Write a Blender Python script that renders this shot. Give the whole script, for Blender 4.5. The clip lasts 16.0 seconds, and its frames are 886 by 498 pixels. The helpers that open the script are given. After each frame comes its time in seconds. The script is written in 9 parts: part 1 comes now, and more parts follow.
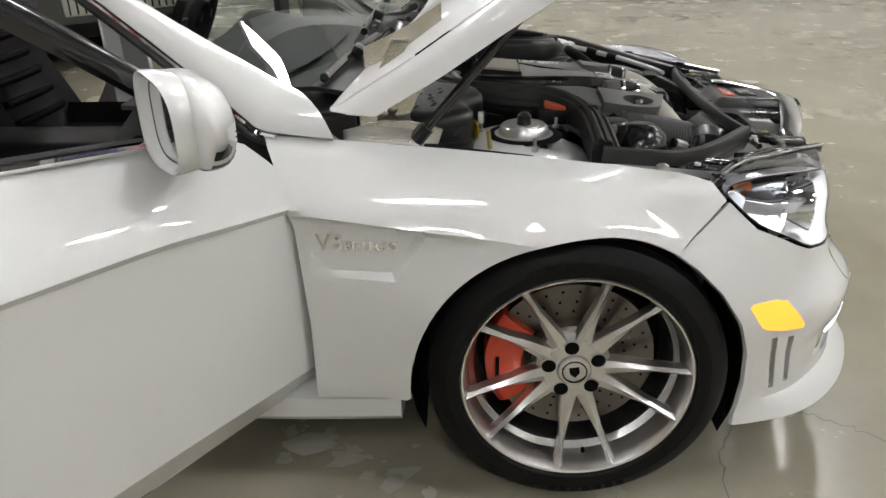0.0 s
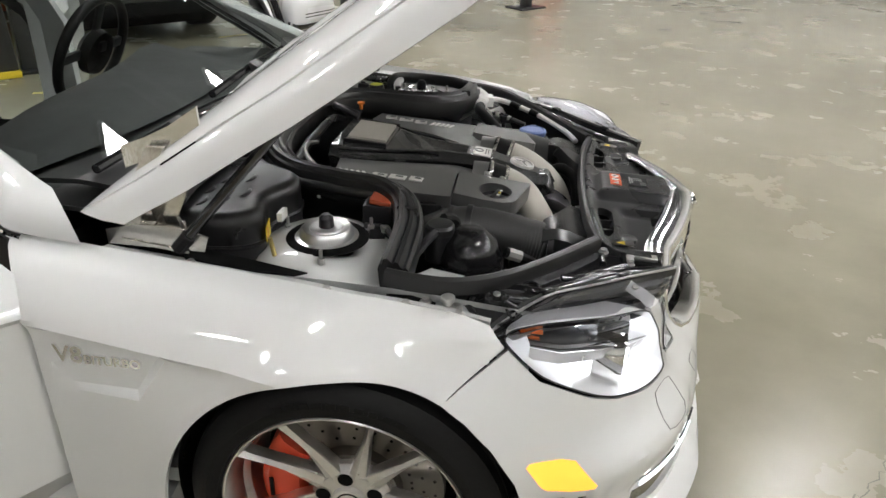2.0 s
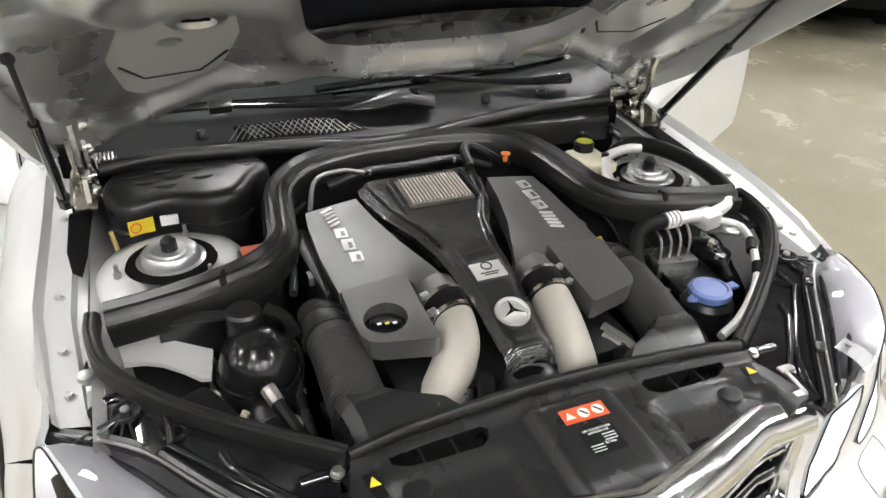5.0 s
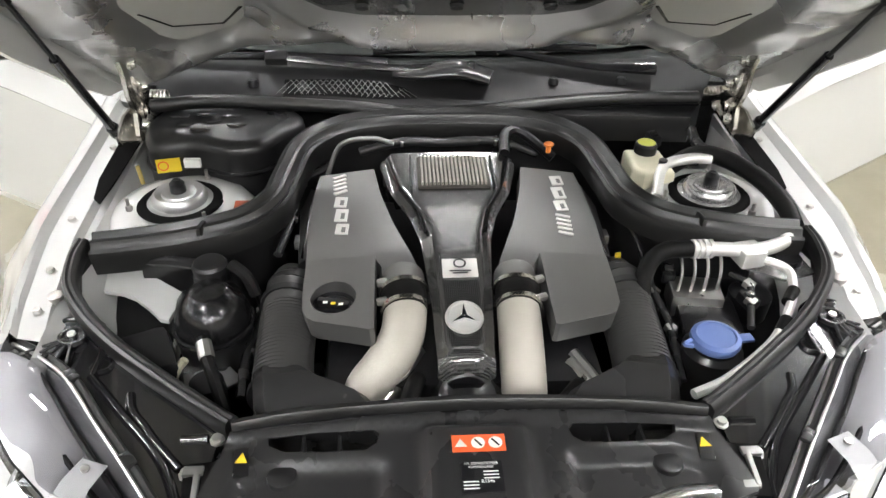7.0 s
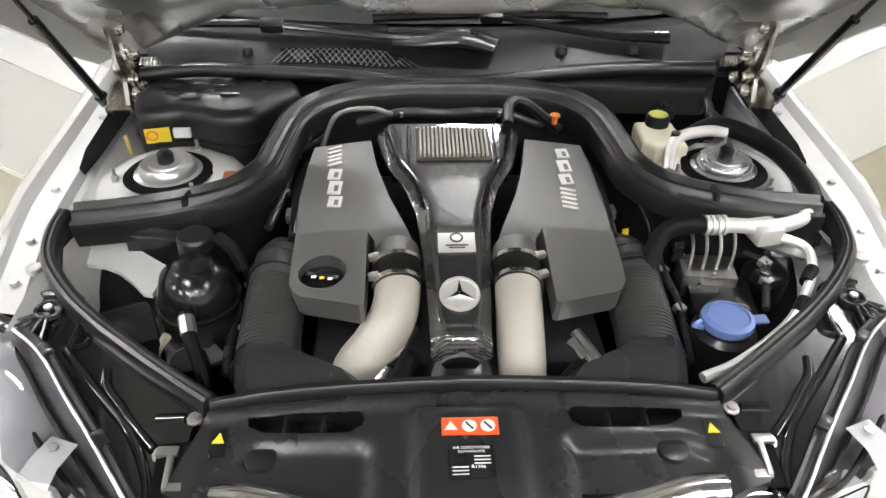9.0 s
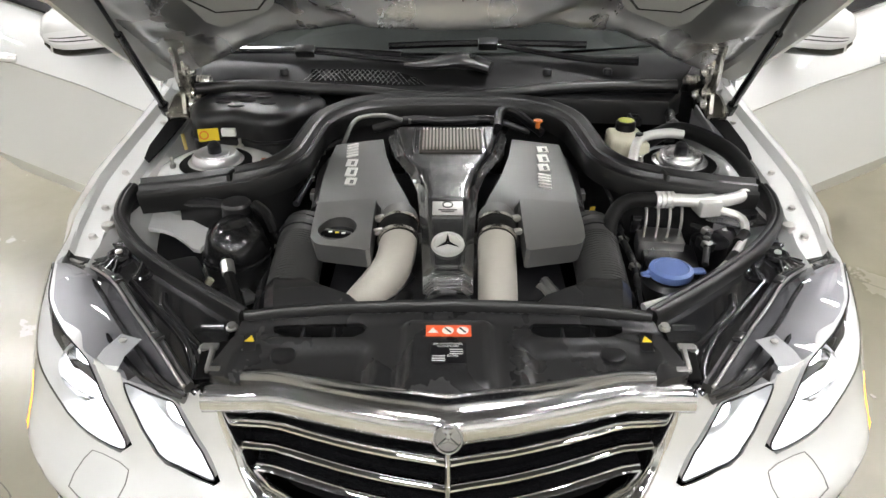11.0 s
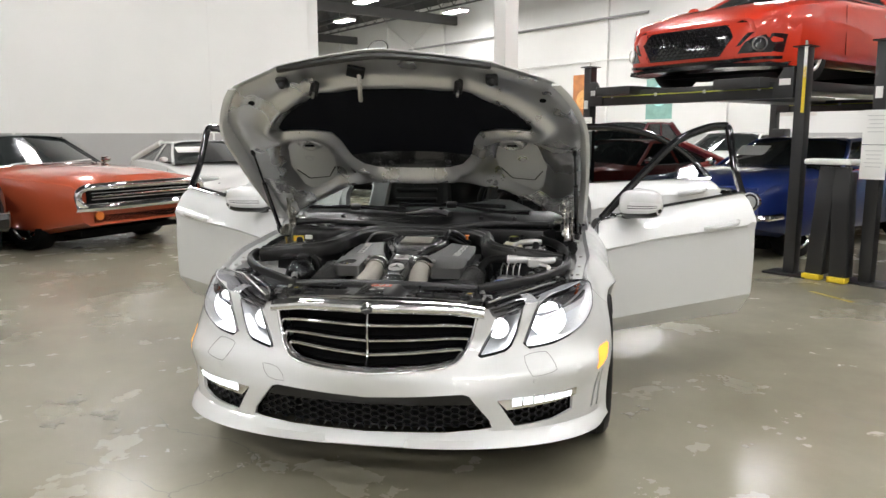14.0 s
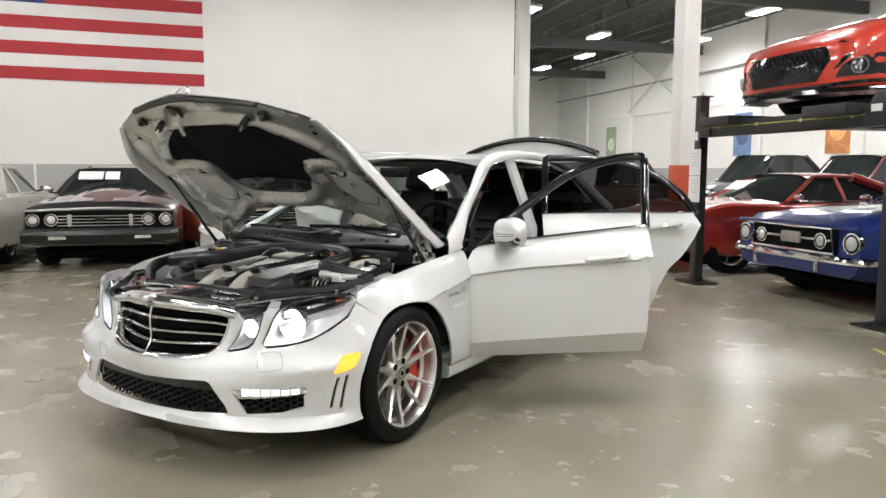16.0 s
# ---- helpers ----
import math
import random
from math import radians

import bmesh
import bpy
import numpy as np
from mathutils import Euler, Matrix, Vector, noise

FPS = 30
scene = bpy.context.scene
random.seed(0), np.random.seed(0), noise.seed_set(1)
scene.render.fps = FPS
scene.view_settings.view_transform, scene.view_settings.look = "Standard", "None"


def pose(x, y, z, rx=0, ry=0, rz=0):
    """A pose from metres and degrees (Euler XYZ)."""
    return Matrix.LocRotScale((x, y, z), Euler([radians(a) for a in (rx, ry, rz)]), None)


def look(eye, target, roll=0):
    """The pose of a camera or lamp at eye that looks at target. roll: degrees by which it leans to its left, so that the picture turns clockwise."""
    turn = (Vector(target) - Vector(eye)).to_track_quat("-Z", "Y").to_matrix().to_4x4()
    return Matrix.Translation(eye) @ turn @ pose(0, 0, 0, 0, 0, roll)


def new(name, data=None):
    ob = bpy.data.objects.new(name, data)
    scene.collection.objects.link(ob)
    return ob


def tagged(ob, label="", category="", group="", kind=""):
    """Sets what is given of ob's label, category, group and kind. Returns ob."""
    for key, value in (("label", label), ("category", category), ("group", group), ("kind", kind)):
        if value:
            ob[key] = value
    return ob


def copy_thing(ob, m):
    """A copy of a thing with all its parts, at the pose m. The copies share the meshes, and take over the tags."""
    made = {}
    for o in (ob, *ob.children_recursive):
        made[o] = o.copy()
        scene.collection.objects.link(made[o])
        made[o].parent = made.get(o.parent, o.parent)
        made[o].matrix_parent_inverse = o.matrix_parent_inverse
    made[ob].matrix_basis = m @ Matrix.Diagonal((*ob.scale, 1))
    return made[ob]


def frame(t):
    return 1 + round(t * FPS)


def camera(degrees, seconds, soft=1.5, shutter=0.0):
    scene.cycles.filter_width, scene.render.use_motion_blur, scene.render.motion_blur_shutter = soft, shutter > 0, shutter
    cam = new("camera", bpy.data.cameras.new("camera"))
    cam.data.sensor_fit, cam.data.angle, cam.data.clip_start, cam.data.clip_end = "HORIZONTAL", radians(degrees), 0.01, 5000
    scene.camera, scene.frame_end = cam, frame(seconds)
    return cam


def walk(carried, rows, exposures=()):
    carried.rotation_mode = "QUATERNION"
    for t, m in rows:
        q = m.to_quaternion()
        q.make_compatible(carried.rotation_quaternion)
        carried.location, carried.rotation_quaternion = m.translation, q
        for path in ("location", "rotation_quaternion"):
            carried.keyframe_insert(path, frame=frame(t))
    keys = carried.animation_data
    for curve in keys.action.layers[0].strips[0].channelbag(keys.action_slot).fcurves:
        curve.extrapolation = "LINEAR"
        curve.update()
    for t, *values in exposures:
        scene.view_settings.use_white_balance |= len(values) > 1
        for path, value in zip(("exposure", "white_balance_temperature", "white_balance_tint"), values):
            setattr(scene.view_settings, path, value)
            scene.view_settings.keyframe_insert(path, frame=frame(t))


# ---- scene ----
cam = camera(62.2, 16.0)
PATH = [
    (0, (-0.222, -2.241, 1.285), (-0.31, -0.435, 0.43), -1.1),
    (0.5, (-0.221, -2.304, 1.31), (-0.169, -0.509, 0.43), -0.2),
    (1, (-0.151, -2.281, 1.322), (-0.081, -0.492, 0.432), 0.5),
    (1.5, (0.103, -2.16, 1.397), (0.061, -0.373, 0.499), 1.1),
    (2, (0.329, -1.932, 1.489), (0.084, -0.169, 0.577), 1.5),
    (2.5, (0.528, -1.73, 1.551), (0.004, -0.042, 0.615), 1.4),
    (3, (0.758, -1.544, 1.563), (-0.068, 0.004, 0.604), 1.1),
    (3.5, (0.919, -1.295, 1.562), (-0.174, 0.055, 0.571), 1.1),
    (4, (1.097, -1.047, 1.585), (-0.211, 0.07, 0.565), 1.2),
    (4.5, (1.231, -0.768, 1.598), (-0.242, 0.087, 0.55), 0.9),
    (4.7, (1.248, -0.676, 1.583), (-0.275, 0.1, 0.544), 1.0),
    (6.8, (1.268, -0.129, 1.63), (-0.366, 0.01, 0.484), 1.3),
    (7, (1.258, -0.11, 1.619), (-0.373, 0.006, 0.468), 1.2),
    (7.5, (1.237, -0.085, 1.604), (-0.379, 0.004, 0.429), 1.0),
    (8, (1.211, -0.077, 1.586), (-0.398, 0.0, 0.401), 0.8),
    (10.5, (1.264, -0.036, 1.539), (-0.391, -0.007, 0.417), 0.4),
    (11, (1.573, -0.003, 1.532), (-0.15, -0.012, 0.516), -0.1),
    (11.5, (1.94, 0.037, 1.531), (0.156, 0.004, 0.629), -0.3),
    (12, (2.312, 0.086, 1.488), (0.46, 0.041, 0.734), -0.2),
    (12.5, (2.661, 0.1, 1.47), (0.751, 0.033, 0.879), -0.2),
    (13, (2.949, 0.174, 1.437), (1.005, 0.067, 0.98), -0.1),
    (13.5, (3.195, 0.361, 1.376), (1.239, 0.164, 1.011), -0.1),
    (14, (3.291, 0.715, 1.333), (1.342, 0.384, 1.028), -0.1),
    (14.5, (3.27, 1.205, 1.338), (1.353, 0.707, 1.063), 0.1),
    (15, (3.193, 1.743, 1.331), (1.328, 1.067, 1.077), 0.1),
    (15.5, (3.05, 2.302, 1.319), (1.259, 1.443, 1.085), 0.1),
    (16, (2.867, 2.823, 1.311), (1.164, 1.796, 1.095), 0.2),
]
walk(cam, [(t, look(eye, target, roll)) for t, eye, target, roll in PATH], [(0, 0.0), (2.0, 0.12), (3.5, 0.42), (4.7, 0.66), (7.0, 0.87), (10.5, 0.8), (11.0, 0.5), (11.5, 0.25), (12.5, 0.02), (14.0, 0.06), (16.0, 0.1)])

# ---- light of the hall and exposure ----
world = bpy.data.worlds.new("hall_air")
scene.world = world
world.use_nodes = True
world.node_tree.nodes["Background"].inputs[0].default_value = (0.9, 0.92, 1.0, 1)
world.node_tree.nodes["Background"].inputs[1].default_value = 0.015
LAMP_POWER = 96.0


# ---- materials ----
def mat(name, color, rough=0.5, metal=0.0, coat=0.0, var=0.06, scale=6.0, bump=0.0, bscale=60.0, rvar=0.08, spec=0.5, alpha=None):
    """A surface with colour and gloss varied at two scales and fine relief."""
    m = bpy.data.materials.new(name)
    m.use_nodes = True
    nt = m.node_tree
    b = nt.nodes["Principled BSDF"]
    b.inputs["Metallic"].default_value = metal
    b.inputs["Coat Weight"].default_value = coat
    b.inputs["Coat Roughness"].default_value = 0.04
    b.inputs["Specular IOR Level"].default_value = spec
    tc = nt.nodes.new("ShaderNodeTexCoord")
    n1 = nt.nodes.new("ShaderNodeTexNoise")
    n1.inputs["Scale"].default_value = scale
    n1.inputs["Detail"].default_value = 5
    n2 = nt.nodes.new("ShaderNodeTexNoise")
    n2.inputs["Scale"].default_value = bscale
    n2.inputs["Detail"].default_value = 3
    for n in (n1, n2):
        nt.links.new(tc.outputs["Object"], n.inputs["Vector"])
    mix = nt.nodes.new("ShaderNodeMix")
    mix.data_type = "RGBA"
    c = Vector(color)
    mix.inputs[6].default_value = (*(c * (1 - var)), 1)
    mix.inputs[7].default_value = (*(c * (1 + var)), 1)
    nt.links.new(n1.outputs["Fac"], mix.inputs[0])
    nt.links.new(mix.outputs[2], b.inputs["Base Color"])
    mr = nt.nodes.new("ShaderNodeMapRange")
    mr.inputs["To Min"].default_value = max(0.0, rough - rvar)
    mr.inputs["To Max"].default_value = min(1.0, rough + rvar)
    nt.links.new(n1.outputs["Fac"], mr.inputs["Value"])
    nt.links.new(mr.outputs["Result"], b.inputs["Roughness"])
    if bump:
        bp = nt.nodes.new("ShaderNodeBump")
        bp.inputs["Strength"].default_value = bump
        bp.inputs["Distance"].default_value = 0.002
        nt.links.new(n2.outputs["Fac"], bp.inputs["Height"])
        nt.links.new(bp.outputs["Normal"], b.inputs["Normal"])
    return m


def glass(name, color=(0.9, 0.95, 0.93), rough=0.0, tint=0.0):
    """Thin pane: mirror at grazing angles, clear through."""
    m = bpy.data.materials.new(name)
    m.use_nodes = True
    nt = m.node_tree
    nt.nodes.remove(nt.nodes["Principled BSDF"])
    out = nt.nodes["Material Output"]
    tr = nt.nodes.new("ShaderNodeBsdfTransparent")
    tr.inputs[0].default_value = (*color, 1)
    gl = nt.nodes.new("ShaderNodeBsdfGlossy")
    gl.inputs["Roughness"].default_value = rough
    fr = nt.nodes.new("ShaderNodeFresnel")
    fr.inputs["IOR"].default_value = 1.5
    mx = nt.nodes.new("ShaderNodeMixShader")
    nt.links.new(fr.outputs[0], mx.inputs[0])
    nt.links.new(tr.outputs[0], mx.inputs[1])
    nt.links.new(gl.outputs[0], mx.inputs[2])
    nt.links.new(mx.outputs[0], out.inputs["Surface"])
    return m


def glow(name, color, strength):
    m = bpy.data.materials.new(name)
    m.use_nodes = True
    b = m.node_tree.nodes["Principled BSDF"]
    b.inputs["Base Color"].default_value = (*color, 1)
    b.inputs["Emission Color"].default_value = (*color, 1)
    b.inputs["Emission Strength"].default_value = strength
    return m


PAINT = mat("silver_white_paint", (0.65, 0.655, 0.648), 0.5, 0.22, 1.0, 0.012, 3, 0.0, 900, 0.03)
PAINT_IN = mat("silver_inner_paint", (0.56, 0.56, 0.565), 0.28, 0.85, 0.35, 0.06, 5, 0.0, 300)
TRIM = mat("black_plastic", (0.008, 0.008, 0.009), 0.3, 0, 0, 0.2, 8, 0.25, 400, spec=0.35)
SATIN = mat("satin_black_plastic", (0.012, 0.012, 0.0125), 0.3, 0, 0, 0.2, 5, 0.04, 700, spec=0.45)
GLOSSBLK = mat("gloss_black", (0.008, 0.008, 0.009), 0.12, 0, 0.5, 0.1, 5)
RUBBER = mat("rubber", (0.006, 0.006, 0.006), 0.5, 0, 0, 0.25, 14, 0.2, 180, spec=0.14)
SEAL = mat("seal_rubber", (0.011, 0.011, 0.011), 0.33, 0, 0, 0.2, 14, 0.0, 200, spec=0.5)
HOSE = mat("air_hose_rubber", (0.038, 0.038, 0.037), 0.42, 0, 0, 0.2, 14, 0.15, 180, spec=0.4)
# near black: small dark parts, and shade put into gaps and openings by colour
DARK = mat("black_and_void_shade", (0.003, 0.003, 0.003), 0.8, 0, 0, 0.3, 9, spec=0.1)
FELT = mat("insulation_felt", (0.007, 0.008, 0.012), 0.9, 0, 0, 0.25, 60, 0.5, 300, spec=0.15)
CHROME = mat("chrome", (0.85, 0.85, 0.86), 0.06, 1, 0, 0.03, 4, rvar=0.03)
ALU = mat("brushed_aluminium", (0.62, 0.61, 0.6), 0.3, 1, 0, 0.1, 30, 0.1, 300)
STEEL = mat("zinc_steel", (0.5, 0.49, 0.47), 0.38, 0.9, 0, 0.2, 20, 0.1, 200)
RIMMAT = mat("brushed_titanium_rim", (0.74, 0.725, 0.71), 0.3, 1.0, 0.0, 0.08, 60, 0.05, 500, 0.06)
DISC = mat("brake_disc_iron", (0.17, 0.155, 0.135), 0.32, 0.9, 0, 0.2, 25, 0.1, 200)
CALRED = mat("red_caliper_paint", (0.55, 0.055, 0.02), 0.3, 0, 0.4, 0.08, 12)
COVER = mat("engine_cover_grey", (0.2, 0.2, 0.197), 0.4, 0.75, 0, 0.1, 10, 0.12, 900)
PIPEALU = mat("matt_aluminium", (0.72, 0.71, 0.69), 0.42, 0.55, 0, 0.1, 30, 0.1, 300)
ZINC = mat("bright_zinc", (0.78, 0.76, 0.71), 0.24, 1, 0, 0.15, 40, 0.2, 120)
DULLZINC = mat("dull_zinc", (0.3, 0.3, 0.29), 0.4, 0.9, 0, 0.15, 30)
INGREY = mat("grey_inner_paint", (0.3, 0.29, 0.27), 0.45, 0, 0, 0.2, 9, 0.1, 120)
PIPE = mat("cast_pipe_coating", (0.42, 0.4, 0.35), 0.5, 0.15, 0, 0.05, 12, 0.1, 250)
WHITEPL = mat("natural_plastic", (0.68, 0.65, 0.5), 0.45, 0, 0, 0.05, 10)
BLUEPL = mat("blue_plastic", (0.12, 0.18, 0.4), 0.4, 0, 0, 0.06, 10)
YELLOW = mat("yellow_label", (0.75, 0.55, 0.03), 0.5, 0, 0, 0.04, 10)
YELGREEN = mat("yellow_green_cap", (0.45, 0.48, 0.05), 0.45, 0, 0, 0.06, 10)
REDLAB = mat("red_label", (0.75, 0.11, 0.03), 0.45, 0, 0, 0.04, 10)
WHITELAB = mat("white_label", (0.78, 0.78, 0.76), 0.5, 0, 0, 0.04, 10)
REDPL = mat("red_brown_plastic", (0.35, 0.06, 0.02), 0.5, 0, 0, 0.1, 10)
ORANGE = mat("orange_plastic", (0.75, 0.2, 0.03), 0.5, 0, 0, 0.1, 10)
LEATHER = mat("black_leather", (0.006, 0.0056, 0.0056), 0.42, 0, 0, 0.2, 12, 0.2, 250, spec=0.2)
GLASS = glass("window_glass", (0.72, 0.78, 0.75))
TINTED = glass("tinted_glass", (0.10, 0.11, 0.11))
LENS = glass("lens_glass", (0.96, 0.97, 0.97))
SMOKED = glass("smoked_lens", (0.5, 0.5, 0.52))
MOULD = mat("moulded_dark_plastic", (0.02, 0.02, 0.0205), 0.27, 0, 0, 0.15, 5, 0.04, 700, spec=0.5)
TANKBLK = mat("glossy_tank_plastic", (0.009, 0.009, 0.0095), 0.2, 0, 0, 0.15, 8, 0.03, 400, spec=0.5)
AMBER = glow("amber_lamp", (1.0, 0.45, 0.05), 0.9)
XENON = glow("xenon_glow", (0.95, 0.97, 1.0), 5.5)
DRL = glow("led_glow", (0.9, 0.95, 1.0), 1.3)


def carbon():
    """Glossy carbon weave: a fine twill under lacquer."""
    m = mat("carbon_weave", (0.02, 0.02, 0.02), 0.25, 0.0, 1.0)
    nt = m.node_tree
    b = nt.nodes["Principled BSDF"]
    tc = nt.nodes["Texture Coordinate"]
    ws = []
    for d in ("X", "Y"):
        w = nt.nodes.new("ShaderNodeTexWave")
        w.bands_direction = d
        w.inputs["Scale"].default_value = 90
        nt.links.new(tc.outputs["Object"], w.inputs["Vector"])
        ws.append(w)
    mx = nt.nodes.new("ShaderNodeMath")
    mx.operation = "MULTIPLY"
    nt.links.new(ws[0].outputs["Fac"], mx.inputs[0])
    nt.links.new(ws[1].outputs["Fac"], mx.inputs[1])
    cr = nt.nodes.new("ShaderNodeMapRange")
    cr.inputs["To Min"].default_value = 0.008
    cr.inputs["To Max"].default_value = 0.07
    nt.links.new(mx.outputs[0], cr.inputs["Value"])
    nt.links.new(cr.outputs["Result"], b.inputs["Base Color"])
    return m


CARBON = carbon()
SEAM = mat("panel_seam_shadow", (0.22, 0.22, 0.215), 0.6)


def concrete():
    """Sealed warehouse concrete: cloudy tone, uneven gloss."""
    m = bpy.data.materials.new("sealed_concrete")
    m.use_nodes = True
    nt = m.node_tree
    N, L = nt.nodes.new, nt.links.new
    b = nt.nodes["Principled BSDF"]
    tc = N("ShaderNodeTexCoord")

    def noise_tex(s, d=6, r=0.6):
        n = N("ShaderNodeTexNoise")
        n.inputs["Scale"].default_value, n.inputs["Detail"].default_value, n.inputs["Roughness"].default_value = s, d, r
        L(tc.outputs["Object"], n.inputs["Vector"])
        return n

    def ramp(src, stops):
        r = N("ShaderNodeValToRGB")
        e = r.color_ramp.elements
        e[0].position, e[0].color = stops[0]
        e[1].position, e[1].color = stops[-1]
        for p, c in stops[1:-1]:
            x = e.new(p)
            x.color = c
        L(src, r.inputs[0])
        return r

    big, mid, fine = noise_tex(0.35), noise_tex(2.2), noise_tex(45, 4)
    r1 = ramp(big.outputs["Fac"], [(0.3, (0.19, 0.176, 0.126, 1)), (0.5, (0.258, 0.242, 0.182, 1)), (0.7, (0.33, 0.313, 0.25, 1))])
    r2 = ramp(mid.outputs["Fac"], [(0.2, (0.86, 0.85, 0.83, 1)), (0.8, (1.06, 1.06, 1.05, 1))])
    mul = N("ShaderNodeMix")
    mul.data_type, mul.blend_type = "RGBA", "MULTIPLY"
    mul.inputs[0].default_value = 1
    L(r1.outputs[0], mul.inputs[6])
    L(r2.outputs[0], mul.inputs[7])
    L(mul.outputs[2], b.inputs["Base Color"])
    rr = N("ShaderNodeMapRange")
    rr.inputs["To Min"].default_value, rr.inputs["To Max"].default_value = 0.15, 0.36
    L(mid.outputs["Fac"], rr.inputs["Value"])
    L(rr.outputs["Result"], b.inputs["Roughness"])
    bp = N("ShaderNodeBump")
    bp.inputs["Strength"].default_value, bp.inputs["Distance"].default_value = 0.12, 0.004
    L(fine.outputs["Fac"], bp.inputs["Height"])
    L(bp.outputs["Normal"], b.inputs["Normal"])
    return m


CONCRETE = concrete()
WALLWHITE = mat("white_wall_paint", (0.78, 0.78, 0.76), 0.6, 0, 0, 0.05, 0.8, 0.25, 30)
WALLGREY = mat("grey_wall_paint", (0.42, 0.42, 0.41), 0.6, 0, 0, 0.06, 1.5, 0.3, 30)
DECK = mat("dark_roof_deck", (0.05, 0.05, 0.05), 0.8, 0, 0, 0.2, 2)
JOISTM = mat("grey_joist_paint", (0.09, 0.09, 0.09), 0.6, 0, 0, 0.2, 3)
LAMPGLOW = glow("lamp_glow", (1.0, 0.985, 0.975), LAMP_POWER)


# ---- mesh helpers ----
def part(name, bm, material, parent=None, label="", smooth=40, m=None):
    """Links a bmesh as one mesh object, under a thing or a part."""
    me = bpy.data.meshes.new(name)
    if m is not None:
        bm.transform(m)
    bm.to_mesh(me)
    bm.free()
    if material is not None:
        me.materials.append(material)
    if smooth:
        for p in me.polygons:
            p.use_smooth = True
        me.set_sharp_from_angle(angle=radians(smooth))
    ob = new(name, me)
    if parent is not None:
        ob.parent = parent
    if label:
        tagged(ob, label)
    return ob


def thing(name, label, category, group="", kind="", m=None):
    ob = tagged(new(name), label, category, group, kind)
    if m is not None:
        ob.matrix_basis = m
    return ob


def curve(pts, n=8):
    """A smooth line through points (Catmull-Rom)."""
    p = [Vector(q) for q in pts]
    p = [2 * p[0] - p[1]] + p + [2 * p[-1] - p[-2]]
    out = []
    for i in range(1, len(p) - 2):
        a, b, c, d = p[i - 1:i + 3]
        for k in range(n):
            t = k / n
            out.append(0.5 * (2 * b + (c - a) * t + (2 * a - 5 * b + 4 * c - d) * t * t + (3 * b - a - 3 * c + d) * t ** 3))
    return out + [p[-2]]


def tube(pts, r, seg=10, n=8, ribs=0, up=None, flat=1.0, caps=True):
    """A swept round bar or hose; r a number or radii at the points; ribs make it corrugated; flat squeezes it along up."""
    path = curve(pts, n) if n > 1 else [Vector(q) for q in pts]
    k = len(path)
    rs = [float(r)] * k if not hasattr(r, "__len__") else [float(v) for v in np.interp(np.linspace(0, 1, k), np.linspace(0, 1, len(r)), r)]
    bm = bmesh.new()
    rings, side = [], None
    for i, c in enumerate(path):
        t = (path[min(i + 1, k - 1)] - path[max(i - 1, 0)]).normalized()
        if up is not None:
            side = t.cross(Vector(up)).normalized()
        elif side is None:
            side = t.orthogonal().normalized()
        else:
            side = (side - side.dot(t) * t).normalized()
        w = t.cross(side)
        q = rs[i] * (1 + (0.1 if ribs and i % 2 else 0))
        rings.append([bm.verts.new(c + q * (math.cos(a) * side + flat * math.sin(a) * w)) for a in np.linspace(0, 2 * math.pi, seg, endpoint=False).tolist()])
    for a, b in zip(rings, rings[1:]):
        for j in range(seg):
            bm.faces.new((a[j], a[(j + 1) % seg], b[(j + 1) % seg], b[j]))
    if caps:
        bm.faces.new(rings[0][::-1])
        bm.faces.new(rings[-1])
    bmesh.ops.recalc_face_normals(bm, faces=bm.faces)
    return bm


def lathe(profile, seg=32, m=None):
    """Turns (radius, height) round z."""
    bm = bmesh.new()
    rings = []
    for r, z in profile:
        if r < 1e-5:
            rings.append([bm.verts.new((0, 0, z))])
        else:
            rings.append([bm.verts.new((r * math.cos(a), r * math.sin(a), z)) for a in np.linspace(0, 2 * math.pi, seg, endpoint=False)])
    for a, b in zip(rings, rings[1:]):
        for j in range(seg):
            k = (j + 1) % seg
            f = [a[j % len(a)], a[k % len(a)], b[k % len(b)], b[j % len(b)]]
            f = list(dict.fromkeys(f))
            if len(f) > 2:
                bm.faces.new(f)
    bmesh.ops.recalc_face_normals(bm, faces=bm.faces)
    if m is not None:
        bm.transform(m)
    return bm


def box(sx, sy, sz, bevel=0.0, m=None, seg=2):
    bm = bmesh.new()
    bmesh.ops.create_cube(bm, size=1, matrix=Matrix.Diagonal((sx, sy, sz, 1)))
    if bevel:
        bmesh.ops.bevel(bm, geom=bm.edges[:], offset=bevel, segments=seg, affect="EDGES", profile=0.6)
    if m is not None:
        bm.transform(m)
    return bm


def at(x, y, z, rx=0, ry=0, rz=0):
    return pose(x, y, z, rx, ry, rz)


def prism(poly, z0, z1, bevel=0.0, seg=2, m=None):
    """An upright prism over a polygon, its top edge rounded."""
    bm = bmesh.new()
    bot = [bm.verts.new((x, y, z0)) for x, y in poly]
    top = [bm.verts.new((x, y, z1)) for x, y in poly]
    n = len(poly)
    bm.faces.new(bot[::-1])
    cap = bm.faces.new(top)
    for i in range(n):
        bm.faces.new((bot[i], bot[(i + 1) % n], top[(i + 1) % n], top[i]))
    bmesh.ops.recalc_face_normals(bm, faces=bm.faces)
    if bevel:
        bmesh.ops.bevel(bm, geom=list(cap.edges), offset=bevel, segments=seg, affect="EDGES", profile=0.6)
    if m is not None:
        bm.transform(m)
    return bm


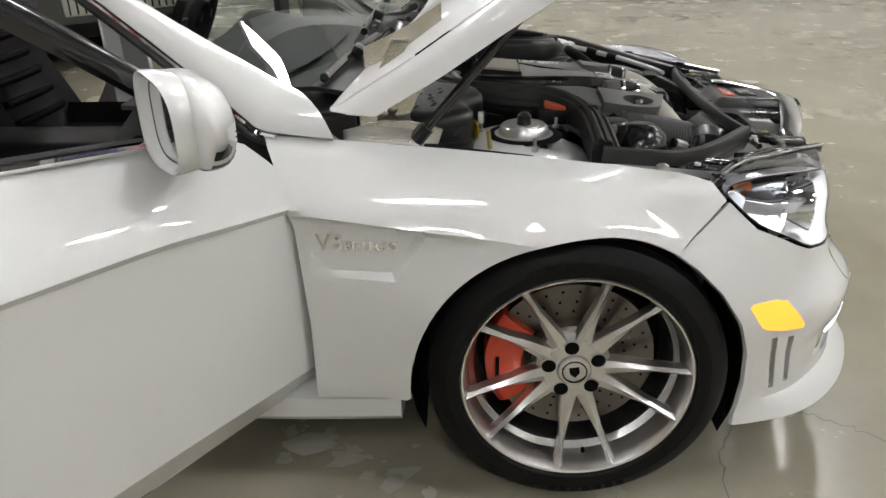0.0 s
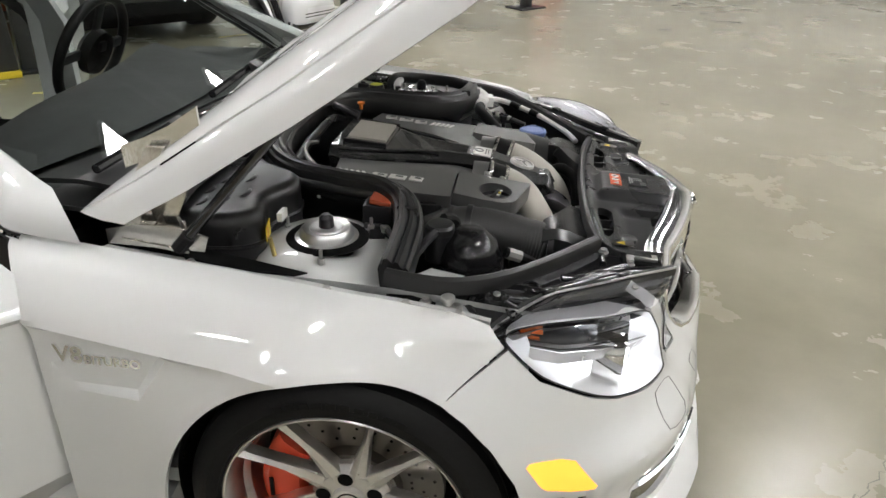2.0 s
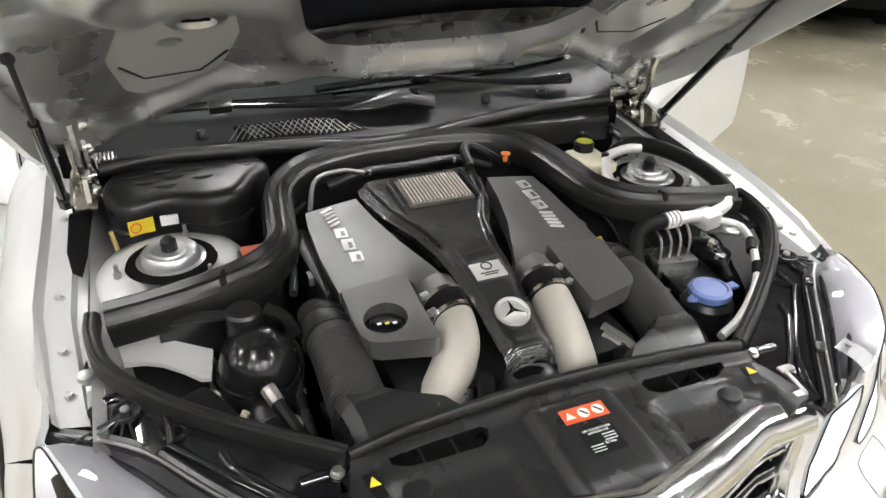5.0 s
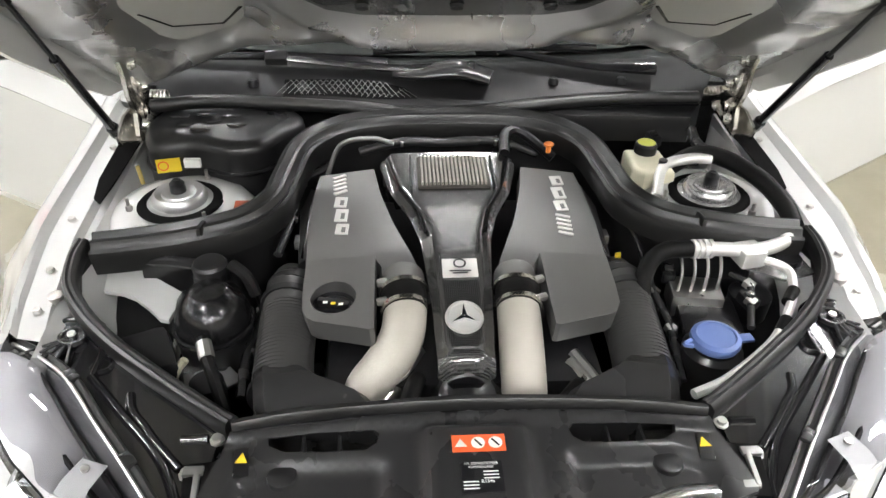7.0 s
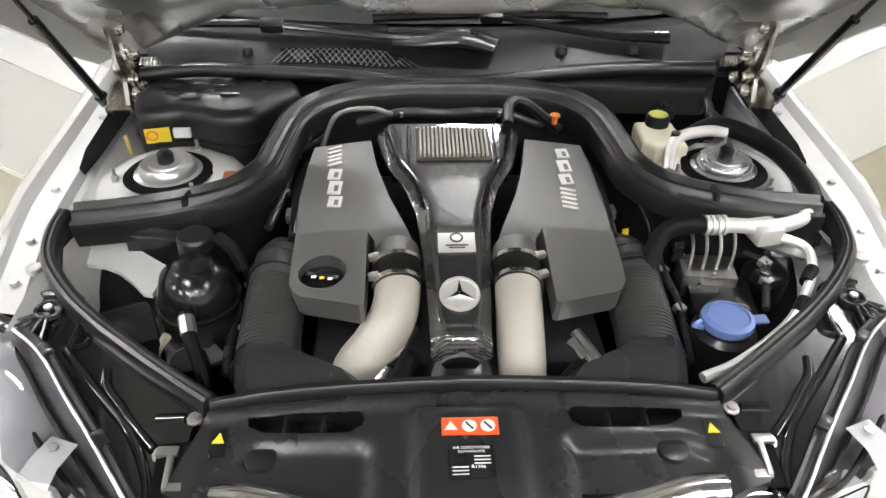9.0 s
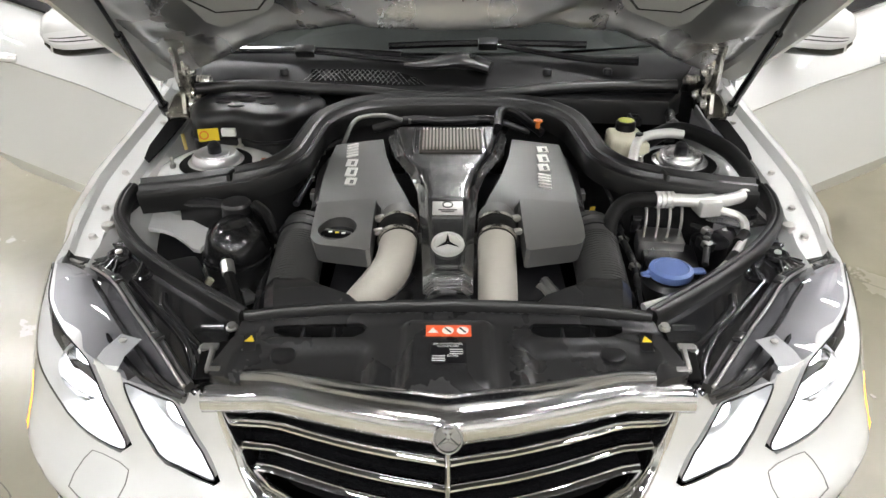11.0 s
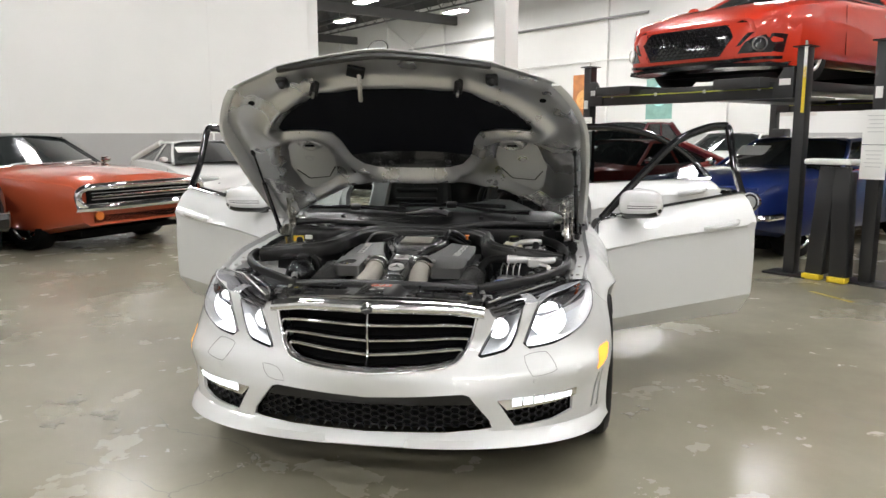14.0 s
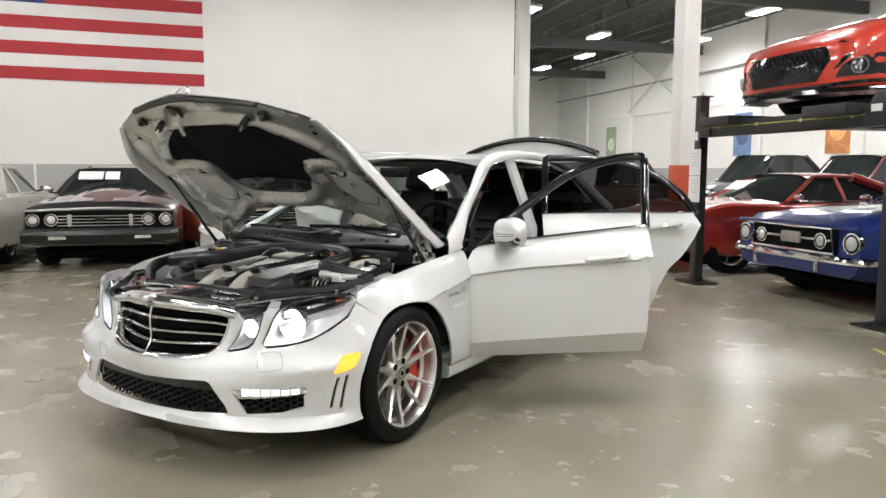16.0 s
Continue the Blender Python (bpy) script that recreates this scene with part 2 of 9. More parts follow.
def join(*bms):
    """One bmesh out of several."""
    out = bmesh.new()
    for b in bms:
        me = bpy.data.meshes.new("joined")
        b.to_mesh(me)
        b.free()
        out.from_mesh(me)
        bpy.data.meshes.remove(me)
    return out


def loft(sections, close=False, caps=True):
    """Skins rings of equal length."""
    bm = bmesh.new()
    rings = [[bm.verts.new(p) for p in s] for s in sections]
    n = len(rings[0])
    for a, b in zip(rings, rings[1:]):
        for j in range(n if close else n - 1):
            k = (j + 1) % n
            bm.faces.new((a[j], a[k], b[k], b[j]))
    if caps and close:
        bm.faces.new(rings[0][::-1])
        bm.faces.new(rings[-1])
    bmesh.ops.recalc_face_normals(bm, faces=bm.faces)
    return bm


def dense(poly, step):
    """The polygon with long edges cut."""
    out = []
    for a, b in zip(poly, poly[1:] + poly[:1]):
        a, b = Vector(a), Vector(b)
        k = max(1, int((b - a).length / step + 0.5))
        out += [a.lerp(b, i / k) for i in range(k)]
    return out


def inside(p, poly):
    x, y = p
    hit = False
    for a, b in zip(poly, poly[1:] + poly[:1]):
        if (a[1] > y) != (b[1] > y) and x < (b[0] - a[0]) * (y - a[1]) / (b[1] - a[1]) + a[0]:
            hit = not hit
    return hit


def edge_gap(p, poly):
    best = 9.0
    for a, b in zip(poly, poly[1:] + poly[:1]):
        ab = b - a
        t = max(0, min(1, (p - a).dot(ab) / max(ab.length_squared, 1e-12)))
        best = min(best, (p - a - t * ab).length)
    return best


from mathutils import geometry


def drape(outline, fn, step=0.04, thick=0.0, holes=(), toward=None, creases=()):
    """A panel: a flat outline with holes, meshed finely and laid on the surface fn(u, v); thick gives it a body away from 'toward' (a point on its outer side)."""
    out = dense([tuple(p) for p in outline], step)
    hs = [dense([tuple(p) for p in h], step) for h in holes]
    verts, edges = [], []
    for loop in (out, *hs):
        k = len(verts)
        verts += loop
        edges += [(k + i, k + (i + 1) % len(loop)) for i in range(len(loop))]
    lines = []
    for c in creases:
        pts = dense([tuple(p) for p in c], step)
        pts = pts[:next(i for i, p in enumerate(pts) if (p - Vector(c[-1])).length < 1e-9) + 1] if c[0] != c[-1] else pts
        k = len(verts)
        verts += pts
        edges += [(k + i, k + i + 1) for i in range(len(pts) - 1)]
        lines += pts
    us, vs = [p[0] for p in out], [p[1] for p in out]
    row = 0
    v = min(vs) + step / 2
    while v < max(vs):
        u = min(us) + step * (0.25 if row % 2 else 0.75)
        while u < max(us):
            p = Vector((u, v))
            if inside(p, out) and edge_gap(p, out) > step * 0.45 and not any(inside(p, h) or edge_gap(p, h) < step * 0.45 for h in hs) and not any((p - q).length < step * 0.45 for q in lines):
                verts.append(p)
            u += step
        v += step * 0.87
        row += 1
    vo, _, fo, *_ = geometry.delaunay_2d_cdt(verts, edges, [], 0, 1e-6)
    bm = bmesh.new()
    bv = [bm.verts.new(fn(p[0], p[1])) for p in vo]
    for f in fo:
        c = sum((vo[i] for i in f), Vector((0, 0))) / len(f)
        if inside(c, out) and not any(inside(c, h) for h in hs):
            bm.faces.new([bv[i] for i in f])
    bmesh.ops.delete(bm, geom=[w for w in bm.verts if not w.link_faces], context="VERTS")
    bmesh.ops.recalc_face_normals(bm, faces=bm.faces)
    if toward is not None:
        bm.normal_update()
        s = sum(f.normal.dot(Vector(toward) - f.calc_center_median()) * f.calc_area() for f in bm.faces)
        if s < 0:
            bmesh.ops.reverse_faces(bm, faces=bm.faces[:])
    if thick:
        bm.normal_update()
        base = bm.verts[:]
        faces = bm.faces[:]
        rim = [e for e in bm.edges if len(e.link_faces) == 1]
        low = {w: bm.verts.new(w.co - w.normal * thick) for w in base}
        for e in rim:
            f = e.link_faces[0]
            a, b = e.verts
            for l in f.loops:
                if l.vert == a and l.link_loop_next.vert == b:
                    a, b = b, a
                    break
            bm.faces.new((a, b, low[b], low[a]))
        for f in faces:
            bm.faces.new([low[w] for w in reversed(f.verts)])
    return bm


def sweep(pts, profile, n=6, up=(0, 0, 1)):
    """Draws a closed profile (sideways, upwards) along a smooth line."""
    path = curve(pts, n)
    secs = []
    for i, c in enumerate(path):
        t = (path[min(i + 1, len(path) - 1)] - path[max(i - 1, 0)]).normalized()
        w = t.cross(Vector(up)).normalized()
        v = w.cross(t)
        secs.append([c + w * a + v * b for a, b in profile])
    return loft(secs, True)


def lettering(text, size, depth, m, bold=0.0):
    """Raised letters in the built-in font, their origin at the middle."""
    cu = bpy.data.curves.new("text", "FONT")
    cu.body, cu.size, cu.extrude, cu.offset = text, size, depth, bold
    cu.align_x, cu.align_y = "CENTER", "CENTER"
    cu.resolution_u = 3
    ob = new("text", cu)
    bpy.context.view_layer.update()
    me = bpy.data.meshes.new_from_object(ob.evaluated_get(bpy.context.evaluated_depsgraph_get()))
    bpy.data.objects.remove(ob)
    bpy.data.curves.remove(cu)
    bm = bmesh.new()
    bm.from_mesh(me)
    bpy.data.meshes.remove(me)
    bm.transform(m)
    return bm


def rounded(poly, n=4):
    """A closed outline drawn smoothly through its corners."""
    k = len(poly)
    out = []
    for i in range(k):
        a, b, c, d = (Vector(poly[(i + q) % k]) for q in (-1, 0, 1, 2))
        for t in (q / n for q in range(n)):
            out.append(tuple(0.5 * (2 * b + (c - a) * t * 0.7 + (-0.7 * (c - a) * 2 + 6 * (c - b) - 0.7 * (d - b)) * t * t + (0.7 * (c - a) - 4 * (c - b) + 0.7 * (d - b)) * t ** 3)))
    return out


def tab(x, xs, ys):
    return float(np.interp(x, xs, ys))


# ---- the hall: turned against the car ----
HALL = pose(0, 0, 0, 0, 0, 46.9)
ROOF = 7.5
JOISTGREY = mat("grey_pipe_paint", (0.35, 0.35, 0.35), 0.5)


def setting(name, bm, material, label, category, m=HALL, smooth=0):
    return tagged(part(name, bm, material, None, "", smooth, m), label, category, kind="structure")


floor = setting("floor", box(60, 44, 0.2, 0, at(-12, 3, -0.1)), CONCRETE, "sealed grey-beige concrete warehouse floor with flaked spots", "floor")


def hall_wall(name, sx, sy, x, y):
    """A wall painted white above a grey dado."""
    w = tagged(new(name), "white painted wall above a grey painted dado", "wall", kind="structure")
    w.matrix_basis = HALL
    part("dado", box(sx, sy, 1.4, 0, at(x, y, 0.7)), WALLGREY, w, "grey painted dado", 0)
    part("upper_wall", box(sx, sy, ROOF - 1.4, 0, at(x, y, (ROOF + 1.4) / 2)), WALLWHITE, w, "", 0)
    return w


# saw-cut joints, a wandering crack, loose flakes of sealer and strips of tape on the floor
CRACKM = mat("crack_dirt", (0.14, 0.13, 0.105), 0.8, 0, 0, 0.2, 20)
FLAKE = mat("bare_concrete_flake", (0.31, 0.295, 0.245), 0.7, 0, 0, 0.12, 14, 0.3, 90)


def ribbon(pts, w, z=0.002, jag=0.0):
    """A flat wavering strip on the floor."""
    r = random.Random(len(pts) * 7 + int(pts[0][0] * 100))
    bm = bmesh.new()
    path = [Vector((x + r.uniform(-jag, jag), y + r.uniform(-jag, jag), z)) for x, y in pts]
    side_ = []
    for k, p in enumerate(path):
        t = (path[min(k + 1, len(path) - 1)] - path[max(k - 1, 0)]).normalized()
        n = Vector((-t.y, t.x, 0)) * w * r.uniform(0.5, 1.3)
        side_.append((bm.verts.new(p - n), bm.verts.new(p + n)))
    for a, b in zip(side_, side_[1:]):
        bm.faces.new((a[0], b[0], b[1], a[1]))
    return bm


for d in (1.65, -3.4, 6.7, -8.5):
    tagged(part("floor_joint", ribbon([tuple((HALL @ Vector((x, d, 0)))[:2]) for x in np.linspace(-14.8, 14, 90).tolist()], 0.0025, 0.002, 0.004), CRACKM, floor))
for n in (-5.2, 4.4, 9.6):
    tagged(part("floor_joint", ribbon([tuple((HALL @ Vector((n, y, 0)))[:2]) for y in np.linspace(-16, 19, 90).tolist()], 0.0025, 0.0025, 0.004), CRACKM, floor))
for pts in ([(2.3, 0.55), (1.95, 0.3), (1.61, 0.05), (1.44, -0.1), (1.29, -0.27), (1.2, -0.36), (1.11, -0.52), (0.99, -0.63), (0.92, -0.74), (0.8, -1.0), (0.72, -1.3)], [(0.92, -0.74), (0.76, -0.63), (0.66, -0.57), (0.55, -0.55), (0.41, -0.75), (0.34, -1.03), (0.2, -1.2)], [(1.98, 2.52), (2.15, 2.3), (2.37, 2.17), (2.64, 2.12), (3.1, 2.2)]):
    part("floor_crack", ribbon([tuple(p[:2]) for p in curve([(x, y, 0) for x, y in pts], 9)], 0.0022, 0.003, 0.012), CRACKM, floor)
rf = random.Random(11)
for x, y, r0 in ((-0.41, -0.85, 0.06), (-0.66, -0.73, 0.07), (-0.55, -0.79, 0.05), (-0.72, -0.68, 0.03), (0.22, -1.5, 0.05), (0.09, -1.73, 0.06), (0.4, -1.29, 0.03), (0.25, -1.43, 0.05), (0.39, -1.64, 0.04), (-0.2, 1.04, 0.03), (-0.28, 1.12, 0.025), (-0.62, 1.27, 0.03), (0.1, 1.5, 0.02), (-0.1, 1.35, 0.03), (1.2, 3.6, 0.03), (-1.6, -2.6, 0.05)):
    for k in range(7):
        a, q = rf.uniform(0, 6.28), rf.uniform(0, 2.2) * r0 * (k > 0)
        s_ = r0 * (1 if k == 0 else rf.uniform(0.1, 0.45))
        part("sealer_flake", prism([(s_ * rf.uniform(0.45, 1.2) * math.cos(t), s_ * rf.uniform(0.3, 0.8) * math.sin(t)) for t in np.linspace(0, 6.28, 11, endpoint=False).tolist()], 0.0008, 0.0022, 0, m=at(x + q * math.cos(a), y + q * math.sin(a), 0, 0, 0, rf.uniform(0, 180))), FLAKE, floor, "", 0)
for a, b in (((-3.35, 2.8), (-2.95, 3.0)), ((-2.9, 5.0), (-1.2, 7.0))):
    part("floor_tape", ribbon([a, tuple((Vector(a) * 0.5 + Vector(b) * 0.5)), b], 0.025, 0.003), mat("worn_yellow_tape", (0.6, 0.5, 0.12), 0.6, 0, 0, 0.25, 20), floor, "worn yellow floor tape", 0)

wall_flag = hall_wall("wall_flag", 0.3, 24.2, -15.15, -4.9)
wall_side = hall_wall("wall_side", 34, 0.3, -23.3, 20.15)
wall_side_near = hall_wall("wall_side_near", 20, 0.3, 4, 20.15)
wall_far = hall_wall("wall_far", 0.3, 14, -40.15, 13)
wall_return = hall_wall("wall_return", 25, 0.3, -27.6, 7.05)
wall_behind = hall_wall("wall_behind", 0.3, 37, 15, 1.5)
wall_left = hall_wall("wall_left", 30, 0.3, 0, -17)
ceiling = setting("ceiling", box(60, 44, 0.2, 0, at(-12, 3, ROOF + 0.1)), DECK, "dark steel roof deck over open joists", "ceiling")

# vertical joints of the wall panels
for k, y in enumerate((-12.5, -8.5, -4.6, 0.35, 4.6)):
    part("joint_strip", box(0.012, 0.05, ROOF, 0, at(-14.996, y, ROOF / 2)), WALLWHITE, wall_flag, "", 0)
for k, x in enumerate((-36, -31, -26, -21, -16, -11)):
    part("pilaster", box(0.35, 0.12, ROOF, 0, at(x, 19.95, ROOF / 2)), WALLWHITE, wall_side, "", 0)
part("conduit", tube([(-40, 19.9, 4.1), (-7, 19.9, 4.1)], 0.03, 6, 1), WALLWHITE, wall_side)

for a, b in (((-31, 19.85, 4.3), (-26, 19.85, 7.2)), ((-31, 19.85, 7.2), (-26, 19.85, 4.3))):
    part("wall_brace", tube([a, b], 0.06, 6, 1), WALLWHITE, wall_side, "white steel cross brace")
part("pipe_run", tube([(-40, 19.85, 5.6), (-14, 19.85, 5.6)], 0.05, 8, 1), JOISTGREY, wall_side)


def joist(y):
    """An open-web steel joist along the hall."""
    bms = [box(46, 0.09, 0.06, 0, at(-16, y, ROOF - 0.15)), box(46, 0.09, 0.06, 0, at(-16, y, ROOF - 0.7))]
    bm = join(*bms)
    x = -39.0
    while x < 7:
        for a, b in ((ROOF - 0.7, ROOF - 0.15), (ROOF - 0.15, ROOF - 0.7)):
            p, q = Vector((x, y, a)), Vector((x + 0.45, y, b))
            s = Vector((0, 0.018, 0))
            t = Vector((0.02, 0, 0.02))
            for o in (s, t):
                bm.faces.new([bm.verts.new(v) for v in (p - o, q - o, q + o, p + o)])
            x += 0.45
    return bm


roof_frame = thing("roof_truss", "dark steel open-web joists under the roof deck", "roof truss", kind="structure", m=HALL)
for i in range(14):
    part("joist", joist(-15 + i * 2.55), JOISTM, roof_frame, "", 0)
for x in (-34, -25, -16, -7, 2):
    part("girder", box(0.18, 36, 0.4, 0, at(x, 2, ROOF - 0.9)), JOISTM, roof_frame, "", 0)


def hall_column(x, y):
    c = thing("column", "white painted steel column with a red painted foot", "column", "hall columns", "structure", HALL @ at(x, y, 0))
    part("shaft", box(0.34, 0.34, ROOF - 1.4, 0.01, at(0, 0, (ROOF + 1.4) / 2)), WALLWHITE, c)
    part("red_foot", box(0.36, 0.36, 1.4, 0.01, at(0, 0, 0.7)), mat("red_column_paint", (0.45, 0.07, 0.03), 0.5), c, "red painted foot")
    return c


hall_column(-8.27, 8.04)
hall_column(0.3, 8.3)
hall_column(-16.5, 8.04)
hall_column(9, 8.2)

# lamps: long high-bay fittings in rows under the joists, unseen ones added for brightness
HOUSING = mat("white_lamp_housing", (0.7, 0.7, 0.7), 0.4)


def high_bay(x, y):
    h = thing("high_bay_lamp", "white high-bay ceiling lamp with a glowing lens, lit", "ceiling lamp", "high-bay lamps", m=HALL @ at(x, y, ROOF - 1.0))
    part("housing", box(1.24, 0.5, 0.1, 0.02, at(0, 0, 0.06)), HOUSING, h)
    part("glowing_lens", box(1.16, 0.42, 0.02, 0, at(0, 0, -0.005)), LAMPGLOW, h, "bright glowing lens", 0)
    for sx in (-0.45, 0.45):
        part("hanger", tube([(sx, 0, 0.1), (sx, 0, 0.85)], 0.006, 5, 1), STEEL, h)
    return h


first_lamp = high_bay(7.2, -6.4)
# after the rows, four unseen lamps added to brighten the car
SPOTS = [(x, y) for x in (-11.5, -5, 1, 7.5) for y in (-10.5, -4.5, 1.2, 6.6, 12, 17)] + [(4.5, -8.0), (10.5, -2.0), (11, -7.5), (4.2, 3.6)]
# the last four here are added to brighten the far walls
SPOTS += [(-19.2, 9.3), (-22.7, 13.7), (-27.5, 15.5), (-31.9, 15.3), (-17.0, 16.7), (-25, 9.5), (-34, 10), (-15, 12.5), (-22.5, 18), (-28.5, 11), (-12, 15)]
for x, y in SPOTS:
    copy_thing(first_lamp, HALL @ at(x, y, ROOF - 1.0))


# the flag on the wall
REDCLOTH = mat("red_cloth", (0.42, 0.035, 0.045), 0.8, 0, 0, 0.08, 4, 0.3, 200)
WHITECLOTH = mat("white_cloth", (0.75, 0.74, 0.72), 0.8, 0, 0, 0.04, 4, 0.3, 200)
BLUECLOTH = mat("blue_cloth", (0.03, 0.05, 0.2), 0.8, 0, 0, 0.08, 4, 0.3, 200)
S13 = 0.284
flag = thing("wall_flag_cloth", "large red and white striped flag with blue starred field", "flag", m=HALL @ at(-14.985, -0.8, 3.28))
for i in range(13):
    w = 5.6 if i < 6 else 3.4
    bm = drape([(0, 0), (-w, 0), (-w, S13), (0, S13)], lambda u, v, i=i: Vector((0.012 * math.sin(u * 5 + i * 0.3) * (0.3 + v), u, v + i * S13 - 0.012 * u)), 0.14)
    part("stripe", bm, REDCLOTH if i % 2 == 0 else WHITECLOTH, flag)
part("blue_field", drape([(-3.4, 0), (-5.6, 0), (-5.6, 7 * S13), (-3.4, 7 * S13)], lambda u, v: Vector((0.012 * math.sin(u * 5), u, v + 6 * S13 - 0.012 * u)), 0.14), BLUECLOTH, flag)
star = [((0.09 if k % 2 == 0 else 0.036) * math.sin(k * math.pi / 5), (0.09 if k % 2 == 0 else 0.036) * math.cos(k * math.pi / 5)) for k in range(10)]
for r in range(9):
    for c in range(6 if r % 2 == 0 else 5):
        y, z = -3.58 - 0.37 * (c + (0.5 if r % 2 else 0)), 6 * S13 + 0.2 * (r + 1)
        part("star", prism(star, 0.02, 0.026, 0, m=at(0, y, z - 0.012 * y, 90, 0, 90)), WHITECLOTH, flag, "", 0)

# posters along the side wall
POSTERS = (("green", (0.35, 0.42, 0.3)), ("grey", (0.4, 0.38, 0.36)), ("blue", (0.16, 0.25, 0.45)), ("orange", (0.55, 0.22, 0.08)), ("teal", (0.25, 0.45, 0.4)), ("white", (0.65, 0.62, 0.58)), ("brown", (0.4, 0.16, 0.06)), ("yellow", (0.7, 0.65, 0.05)), ("red", (0.5, 0.06, 0.04)))
for (nm, col), x in zip(POSTERS, (-33, -25.5, -22, -17, -13.5, -8.5, -4.5, -0.5, 4)):
    p = thing("wall_poster", nm + " printed banner hung flat on the white wall", "poster", "posters", m=HALL @ at(x, 19.98, 1.9))
    pm = mat("print_" + nm, col, 0.6, 0, 0, 0.6, 2.5)
    part("print", box(1.1, 0.012, 1.75, 0, at(0, 0, 0.875)), pm, p, "", 0)
    part("print_motif", prism([(0.36 * math.cos(a), 0.36 * math.sin(a)) for a in np.linspace(0, 2 * math.pi, 20, endpoint=False)], 0, 0.004, 0, m=at(0, -0.008, 0.8, 90, 0, 0)), mat("motif_" + nm, [min(0.8, 1.9 * v) if nm in ("green", "teal", "orange") else 0.45 * v for v in col], 0.6, 0, 0, 0.7, 5), p, "", 0)


# ---- the silver sedan: x ahead, y to its left, z up, its front axle over the origin ----
car = thing("sedan_car", "silver-white four-door sedan with hood, doors and trunk open, headlights lit", "car")

FX = (-4.1, -3.9, -3.5, -3.0, -2.87, -2.0, -1.0, -0.55, -0.3, 0.0, 0.25, 0.36, 0.5, 0.6, 0.68)
FY = (0.74, 0.82, 0.87, 0.915, 0.925, 0.915, 0.92, 0.925, 0.928, 0.937, 0.915, 0.888, 0.85, 0.79, 0.7)


def top_z(x):
    """Height of the shoulder, where fender and hood meet."""
    return tab(x, (-4.1, -3.5, -1.66, -1.15, -0.9, -0.69, -0.51, -0.27, -0.1, 0.07, 0.19, 0.268, 0.32, 0.4), (0.95, 1.03, 1.013, 0.95, 0.918, 0.885, 0.852, 0.832, 0.817, 0.798, 0.779, 0.757, 0.73, 0.69))


def crease_z(x):
    """Height of the body's crease, falling towards the nose."""
    return tab(x, (-2.7, -1.45, -0.95, -0.6, -0.31, 0.4), (0.94, 0.827, 0.788, 0.738, 0.697, 0.62))


def low_z(x):
    """Height of the edge below which the doors turn under."""
    return tab(x, (-2.5, -1.66, -0.95, -0.6), (0.5, 0.446, 0.391, 0.361))


def ease(t):
    t = max(0.0, min(1.0, t))
    return t * t * (3 - 2 * t)


def side(x, z):
    """Half width of the body's skin at a place along it and a height."""
    zc, tz, zl = crease_z(x), top_z(x), low_z(x)
    y = tab(x, FX, FY)
    step = 0.013 * ease((-0.08 - x) / 0.3)
    if z > zc:
        f = (z - zc) / max(0.02, tz - zc)
        y -= 0.05 * f + 0.05 * f * f + 0.02 * max(0, f - 0.85) * 6
    elif z > zc - 0.014:
        y -= step * (zc - z) / 0.014
    else:
        y -= step * max(0, 1 - (zc - 0.014 - z) / 0.2)
    if x < -0.57 and x > -2.5 and z < zl:
        y -= (zl - z) * 0.72
    elif z < 0.32:
        y -= (0.32 - z) * 0.2
    for ax in (0.0, -2.874):
        r = math.hypot(x - ax, z - 0.322)
        y += 0.009 * math.exp(-((r - 0.368) / 0.032) ** 2) * (z > 0.25)
    return y


def arc(cx, cz, r, a0, a1, n):
    return [(cx + r * math.cos(radians(a)), cz + r * math.sin(radians(a))) for a in np.linspace(a0, a1, n).tolist()]


ARCH = 0.362
VENT = [(-0.553, crease_z(-0.553)), (-0.31, 0.697), (-0.385, 0.585), (-0.553, 0.598)]
VENT_IN = [(-0.553, 0.723), (-0.334, 0.691), (-0.393, 0.599), (-0.553, 0.611)]


def fender_y(x, z):
    y = side(x, z)
    # the front end runs into the nose
    w = ease((x + 0.08) / 0.3)
    if w > 0:
        u = u_at(x=x)
        for k in range(3):
            u += nose(u, z).x - x
        y += w * (abs(nose(u, z).y) - y)
    if inside((x, z), VENT):
        d = edge_gap(Vector((x, z)), [Vector(p) for p in VENT])
        e = 0.0 if inside((x, z), VENT_IN) else edge_gap(Vector((x, z)), [Vector(p) for p in VENT_IN])
        y -= 0.022 * d / max(1e-6, d + e) * tab(x, (-0.553, -0.31), (0.15, 1.0))
    return y


